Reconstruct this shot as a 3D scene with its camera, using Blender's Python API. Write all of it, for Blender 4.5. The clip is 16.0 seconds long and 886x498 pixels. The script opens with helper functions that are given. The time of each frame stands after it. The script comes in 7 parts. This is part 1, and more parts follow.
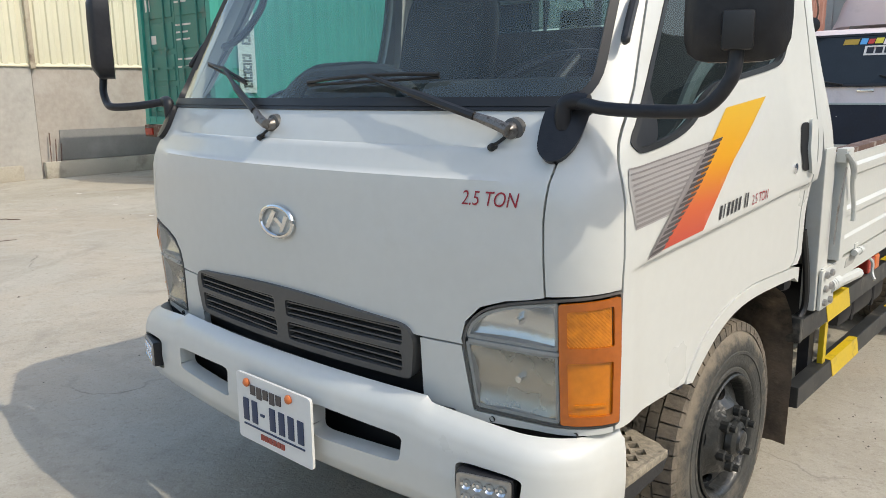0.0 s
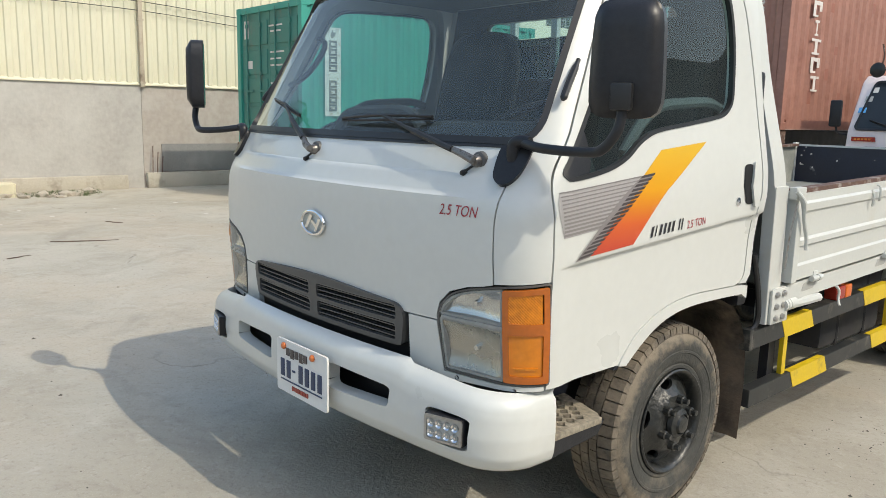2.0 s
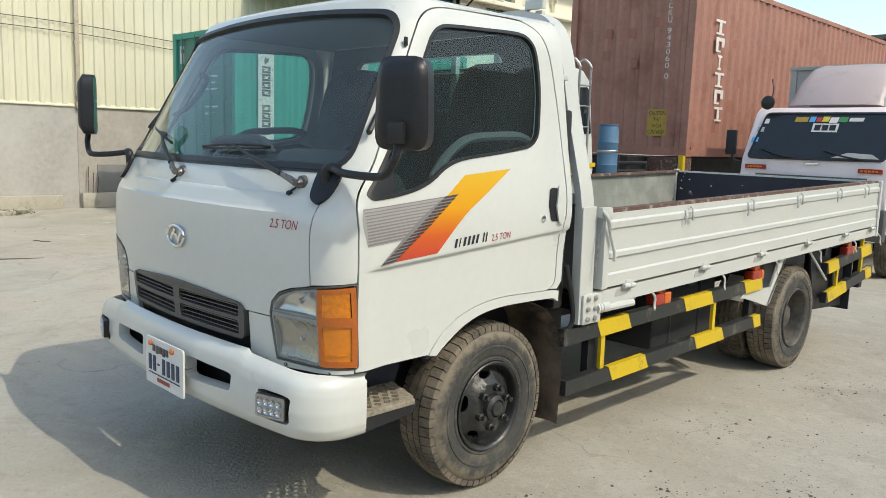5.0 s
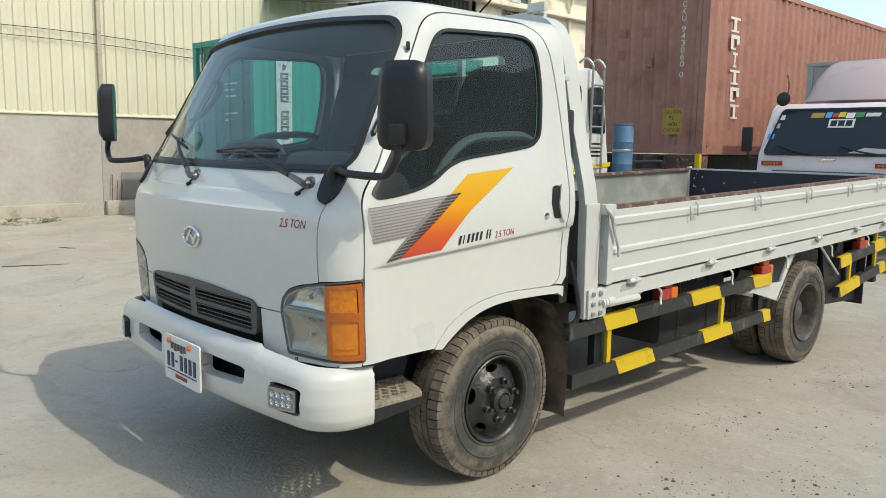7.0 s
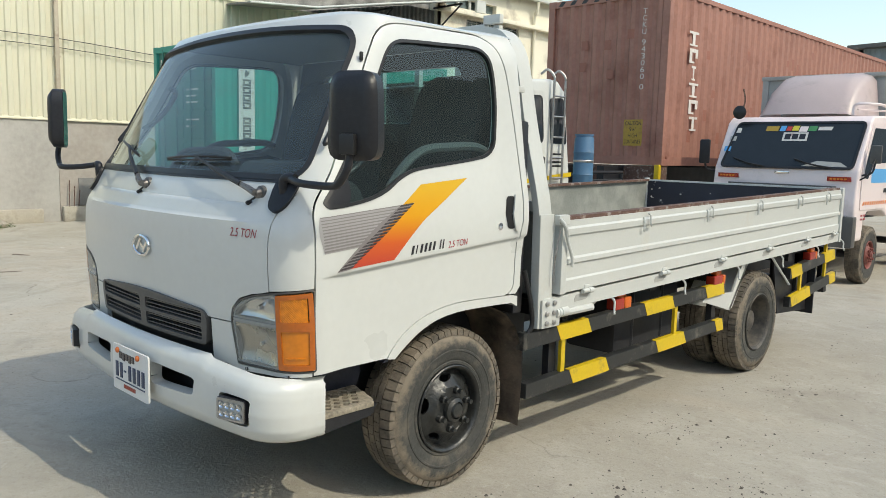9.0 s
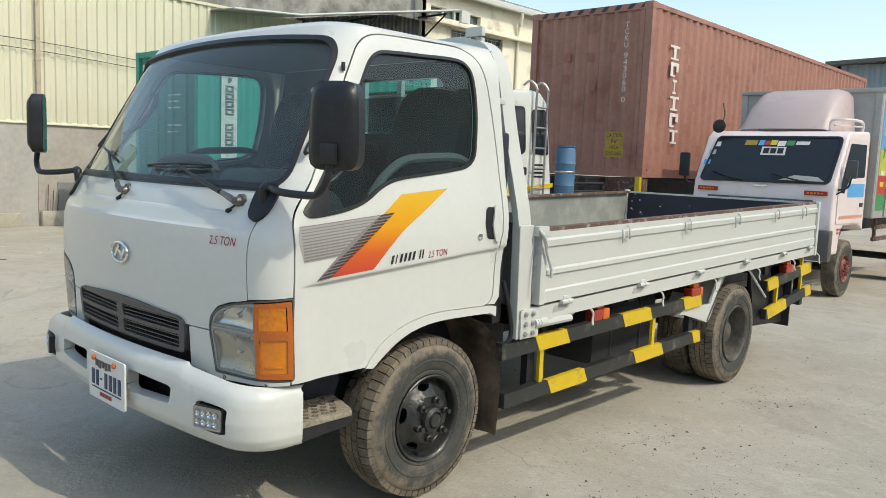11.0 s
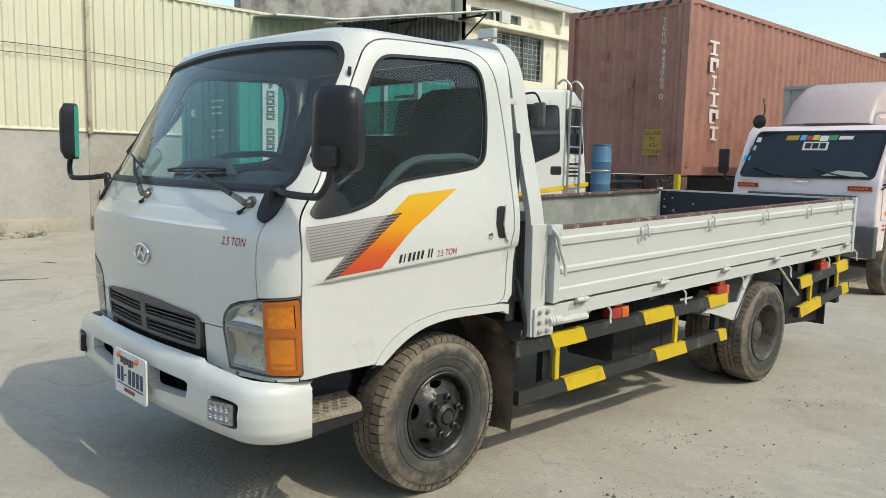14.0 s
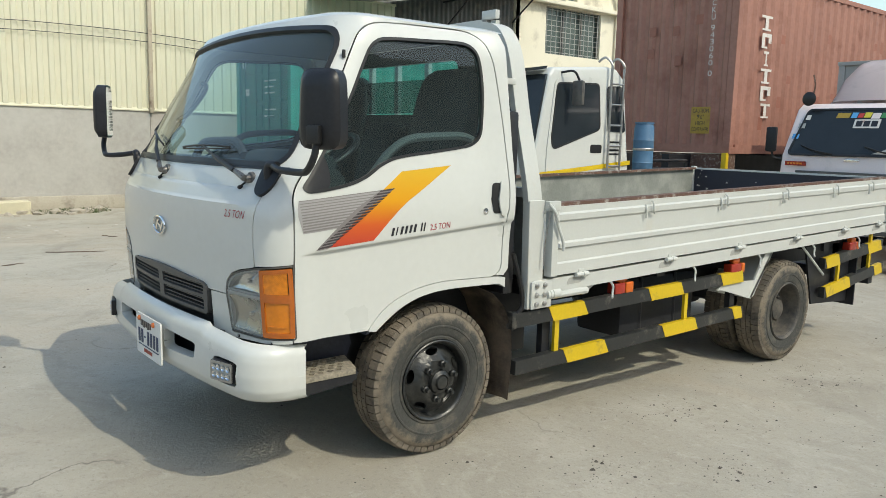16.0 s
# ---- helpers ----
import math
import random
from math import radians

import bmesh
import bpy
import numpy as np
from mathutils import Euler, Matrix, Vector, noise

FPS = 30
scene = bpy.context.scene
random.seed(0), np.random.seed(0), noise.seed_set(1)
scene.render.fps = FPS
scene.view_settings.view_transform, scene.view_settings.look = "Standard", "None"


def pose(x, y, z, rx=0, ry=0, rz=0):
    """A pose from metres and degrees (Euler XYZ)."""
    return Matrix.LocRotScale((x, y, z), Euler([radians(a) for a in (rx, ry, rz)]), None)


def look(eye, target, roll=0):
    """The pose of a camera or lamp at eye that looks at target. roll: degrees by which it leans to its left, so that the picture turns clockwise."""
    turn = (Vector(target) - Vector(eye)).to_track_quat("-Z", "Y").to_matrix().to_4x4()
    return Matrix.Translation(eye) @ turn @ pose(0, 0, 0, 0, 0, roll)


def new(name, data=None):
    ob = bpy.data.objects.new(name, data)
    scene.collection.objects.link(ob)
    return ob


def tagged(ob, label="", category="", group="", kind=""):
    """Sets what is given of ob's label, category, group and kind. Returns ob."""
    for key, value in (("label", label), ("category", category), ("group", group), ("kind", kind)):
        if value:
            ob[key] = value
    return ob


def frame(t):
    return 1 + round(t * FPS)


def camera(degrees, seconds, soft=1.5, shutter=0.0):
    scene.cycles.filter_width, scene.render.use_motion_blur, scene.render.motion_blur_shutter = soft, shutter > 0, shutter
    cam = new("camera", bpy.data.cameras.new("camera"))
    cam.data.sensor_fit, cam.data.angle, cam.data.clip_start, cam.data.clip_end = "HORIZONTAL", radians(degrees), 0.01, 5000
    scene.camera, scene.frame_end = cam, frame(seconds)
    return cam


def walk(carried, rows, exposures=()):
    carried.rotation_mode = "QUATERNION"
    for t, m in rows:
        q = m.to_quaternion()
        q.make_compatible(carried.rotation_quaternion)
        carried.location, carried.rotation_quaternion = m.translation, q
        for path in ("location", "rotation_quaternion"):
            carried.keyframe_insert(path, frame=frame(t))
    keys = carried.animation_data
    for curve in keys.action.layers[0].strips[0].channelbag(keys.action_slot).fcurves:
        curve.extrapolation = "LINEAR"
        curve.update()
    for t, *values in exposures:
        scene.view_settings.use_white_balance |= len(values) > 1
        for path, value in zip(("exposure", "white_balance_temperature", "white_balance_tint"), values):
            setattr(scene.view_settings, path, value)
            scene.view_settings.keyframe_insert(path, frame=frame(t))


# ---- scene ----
cam = camera(59.4, 16.0, soft=0.85)
PATH = [
    (0, (1.773, -1.152, 1.477), (0.451, 0.295, 1.077), -0.7),
    (0.5, (1.898, -1.358, 1.503), (0.623, 0.126, 1.087), 2.2),
    (1, (2.038, -1.44, 1.516), (0.716, 0.018, 1.165), 3.4),
    (1.5, (2.252, -1.413, 1.509), (0.842, -0.038, 1.161), 1.6),
    (2, (2.401, -1.388, 1.517), (0.925, -0.081, 1.181), 1.3),
    (2.5, (2.513, -1.421, 1.52), (1.057, -0.084, 1.22), 0.9),
    (3, (2.662, -1.465, 1.534), (1.192, -0.174, 1.123), 1.9),
    (3.5, (2.795, -1.428, 1.538), (1.33, -0.116, 1.171), 1.3),
    (4, (2.928, -1.356, 1.553), (1.469, -0.025, 1.239), 2.8),
    (4.2, (2.986, -1.341, 1.557), (1.559, 0.032, 1.273), 2.7),
    (6.3, (3.143, -1.467, 1.556), (1.752, -0.057, 1.275), 1.6),
    (6.5, (3.17, -1.423, 1.553), (1.778, -0.015, 1.271), 1.9),
    (7, (3.204, -1.404, 1.548), (1.761, -0.045, 1.279), 0.9),
    (7.5, (3.218, -1.416, 1.551), (1.789, -0.042, 1.291), 2.3),
    (8, (3.217, -1.39, 1.551), (1.805, -0.001, 1.272), 2.5),
    (8.5, (3.234, -1.364, 1.563), (1.9, 0.108, 1.332), 2.7),
    (9, (3.246, -1.372, 1.557), (1.863, 0.051, 1.311), 1.5),
    (9.2, (3.245, -1.372, 1.561), (1.872, 0.061, 1.315), 1.6),
    (11.5, (3.268, -1.376, 1.565), (1.925, 0.09, 1.342), 2.5),
    (12, (3.27, -1.372, 1.565), (1.943, 0.106, 1.333), 2.7),
    (12.5, (3.281, -1.374, 1.568), (1.945, 0.097, 1.344), 2.8),
    (13, (3.294, -1.345, 1.566), (1.874, 0.047, 1.35), 0.9),
    (13.5, (3.376, -1.29, 1.569), (1.918, 0.059, 1.333), 2.5),
    (14, (3.425, -1.301, 1.569), (1.986, 0.07, 1.345), 1.4),
    (14.5, (3.479, -1.368, 1.591), (2.073, 0.023, 1.295), 1.1),
    (15, (3.533, -1.381, 1.59), (2.041, -0.09, 1.26), 1.8),
    (15.5, (3.663, -1.291, 1.577), (2.156, -0.004, 1.306), 3.0),
    (16, (3.761, -1.183, 1.575), (2.224, 0.065, 1.293), 1.4),
]
walk(cam, [(t, look(eye, target, roll)) for t, eye, target, roll in PATH], [(0, 0.06, 7200, 9), (3.5, 0.02, 7200, 5), (7, -0.05, 7150, 4), (12, -0.07, 7150, 4), (16, -0.11, 7100, 2)])

# ---- world and sun ----
SUN_FROM = Vector((0.90, 0.20, 1.0)).normalized()
world = bpy.data.worlds.new("sky")
scene.world = world
world.use_nodes = True
_wn = world.node_tree.nodes
_sky = _wn.new("ShaderNodeTexSky")
_sky.sky_type = 'NISHITA'
_sky.sun_disc = False
_sky.sun_elevation = math.asin(SUN_FROM.z)
_sky.sun_rotation = math.atan2(SUN_FROM.x, SUN_FROM.y)
_sky.air_density, _sky.dust_density, _sky.ozone_density = 1.3, 1.8, 1.6
world.node_tree.links.new(_sky.outputs[0], _wn["Background"].inputs[0])
_wn["Background"].inputs[1].default_value = 0.258
_sun = bpy.data.lights.new("sun", 'SUN')
_sun.energy, _sun.angle, _sun.color = 2.45, radians(0.6), (1.0, 0.965, 0.89)
sun_lamp = new("sun", _sun)
sun_lamp.matrix_world = look(tuple(SUN_FROM * 60), (0, 0, 0))


# ---- materials ----
def mat(name, base, rough=0.5, metal=0.0, var=0.06, scale=6.0, fine=60.0, bump=0.0, bump_scale=80.0,
        dirt=None, dirt_amt=0.0, dirt_scale=2.0, coat=0.0, spec=0.5, emit=0.0):
    """A surface with variation at two scales, optional stains of another colour and fine relief."""
    m = bpy.data.materials.new(name)
    m.use_nodes = True
    nt = m.node_tree
    n, l = nt.nodes, nt.links
    b = n["Principled BSDF"]
    co = n.new("ShaderNodeTexCoord")
    big = n.new("ShaderNodeTexNoise")
    big.inputs["Scale"].default_value, big.inputs["Detail"].default_value = scale, 6
    small = n.new("ShaderNodeTexNoise")
    small.inputs["Scale"].default_value, small.inputs["Detail"].default_value = fine, 3
    l.new(co.outputs["Object"], big.inputs["Vector"])
    l.new(co.outputs["Object"], small.inputs["Vector"])
    add = n.new("ShaderNodeMath")
    add.operation = 'ADD'
    l.new(big.outputs["Fac"], add.inputs[0])
    l.new(small.outputs["Fac"], add.inputs[1])
    ramp = n.new("ShaderNodeMapRange")
    ramp.inputs["From Min"].default_value, ramp.inputs["From Max"].default_value = 0.65, 1.35
    ramp.inputs["To Min"].default_value, ramp.inputs["To Max"].default_value = 1 - var, 1 + var
    l.new(add.outputs[0], ramp.inputs["Value"])
    mul = n.new("ShaderNodeVectorMath")
    mul.operation = 'SCALE'
    mul.inputs[0].default_value = base
    l.new(ramp.outputs["Result"], mul.inputs["Scale"])
    colour = mul.outputs["Vector"]
    if dirt:
        dn = n.new("ShaderNodeTexNoise")
        dn.inputs["Scale"].default_value, dn.inputs["Detail"].default_value, dn.inputs["Roughness"].default_value = dirt_scale, 9, 0.65
        l.new(co.outputs["Object"], dn.inputs["Vector"])
        dr = n.new("ShaderNodeMapRange")
        dr.inputs["From Min"].default_value, dr.inputs["From Max"].default_value = 0.62 - 0.3 * dirt_amt, 0.78 - 0.2 * dirt_amt
        l.new(dn.outputs["Fac"], dr.inputs["Value"])
        mix = n.new("ShaderNodeMix")
        mix.data_type = 'RGBA'
        l.new(dr.outputs["Result"], mix.inputs["Factor"])
        l.new(colour, mix.inputs["A"])
        mix.inputs["B"].default_value = (*dirt, 1)
        colour = mix.outputs["Result"]
    l.new(colour, b.inputs["Base Color"])
    rr = n.new("ShaderNodeMapRange")
    rr.inputs["From Min"].default_value, rr.inputs["From Max"].default_value = 0.3, 0.7
    rr.inputs["To Min"].default_value, rr.inputs["To Max"].default_value = max(rough * 0.85, 0.02), min(rough * 1.15, 1)
    l.new(big.outputs["Fac"], rr.inputs["Value"])
    l.new(rr.outputs["Result"], b.inputs["Roughness"])
    b.inputs["Metallic"].default_value = metal
    b.inputs["Specular IOR Level"].default_value = spec
    b.inputs["Coat Weight"].default_value = coat
    b.inputs["Coat Roughness"].default_value = 0.06
    if bump:
        bn = n.new("ShaderNodeTexNoise")
        bn.inputs["Scale"].default_value, bn.inputs["Detail"].default_value = bump_scale, 5
        l.new(co.outputs["Object"], bn.inputs["Vector"])
        bp = n.new("ShaderNodeBump")
        bp.inputs["Strength"].default_value, bp.inputs["Distance"].default_value = bump, 0.01
        l.new(bn.outputs["Fac"], bp.inputs["Height"])
        l.new(bp.outputs["Normal"], b.inputs["Normal"])
    return m


def glass(name, tint, ior=1.5, rough=0.0, dust_haze=0.0, gloss=1.8):
    """A thin pane: clear with a tint, a dusty film that also paints in sky haze, and the gloss of glass."""
    m = bpy.data.materials.new(name)
    m.use_nodes = True
    nt = m.node_tree
    n, l = nt.nodes, nt.links
    n.remove(n["Principled BSDF"])
    tr = n.new("ShaderNodeBsdfTransparent")
    tr.inputs[0].default_value = (*tint, 1)
    gl = n.new("ShaderNodeBsdfGlossy")
    gl.inputs["Roughness"].default_value = rough
    lw = n.new("ShaderNodeLayerWeight")
    lw.inputs["Blend"].default_value = 0.5
    pw = n.new("ShaderNodeMath")
    pw.operation = 'POWER'
    pw.inputs[1].default_value = 5.0
    l.new(lw.outputs["Facing"], pw.inputs[0])
    fr = n.new("ShaderNodeMapRange")
    f0 = ((ior - 1) / (ior + 1)) ** 2
    fr.inputs["To Min"].default_value, fr.inputs["To Max"].default_value = f0 * gloss, 1.0
    l.new(pw.outputs[0], fr.inputs["Value"])
    mx = n.new("ShaderNodeMixShader")
    l.new(fr.outputs[0], mx.inputs[0])
    # Blue-grey film brightens the pane in place of hazy sky reflections.
    film = n.new("ShaderNodeBsdfDiffuse")
    film.inputs[0].default_value = (0.56, 0.66, 0.67, 1)
    co = n.new("ShaderNodeTexCoord")
    ns = n.new("ShaderNodeTexNoise")
    ns.inputs["Scale"].default_value, ns.inputs["Detail"].default_value = 3.0, 6
    l.new(co.outputs["Object"], ns.inputs["Vector"])
    mr = n.new("ShaderNodeMapRange")
    mr.inputs["From Min"].default_value, mr.inputs["From Max"].default_value = 0.3, 0.7
    mr.inputs["To Min"].default_value, mr.inputs["To Max"].default_value = dust_haze * 0.7, dust_haze * 1.3
    l.new(ns.outputs["Fac"], mr.inputs["Value"])
    dm = n.new("ShaderNodeMixShader")
    l.new(mr.outputs["Result"], dm.inputs[0])
    l.new(tr.outputs[0], dm.inputs[1])
    l.new(film.outputs[0], dm.inputs[2])
    l.new(dm.outputs[0], mx.inputs[1])
    l.new(gl.outputs[0], mx.inputs[2])
    l.new(mx.outputs[0], n["Material Output"].inputs[0])
    return m


def gradient_mat(name, stops, z0, z1, rough=0.3):
    """Printed vinyl whose colour runs with height."""
    m = bpy.data.materials.new(name)
    m.use_nodes = True
    nt = m.node_tree
    n, l = nt.nodes, nt.links
    b = n["Principled BSDF"]
    co = n.new("ShaderNodeTexCoord")
    sp = n.new("ShaderNodeSeparateXYZ")
    l.new(co.outputs["Object"], sp.inputs[0])
    mr = n.new("ShaderNodeMapRange")
    mr.inputs["From Min"].default_value, mr.inputs["From Max"].default_value = z0, z1
    l.new(sp.outputs["Z"], mr.inputs["Value"])
    cr = n.new("ShaderNodeValToRGB")
    while len(cr.color_ramp.elements) < len(stops):
        cr.color_ramp.elements.new(0.5)
    for e, (p, c) in zip(cr.color_ramp.elements, stops):
        e.position, e.color = p, (*c, 1)
    l.new(mr.outputs[0], cr.inputs[0])
    l.new(cr.outputs[0], b.inputs["Base Color"])
    b.inputs["Roughness"].default_value = rough
    return m


def ground_mat():
    """Worn, dusty yard concrete with stains, sand and hairline cracks."""
    m = bpy.data.materials.new("yard_concrete")
    m.use_nodes = True
    nt = m.node_tree
    n, l = nt.nodes, nt.links
    b = n["Principled BSDF"]
    co = n.new("ShaderNodeTexCoord")

    def noise_tex(scale, detail=6, rough=0.55, dist=0.0):
        t = n.new("ShaderNodeTexNoise")
        for k, v in (("Scale", scale), ("Detail", detail), ("Roughness", rough), ("Distortion", dist)):
            t.inputs[k].default_value = v
        l.new(co.outputs["Object"], t.inputs["Vector"])
        return t.outputs["Fac"]

    def ramp(v, a, c, lo=0.0, hi=1.0):
        r = n.new("ShaderNodeMapRange")
        for k, q in (("From Min", a), ("From Max", c), ("To Min", lo), ("To Max", hi)):
            r.inputs[k].default_value = q
        l.new(v, r.inputs["Value"])
        return r.outputs["Result"]

    def mix(f, a, c, kind='MIX'):
        x = n.new("ShaderNodeMix")
        x.data_type, x.blend_type = 'RGBA', kind
        l.new(f, x.inputs["Factor"])
        for q, s in ((a, "A"), (c, "B")):
            if isinstance(q, tuple):
                x.inputs[s].default_value = (*q, 1)
            else:
                l.new(q, x.inputs[s])
        return x.outputs["Result"]

    col = mix(ramp(noise_tex(0.35, 8, 0.6, 0.6), 0.38, 0.62), (0.340, 0.308, 0.250), (0.425, 0.395, 0.333))
    col = mix(ramp(noise_tex(0.26, 9, 0.62, 1.0), 0.50, 0.60, 0, 0.65), col, (0.440, 0.380, 0.300))
    col = mix(ramp(noise_tex(1.7, 9, 0.72, 0.8), 0.50, 0.66, 0, 0.7), col, (0.455, 0.425, 0.360))
    col = mix(ramp(noise_tex(0.8, 10, 0.7, 1.2), 0.53, 0.70, 0, 0.6), col, (0.255, 0.225, 0.182))
    col = mix(ramp(noise_tex(4.6, 8, 0.72, 0.5), 0.54, 0.66, 0, 0.45), col, (0.295, 0.258, 0.208))
    col = mix(ramp(noise_tex(9.0, 8, 0.75, 0.4), 0.56, 0.68, 0, 0.5), col, (0.50, 0.47, 0.41))
    col = mix(ramp(noise_tex(38, 5, 0.7), 0.54, 0.70, 0, 0.5), col, (0.21, 0.185, 0.155))
    col = mix(ramp(noise_tex(140, 3, 0.7), 0.57, 0.70, 0, 0.5), col, (0.50, 0.47, 0.42))
    vo = n.new("ShaderNodeTexVoronoi")
    vo.feature = 'DISTANCE_TO_EDGE'
    vo.inputs["Scale"].default_value = 0.28
    wob = n.new("ShaderNodeTexNoise")
    wob.inputs["Scale"].default_value, wob.inputs["Detail"].default_value = 1.4, 6
    l.new(co.outputs["Object"], wob.inputs["Vector"])
    va = n.new("ShaderNodeVectorMath")
    va.operation = 'MULTIPLY_ADD'
    l.new(wob.outputs["Color"], va.inputs[0])
    va.inputs[1].default_value = (1.1, 1.1, 0)
    l.new(co.outputs["Object"], va.inputs[2])
    l.new(va.outputs[0], vo.inputs["Vector"])
    crack = ramp(vo.outputs["Distance"], 0.0, 0.0035, 1.0, 0.0)
    gate = n.new("ShaderNodeMath")
    gate.operation = 'MULTIPLY'
    l.new(crack, gate.inputs[0])
    l.new(ramp(noise_tex(0.6, 4), 0.53, 0.62, 0, 0.7), gate.inputs[1])
    col = mix(gate.outputs[0], col, (0.10, 0.088, 0.075))
    l.new(col, b.inputs["Base Color"])
    l.new(ramp(noise_tex(1.1, 6), 0.35, 0.65, 0.72, 0.95), b.inputs["Roughness"])
    bp = n.new("ShaderNodeBump")
    bp.inputs["Strength"].default_value, bp.inputs["Distance"].default_value = 0.6, 0.014
    l.new(noise_tex(55, 7, 0.65), bp.inputs["Height"])
    bq = n.new("ShaderNodeBump")
    bq.inputs["Strength"].default_value, bq.inputs["Distance"].default_value = 0.3, 0.06
    l.new(noise_tex(2.2, 6, 0.6), bq.inputs["Height"])
    l.new(bp.outputs["Normal"], bq.inputs["Normal"])
    l.new(bq.outputs["Normal"], b.inputs["Normal"])
    return m


WHITE = mat("white_paint", (0.595, 0.605, 0.580), 0.32, var=0.025, scale=2.2, fine=30, coat=0.55, dirt=(0.575, 0.57, 0.53), dirt_amt=0.03, dirt_scale=2.2)
WHITE_BED = mat("white_bed_paint", (0.535, 0.545, 0.520), 0.42, var=0.03, scale=3, bump=0.05, dirt=(0.52, 0.49, 0.43), dirt_amt=0.12, dirt_scale=4)
BLACK = mat("black_plastic", (0.017, 0.0175, 0.021), 0.40, var=0.25, bump=0.08, bump_scale=300, spec=0.38, dirt=(0.03, 0.028, 0.027), dirt_amt=0.2, dirt_scale=6)
RUBBER = mat("black_rubber_seal", (0.014, 0.014, 0.015), 0.42, var=0.15)
CHASSIS = mat("black_chassis_paint", (0.014, 0.015, 0.019), 0.5, var=0.3, dirt=(0.05, 0.045, 0.04), dirt_amt=0.15)
# Navy base colour lifted above the chassis black to imitate bounce light.
ARCH_BOUNCE = mat("navy_paint_lifted_for_bounce", (0.042, 0.046, 0.066), 0.5, var=0.25, dirt=(0.085, 0.078, 0.07), dirt_amt=0.2)
RAILBLACK = mat("black_rail_paint", (0.024, 0.025, 0.025), 0.42, var=0.25, scale=9, dirt=(0.16, 0.145, 0.12), dirt_amt=0.22, dirt_scale=8)
YELLOW = mat("yellow_rail_paint", (0.62, 0.43, 0.015), 0.42, var=0.08, dirt=(0.30, 0.21, 0.05), dirt_amt=0.15, dirt_scale=9)
def dusty_tyre(m, dust_haze):
    """Adds caked dust with a ragged edge towards the shoulder of a wheel."""
    nt = m.node_tree
    n, l = nt.nodes, nt.links
    b = n["Principled BSDF"]
    co = n.new("ShaderNodeTexCoord")
    off = n.new("ShaderNodeVectorMath")
    off.operation = 'MULTIPLY_ADD'
    l.new(co.outputs["Generated"], off.inputs[0])
    off.inputs[1].default_value, off.inputs[2].default_value = (0, 2, 2), (0, -1, -1)
    ln = n.new("ShaderNodeVectorMath")
    ln.operation = 'LENGTH'
    l.new(off.outputs[0], ln.inputs[0])
    ns = n.new("ShaderNodeTexNoise")
    ns.inputs["Scale"].default_value, ns.inputs["Detail"].default_value, ns.inputs["Roughness"].default_value = 16, 9, 0.7
    l.new(co.outputs["Object"], ns.inputs["Vector"])
    ad = n.new("ShaderNodeMath")
    ad.operation = 'MULTIPLY_ADD'
    l.new(ns.outputs["Fac"], ad.inputs[0])
    ad.inputs[1].default_value = 0.42
    l.new(ln.outputs["Value"], ad.inputs[2])
    mr = n.new("ShaderNodeMapRange")
    mr.inputs["From Min"].default_value, mr.inputs["From Max"].default_value = 1.02, 1.13
    mr.inputs["To Max"].default_value = 0.85
    l.new(ad.outputs[0], mr.inputs["Value"])
    mx = n.new("ShaderNodeMix")
    mx.data_type = 'RGBA'
    l.new(mr.outputs["Result"], mx.inputs["Factor"])
    l.new(b.inputs["Base Color"].links[0].from_socket, mx.inputs["A"])
    mx.inputs["B"].default_value = (*dust_haze, 1)
    l.new(mx.outputs["Result"], b.inputs["Base Color"])
    return m


TYRE = dusty_tyre(mat("tyre_rubber", (0.050, 0.050, 0.046), 0.8, var=0.3, scale=9, bump=0.25, bump_scale=120, dirt=(0.125, 0.110, 0.088), dirt_amt=0.28, dirt_scale=9), (0.230, 0.190, 0.142))
FLAP = mat("muddy_flap_rubber", (0.070, 0.060, 0.050), 0.85, var=0.35, scale=10, bump=0.4, bump_scale=70, dirt=(0.250, 0.195, 0.148), dirt_amt=0.9, dirt_scale=5)
TREAD = mat("dusty_tread_rubber", (0.095, 0.082, 0.066), 0.9, var=0.35, scale=16, bump=0.4, bump_scale=90, dirt=(0.225, 0.185, 0.140), dirt_amt=0.65, dirt_scale=7)
RIM = mat("greasy_black_rim", (0.022, 0.023, 0.022), 0.36, metal=0.0, var=0.4, scale=20, coat=0.12, bump=0.3, bump_scale=60, dirt=(0.06, 0.055, 0.05), dirt_amt=0.2, dirt_scale=14)
RIM_DUSTY = mat("dusty_dark_rim", (0.05, 0.047, 0.044), 0.6, var=0.2, dirt=(0.15, 0.13, 0.105), dirt_amt=0.55, dirt_scale=7)
GRILLE = mat("dark_grey_grille", (0.085, 0.083, 0.08), 0.5, var=0.1, dirt=(0.16, 0.145, 0.125), dirt_amt=0.2)
CHROME = mat("chrome", (0.78, 0.78, 0.78), 0.1, metal=1.0, var=0.04)
STEEL = mat("worn_steel", (0.42, 0.41, 0.40), 0.4, metal=0.9, var=0.2, dirt=(0.2, 0.16, 0.12), dirt_amt=0.3, dirt_scale=12)
REFLECTOR = mat("lamp_reflector", (0.70, 0.71, 0.71), 0.20, metal=1.0, var=0.06, scale=14, bump=0.15, bump_scale=40)
PIVOT = mat("worn_wiper_pivot", (0.26, 0.245, 0.23), 0.4, metal=0.8, var=0.4, scale=60, dirt=(0.05, 0.04, 0.035), dirt_amt=0.6, dirt_scale=60)
LENS_RIM = mat("clear_plastic_rim", (0.30, 0.31, 0.31), 0.3, var=0.12, scale=14)
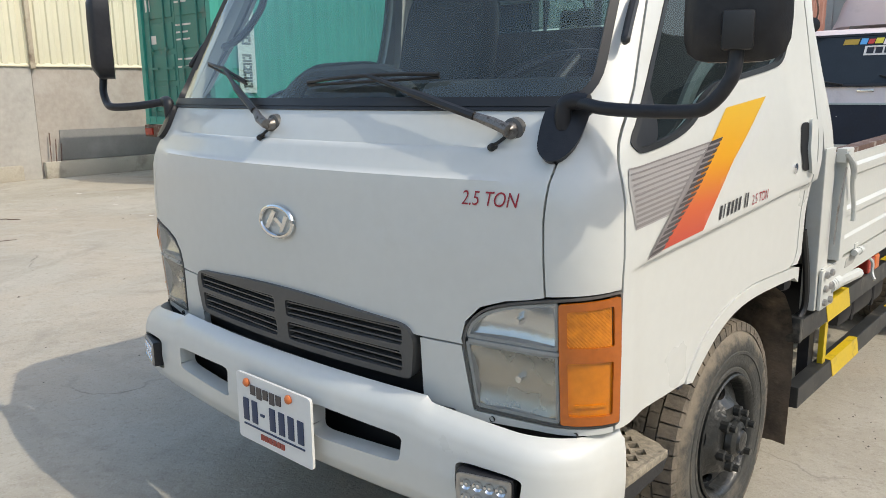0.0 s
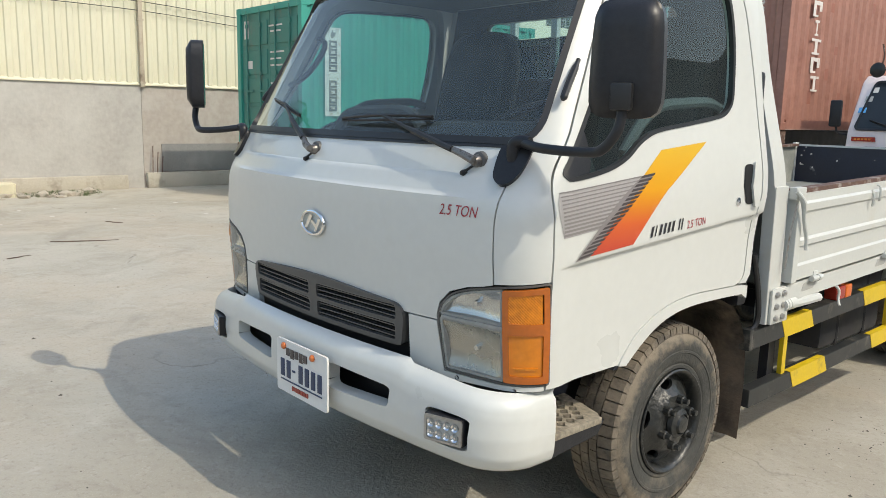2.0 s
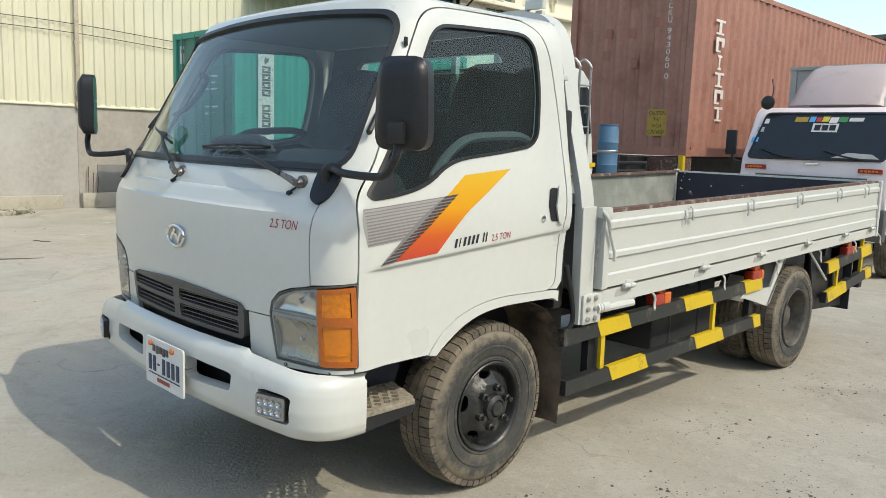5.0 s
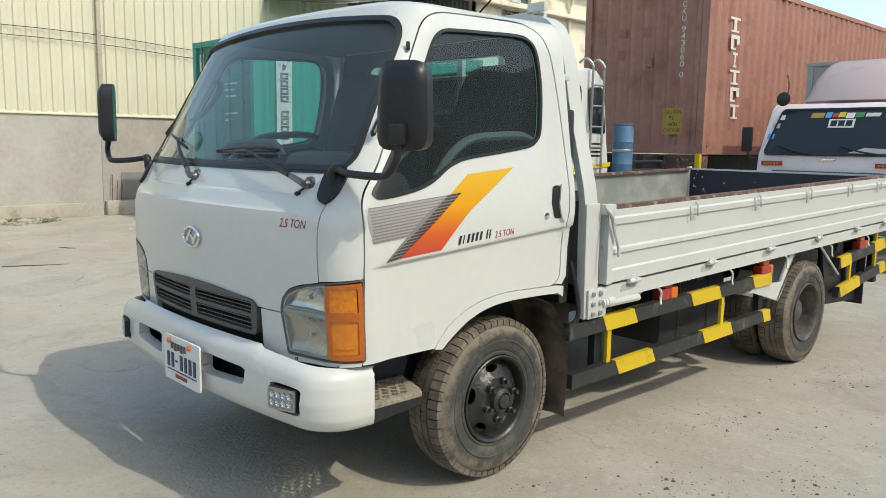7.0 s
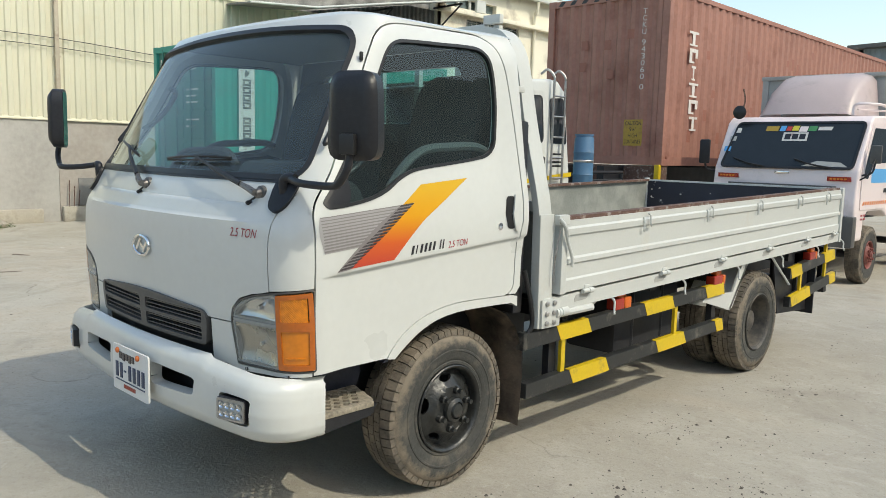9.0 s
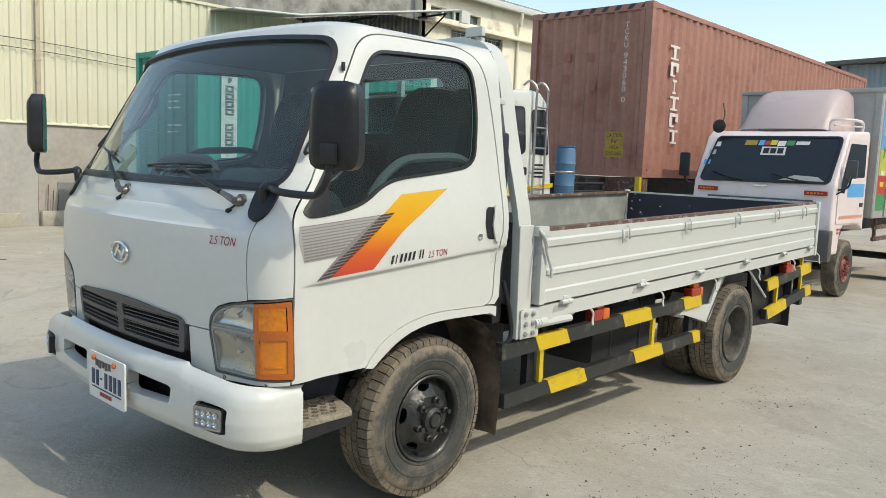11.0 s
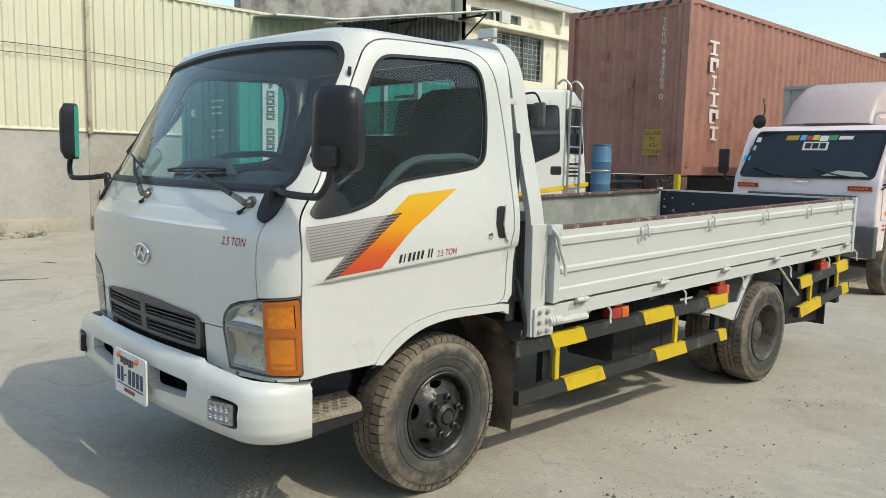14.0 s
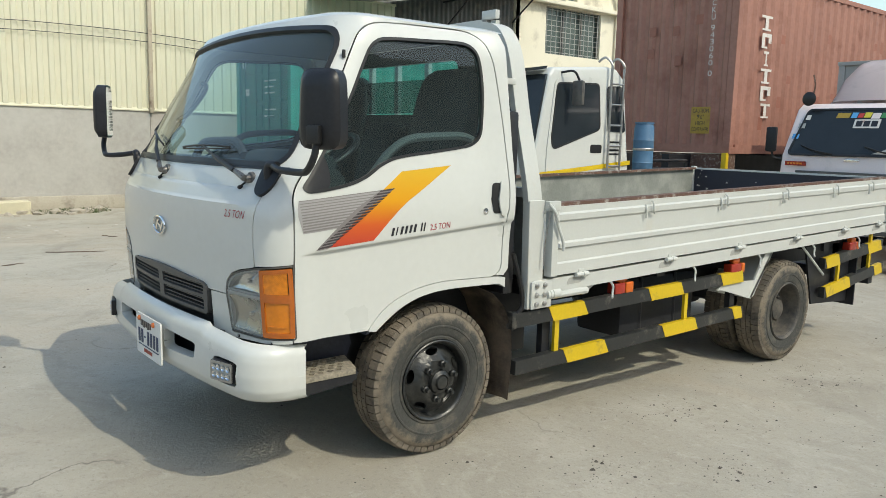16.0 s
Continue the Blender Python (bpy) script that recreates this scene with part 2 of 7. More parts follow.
DUSTY_STEEL = mat("dusty_steel", (0.27, 0.235, 0.18), 0.75, var=0.35, scale=30, bump=0.3, bump_scale=120)
YELLOWED = mat("yellowed_reflector", (0.47, 0.44, 0.38), 0.26, metal=0.85, var=0.12, scale=14, bump=0.15, bump_scale=40)
AMBER = mat("amber_lens", (0.62, 0.19, 0.006), 0.14, var=0.1, scale=16, coat=0.6)
AMBER_RIM = mat("amber_rim", (0.43, 0.105, 0.008), 0.16, var=0.12, scale=20, coat=0.6)
AMBER_FACET = mat("amber_facet_lens", (0.70, 0.22, 0.010), 0.22, metal=0.25, var=0.2, scale=30, coat=0.6)
RED_LENS = mat("red_lens", (0.33, 0.030, 0.018), 0.25, var=0.15)
ORANGE_LENS = mat("orange_lens", (0.60, 0.125, 0.015), 0.3, var=0.15)
CLEAR = glass("clear_lens", (0.92, 0.92, 0.91), 1.5, 0.03, 0.05)
WINDSCREEN = glass("windscreen_glass", (0.80, 0.90, 0.90), 1.52, 0.0, 0.050, 1.6)
SIDE_GLASS = glass("side_window_glass", (0.56, 0.76, 0.77), 1.52, 0.0, 0.024, 1.2)
FILM = glass("dark_window_film", (0.20, 0.27, 0.27), 1.3, 0.0, 0.02, 1.0)
HOUSE_PANE = mat("grey_green_pane", (0.10, 0.13, 0.125), 0.15, var=0.25, scale=2.5)
FAR_GLASS = mat("dark_far_glass", (0.024, 0.030, 0.036), 0.07, var=0.1, spec=0.42)
MIRROR = mat("mirror_glass", (0.75, 0.82, 0.80), 0.03, metal=1.0, var=0.02)
LINER = mat("grey_headliner", (0.17, 0.175, 0.18), 0.9, var=0.05)
INTERIOR = mat("dark_trim", (0.019, 0.025, 0.029), 0.7, var=0.12, scale=4, fine=14)
TRIM_GREY = mat("grey_door_trim", (0.085, 0.092, 0.095), 0.65, var=0.08)
SEATCLOTH = mat("dark_seat_cloth", (0.014, 0.021, 0.025), 0.9, var=0.15, scale=4, fine=14)
PLATE = mat("number_plate_white", (0.72, 0.72, 0.70), 0.4, var=0.03)
PLATE_BLUE = mat("plate_blue", (0.025, 0.045, 0.10), 0.45)
PLATE_RED = mat("plate_red", (0.33, 0.06, 0.04), 0.5)
ORANGE_BOLT = mat("orange_bolt_cap", (0.62, 0.17, 0.05), 0.4)
DARK_INK = mat("dark_ink", (0.02, 0.02, 0.025), 0.4)
RED_INK = mat("red_ink", (0.32, 0.02, 0.035), 0.4)
DECAL_GREY = mat("grey_decal", (0.235, 0.215, 0.215), 0.35, var=0.04)
DECAL_PALE = mat("pale_grey_decal", (0.37, 0.355, 0.352), 0.35, var=0.03)
DECAL_DARK = mat("dark_grey_decal", (0.060, 0.050, 0.052), 0.35, var=0.05)
DECAL_FLAME = gradient_mat("flame_decal", [(0.0, (0.47, 0.045, 0.03)), (0.30, (0.60, 0.105, 0.02)), (0.62, (0.68, 0.31, 0.012)), (1.0, (0.66, 0.385, 0.022))], 1.10, 1.42)
WOODRAIL = mat("rusty_brown_rail", (0.115, 0.062, 0.045), 0.75, var=0.3, scale=8, dirt=(0.38, 0.35, 0.32), dirt_amt=0.3, dirt_scale=16)
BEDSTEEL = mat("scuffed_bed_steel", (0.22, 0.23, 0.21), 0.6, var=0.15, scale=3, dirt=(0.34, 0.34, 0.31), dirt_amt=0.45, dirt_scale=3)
NAVY = mat("chipped_navy_paint", (0.014, 0.017, 0.032), 0.4, var=0.2, dirt=(0.35, 0.36, 0.36), dirt_amt=0.0, dirt_scale=5)
GREEN = mat("green_container_paint", (0.035, 0.295, 0.235), 0.5, var=0.06, scale=1.2, dirt=(0.05, 0.22, 0.18), dirt_amt=0.25)
GREEN_DARK = mat("dark_green_door_paint", (0.040, 0.195, 0.160), 0.5, var=0.12, scale=1.6, dirt=(0.12, 0.16, 0.14), dirt_amt=0.25)
RUST = mat("red_oxide_container_paint", (0.350, 0.168, 0.126), 0.6, var=0.14, scale=0.9, fine=12, bump=0.1, bump_scale=12, dirt=(0.24, 0.100, 0.070), dirt_amt=0.32, dirt_scale=1.6)
RUST_PATCH = mat("repair_patch_paint", (0.30, 0.118, 0.082), 0.6, var=0.15)
WHITE_INK = mat("white_marking", (0.68, 0.64, 0.60), 0.55, var=0.06, dirt=(0.35, 0.2, 0.15), dirt_amt=0.2, dirt_scale=9)
SIGN_YELLOW = mat("faded_yellow_sign", (0.42, 0.27, 0.04), 0.5, var=0.1, dirt=(0.3, 0.16, 0.05), dirt_amt=0.3, dirt_scale=8)
CLADDING = mat("cream_yellow_cladding", (0.615, 0.585, 0.445), 0.45, var=0.05, scale=0.8, dirt=(0.58, 0.53, 0.38), dirt_amt=0.16, dirt_scale=0.9)
RENDERED = mat("grey_cement_wall", (0.385, 0.365, 0.335), 0.9, var=0.14, scale=0.7, fine=9, bump=0.3, bump_scale=20, dirt=(0.47, 0.455, 0.42), dirt_amt=0.6, dirt_scale=0.5)
RENDERED_BROWN = mat("brown_cement_wall", (0.375, 0.335, 0.295), 0.9, var=0.14, scale=0.7, fine=9, bump=0.3, bump_scale=20, dirt=(0.45, 0.42, 0.385), dirt_amt=0.55, dirt_scale=0.9)
PIPE_TAN = mat("stained_tan_pipe", (0.44, 0.38, 0.29), 0.6, var=0.15, scale=3, dirt=(0.20, 0.15, 0.11), dirt_amt=0.4, dirt_scale=3)
FOOTING = mat("cement_footing", (0.43, 0.39, 0.32), 0.95, var=0.15, scale=1.5, bump=0.4, bump_scale=24, dirt=(0.22, 0.19, 0.15), dirt_amt=0.4)
PATCH_DARK = mat("dark_cement_patch", (0.215, 0.21, 0.20), 0.95, var=0.2, scale=1.2, dirt=(0.30, 0.29, 0.27), dirt_amt=0.45, dirt_scale=1.4)
CREAM = mat("cream_house_wall", (0.74, 0.69, 0.56), 0.9, var=0.06, scale=0.6, dirt=(0.36, 0.31, 0.25), dirt_amt=0.3, dirt_scale=0.8)
GREYSHEET = mat("weathered_grey_sheet", (0.10, 0.10, 0.095), 0.6, var=0.2, scale=1.2, dirt=(0.22, 0.19, 0.16), dirt_amt=0.35)
ROOFSHEET = mat("stained_roof_sheet", (0.30, 0.29, 0.27), 0.7, var=0.3, scale=0.8, dirt=(0.07, 0.065, 0.06), dirt_amt=0.6, dirt_scale=1.1)
SHEDBLUE = mat("blue_grey_shed_sheet", (0.22, 0.27, 0.31), 0.5, var=0.06)
PINK = mat("pale_pink_truck_paint", (0.80, 0.69, 0.68), 0.38, var=0.03, coat=0.3, dirt=(0.60, 0.52, 0.50), dirt_amt=0.15)
BOXGREY = mat("grey_box_body", (0.38, 0.38, 0.36), 0.6, var=0.1)
BLUE_PRINT = mat("blue_print", (0.10, 0.36, 0.68), 0.5, var=0.1, scale=2, dirt=(0.3, 0.5, 0.72), dirt_amt=0.3)
YELLOW_PRINT = mat("yellow_print", (0.66, 0.55, 0.06), 0.5, var=0.15, scale=3, dirt=(0.30, 0.45, 0.08), dirt_amt=0.4)
GREEN_PRINT = mat("green_print", (0.06, 0.25, 0.09), 0.5, var=0.15)
RED_PRINT = mat("red_print", (0.52, 0.05, 0.04), 0.5, var=0.1)
ORANGE_TAPE = mat("orange_tape", (0.72, 0.20, 0.02), 0.4)
BLUE_DRUM = mat("blue_plastic_drum", (0.065, 0.155, 0.27), 0.5, var=0.1, dirt=(0.2, 0.24, 0.28), dirt_amt=0.25)
RED_RIM = mat("red_painted_rim", (0.21, 0.06, 0.048), 0.55, var=0.2)
RUBBLE = mat("dusty_rubble", (0.36, 0.32, 0.26), 0.95, var=0.25, bump=0.4)
PALE_BLOCK = mat("pale_block", (0.58, 0.53, 0.38), 0.9, var=0.15, scale=4, bump=0.3, dirt=(0.42, 0.37, 0.28), dirt_amt=0.4, dirt_scale=5)
LEAF = mat("dry_green_leaf", (0.09, 0.12, 0.045), 0.8, var=0.4)
TWIG = mat("dark_twig", (0.11, 0.07, 0.05), 0.9, var=0.3)
PEBBLE = mat("dark_grit", (0.11, 0.095, 0.08), 0.95, var=0.5)
LITTER = mat("pale_litter", (0.55, 0.52, 0.47), 0.8, var=0.1)
GROUND = ground_mat()


# ---- mesh helpers ----
BASE = {}


def finish(bm, smooth=40):
    me = bpy.data.meshes.new("m")
    bmesh.ops.recalc_face_normals(bm, faces=bm.faces[:])
    bm.to_mesh(me)
    bm.free()
    if smooth:
        me.polygons.foreach_set("use_smooth", [True] * len(me.polygons))
        me.set_sharp_from_angle(angle=radians(smooth))
    return me


def thing(name, label, category, at=(0, 0, 0), group="", kind=""):
    ob = new(name)
    ob.location = at
    BASE[ob.name] = Vector(at)
    return tagged(ob, label, category, group, kind)


def part(name, bm, material, parent, label="", smooth=40):
    """Links a bmesh as one mesh under a thing or under a part. Coordinates are the world's."""
    me = finish(bm, smooth)
    me.materials.append(material)
    ob = new(name, me)
    if parent:
        ob.parent = parent
        ob.matrix_parent_inverse = Matrix.Translation(-BASE.get(parent.name, Vector()))
    if label:
        ob["label"] = label
    return ob


def solid(name, bm, material, label, category, group="", kind="", smooth=40):
    """A top-level thing that is one mesh."""
    return tagged(part(name, bm, material, None, "", smooth), label, category, group, kind)


def merge(*bms):
    out = bms[0]
    for b in bms[1:]:
        me = bpy.data.meshes.new("t")
        b.to_mesh(me)
        b.free()
        out.from_mesh(me)
        bpy.data.meshes.remove(me)
    return out


def box(x0, x1, y0, y1, z0, z1, bevel=0.0, seg=2):
    bm = bmesh.new()
    bmesh.ops.create_cube(bm, size=1, matrix=Matrix.Translation(((x0 + x1) / 2, (y0 + y1) / 2, (z0 + z1) / 2)) @ Matrix.Diagonal((abs(x1 - x0), abs(y1 - y0), abs(z1 - z0), 1)))
    if bevel:
        bmesh.ops.bevel(bm, geom=bm.edges[:], offset=bevel, segments=seg, profile=0.6, affect='EDGES', clamp_overlap=True)
    return bm


def prism(poly, axis, a, b, bevel=0.0, seg=2):
    """A polygon in the other two axes, pulled along axis from a to b. axis x: (y, z); y: (x, z); z: (x, y)."""
    bm = bmesh.new()

    def at(p, q):
        return {"x": (q, p[0], p[1]), "y": (p[0], q, p[1]), "z": (p[0], p[1], q)}[axis]
    lo = [bm.verts.new(at(p, a)) for p in poly]
    hi = [bm.verts.new(at(p, b)) for p in poly]
    n = len(poly)
    bm.faces.new(lo)
    bm.faces.new(hi)
    for i in range(n):
        bm.faces.new((lo[i], lo[(i + 1) % n], hi[(i + 1) % n], hi[i]))
    bmesh.ops.recalc_face_normals(bm, faces=bm.faces[:])
    if bevel:
        bmesh.ops.bevel(bm, geom=bm.edges[:], offset=bevel, segments=seg, profile=0.6, affect='EDGES', clamp_overlap=True)
    return bm


def tube(points, r, n=10, closed=False):
    """A round bar along a line of points."""
    bm = bmesh.new()
    pts = [Vector(p) for p in points]
    rings, up = [], None
    for i, p in enumerate(pts):
        a = pts[(i - 1) % len(pts)] if closed or i else p
        b = pts[(i + 1) % len(pts)] if closed or i < len(pts) - 1 else p
        t = (b - a).normalized()
        if up is None:
            up = t.orthogonal().normalized()
        up = (up - t * up.dot(t)).normalized()
        side = t.cross(up)
        rr = r[i] if isinstance(r, (list, tuple)) else r
        rings.append([bm.verts.new(p + (up * math.cos(k * math.tau / n) + side * math.sin(k * math.tau / n)) * rr) for k in range(n)])
    m = len(rings)
    for i in range(m if closed else m - 1):
        A, B = rings[i], rings[(i + 1) % m]
        for k in range(n):
            bm.faces.new((A[k], A[(k + 1) % n], B[(k + 1) % n], B[k]))
    if not closed:
        bm.faces.new(rings[0])
        bm.faces.new(rings[-1])
    return bm


def curve_pts(points, steps=6):
    """Points along a smooth line through those given."""
    P = [Vector(p) for p in points]
    P = [P[0] * 2 - P[1]] + P + [P[-1] * 2 - P[-2]]
    out = []
    for i in range(1, len(P) - 2):
        a, b, c, d = P[i - 1:i + 3]
        for k in range(steps):
            t = k / steps
            out.append(0.5 * ((2 * b) + (c - a) * t + (2 * a - 5 * b + 4 * c - d) * t * t + (3 * b - a - 3 * c + d) * t ** 3))
    return out + [P[-2]]


def lathe(profile, centre, axis="x", n=48):
    """A profile of (radius, along) turned about an axis through centre."""
    bm = bmesh.new()
    c = Vector(centre)
    rings = []
    for r, h in profile:
        ring = []
        for k in range(n):
            a, b = r * math.cos(k * math.tau / n), r * math.sin(k * math.tau / n)
            ring.append(bm.verts.new(c + {"x": Vector((h, a, b)), "y": Vector((a, h, b)), "z": Vector((a, b, h))}[axis]))
        rings.append(ring)
    for A, B in zip(rings, rings[1:]):
        for k in range(n):
            bm.faces.new((A[k], A[(k + 1) % n], B[(k + 1) % n], B[k]))
    bmesh.ops.remove_doubles(bm, verts=bm.verts[:], dist=1e-5)
    return bm


def inside(p, poly):
    x, y = p
    hit = False
    for (x0, y0), (x1, y1) in zip(poly, poly[1:] + poly[:1]):
        if (y0 > y) != (y1 > y) and x < (x1 - x0) * (y - y0) / (y1 - y0) + x0:
            hit = not hit
    return hit


def dense(poly, h):
    out = []
    for a, b in zip(poly, poly[1:] + poly[:1]):
        k = max(1, math.ceil(math.dist(a, b) / h))
        out += [(a[0] + (b[0] - a[0]) * i / k, a[1] + (b[1] - a[1]) * i / k) for i in range(k)]
    return out


def rounded(poly, r, seg=5):
    """Rounds the corners of a polygon; r is one radius or one for each corner."""
    out, n = [], len(poly)
    for i, p in enumerate(poly):
        q = r[i] if isinstance(r, (list, tuple)) else r
        p, a, b = Vector(p), Vector(poly[i - 1]), Vector(poly[(i + 1) % n])
        q = min(q, (a - p).length * 0.48, (b - p).length * 0.48)
        s, e = p + (a - p).normalized() * q, p + (b - p).normalized() * q
        if q < 1e-4:
            out.append(tuple(p))
            continue
        for k in range(seg + 1):
            t = k / seg
            out.append(tuple(s * (1 - t) ** 2 + p * 2 * t * (1 - t) + e * t * t))
    return out


def grown(poly, d):
    """A polygon moved outwards by d (inwards where negative)."""
    area = sum(a[0] * b[1] - b[0] * a[1] for a, b in zip(poly, poly[1:] + poly[:1]))
    sgn = 1 if area > 0 else -1
    out, n = [], len(poly)
    for i in range(n):
        a, p, b = Vector(poly[i - 1]), Vector(poly[i]), Vector(poly[(i + 1) % n])
        u, v = (p - a), (b - p)
        if u.length < 1e-9 or v.length < 1e-9:
            out.append(tuple(p))
            continue
        u.normalize(), v.normalize()
        na, nb = Vector((u.y, -u.x)) * sgn, Vector((v.y, -v.x)) * sgn
        m = (na + nb)
        m = m.normalized() if m.length > 1e-6 else na
        out.append(tuple(p + m * (d / max(0.5, m.dot(na)))))
    return out


def patch(outer, holes, S, h=0.05, lift=0.0, flange=0.0, he=None, lines=()):
    """A panel cut to an outline, with holes, laid on the surface S(a, b); flange turns its rims inwards."""
    from mathutils.geometry import delaunay_2d_cdt
    he = he or h
    loops = [dense(outer, he)] + [dense(q, he) for q in holes]
    pts, edges = [], []
    for lp in loops:
        s = len(pts)
        pts += lp
        edges += [(s + i, s + (i + 1) % len(lp)) for i in range(len(lp))]
    nb = len(pts)
    arr = np.array(pts)
    lo, hi = arr.min(0), arr.max(0)
    rows_b = [lo[1] + (j + 0.5) * h for j in range(int((hi[1] - lo[1]) / h) + 1)]
    for i in range(int((hi[0] - lo[0]) / h) + 1):
        a_ = lo[0] + (i + 0.5) * h
        at = [q(a_) if callable(q) else q for q in lines]
        for b_ in [b for b in rows_b if all(abs(b - q) > 0.5 * h for q in at)] + at:
            p = (a_, b_)
            if inside(p, loops[0]) and not any(inside(p, q) for q in loops[1:]):
                if np.min(np.sum((arr - p) ** 2, 1)) > ((0.2 if b_ in at else 0.45) * h) ** 2:
                    pts.append(p)
    V, E, F, *_ = delaunay_2d_cdt([Vector(p) for p in pts], edges, [], 0, 1e-6)
    bm = bmesh.new()

    def put(v, off):
        p = S(v[0], v[1])
        if off:
            e = 2e-3
            nrm = (S(v[0] + e, v[1]) - S(v[0] - e, v[1])).cross(S(v[0], v[1] + e) - S(v[0], v[1] - e)).normalized()
            p = p + nrm * off
        return p
    vs = [bm.verts.new(put(v, lift)) for v in V]
    for f in F:
        c = (sum(V[i][0] for i in f) / 3, sum(V[i][1] for i in f) / 3)
        if inside(c, loops[0]) and not any(inside(c, q) for q in loops[1:]):
            bm.faces.new([vs[i] for i in f])
    low = {}
    if flange:
        for e in [e for e in bm.edges if len(e.link_faces) == 1]:
            for v in e.verts:
                if v not in low:
                    i = vs.index(v)
                    low[v] = bm.verts.new(put(V[i], lift - flange))
            a, b = e.verts
            bm.faces.new((a, b, low[b], low[a]))
    for v in [v for v in bm.verts if not v.link_faces]:
        bm.verts.remove(v)
    return bm


def flat(axis, at):
    """A plane for patch(): axis x takes (y, z), y takes (x, z), z takes (x, y)."""
    return {"x": lambda a, b: Vector((at, a, b)), "y": lambda a, b: Vector((a, at, b)), "z": lambda a, b: Vector((a, b, at))}[axis]


def lettering(body, size, S, a, b, width=None, shear=0.0, lift=0.002, depth=0.0015, turn=0.0):
    """Words in the built-in font, laid on the surface S with their lower left corner at (a, b)."""
    cu = bpy.data.curves.new("t", 'FONT')
    cu.body, cu.size, cu.shear, cu.extrude = body, size, shear, 0
    tmp = bpy.data.objects.new("t", cu)
    me = bpy.data.meshes.new_from_object(tmp)
    bm = bmesh.new()
    bm.from_mesh(me)
    xs = [v.co.x for v in bm.verts]
    k = width / (max(xs) - min(xs)) if width else 1
    x0 = min(xs)
    ct, st = math.cos(turn), math.sin(turn)
    for v in bm.verts:
        u, w = (v.co.x - x0) * k, v.co.y
        p, q = a + u * ct - w * st, b + u * st + w * ct
        e = 2e-3
        nrm = (S(p + e, q) - S(p - e, q)).cross(S(p, q + e) - S(p, q - e)).normalized()
        v.co = S(p, q) + nrm * lift
    bpy.data.objects.remove(tmp)
    bpy.data.meshes.remove(me)
    return bm


def corrugated(a0, a1, b0, b1, S, pitch=0.28, depth=0.036, flatness=0.55):
    """A sheet with upright trapezoid ribs: along a, from b0 to b1 upwards; S(a, b, out)."""
    bm = bmesh.new()
    n = max(1, round((a1 - a0) / pitch))
    w = (a1 - a0) / n
    prof = []
    for i in range(n):
        s = a0 + i * w
        g = w * (1 - flatness) / 2
        f = w * flatness / 2
        prof += [(s, 0), (s + f, 0), (s + f + g, depth), (s + 2 * f + g, depth)]
    prof.append((a1, 0))
    lo = [bm.verts.new(S(a, b0, d)) for a, d in prof]
    hi = [bm.verts.new(S(a, b1, d)) for a, d in prof]
    for i in range(len(prof) - 1):
        bm.faces.new((lo[i], lo[i + 1], hi[i + 1], hi[i]))
    return bm


# ---- ground and yard ----
def gz(x, y):
    """Height of the yard: it falls away gently towards the rear of the trucks."""
    d = 0.4 * math.log(1 + math.exp(min(60, (min(y, 20.0) - 1.4) / 0.4)))
    t = min(1, max(0, (x + 9.0) / 3.0))
    u = min(1, max(0, (y - 1.2) / 2.8))
    v = min(1, max(0, (x + 5.0) / 3.5))
    crown = 0.030 * (1 - u * u * (3 - 2 * u)) * v * v * (3 - 2 * v)
    return crown - 0.0138 * d * t * t * (3 - 2 * t) - 0.0156 * min(12.0, max(0, -3.0 - x))


def yard():
    xs = [-220, -60, -30, -18, -15, -13, -11, -10] + list(np.arange(-9, -5.9, 0.5)) + [-5, -4.5, -4, -3.5, -3, -2.5, -2, -1.5, 0, 2, 4, 8, 24, 60, 220]
    ys = [-220, -60, -20, -6, -2, -1] + list(np.arange(-0.5, 5.0, 0.25)) + list(range(5, 22)) + [30, 60, 220]
    bm = bmesh.new()
    g = [[bm.verts.new((x, y, gz(x, y))) for y in ys] for x in xs]
    for i in range(len(xs) - 1):
        for j in range(len(ys) - 1):
            bm.faces.new((g[i][j], g[i + 1][j], g[i + 1][j + 1], g[i][j + 1]))
    return bm


solid("ground", yard(), GROUND, "dusty worn pale concrete yard with stains and cracks", "ground", kind="structure", smooth=60)

WX = -12.95
WEST = []
yard_wall = tagged(thing("wall_west", "grey cement wall with cream ribbed metal cladding above it", "wall"), kind="structure")
part("cement_wall", prism([(WX - 0.2, -45), (WX, -45), (WX, 4.35), (WX - 0.2, 4.35)], "z", -0.2, 2.0), RENDERED, yard_wall, smooth=0)
part("cement_wall", prism([(WX - 0.2, 4.36), (WX - 0.012, 4.36), (WX - 0.012, 60), (WX - 0.2, 60)], "z", -0.2, 2.0), RENDERED_BROWN, yard_wall, "browner cement wall bay", smooth=0)
part("footing", merge(box(WX, WX + 0.13, -45, 4.0, 0, 0.27, 0.02), box(WX, WX + 0.12, 4.38, 45, 0, 0.30, 0.02)), FOOTING, yard_wall, "rough cement footing")
part("cement_patch", box(WX - 0.01, WX + 0.012, 4.72, 9.5, 0.31, 0.86, 0.004), PATCH_DARK, yard_wall, "darker smooth cement patch")
part("cladding", corrugated(-45, 10.57, 2.03, 4.86, lambda a, b, d: Vector((WX - 0.03 + d, a, b)), 0.205, 0.03, 0.80), CLADDING, yard_wall, "cream yellow ribbed metal sheets", smooth=0)
part("flashing", merge(prism([(WX - 0.06, 1.985), (WX + 0.03, 1.985), (WX + 0.03, 2.005), (WX - 0.04, 2.06)], "y", -45, 10.57)), CLADDING, yard_wall, smooth=0)
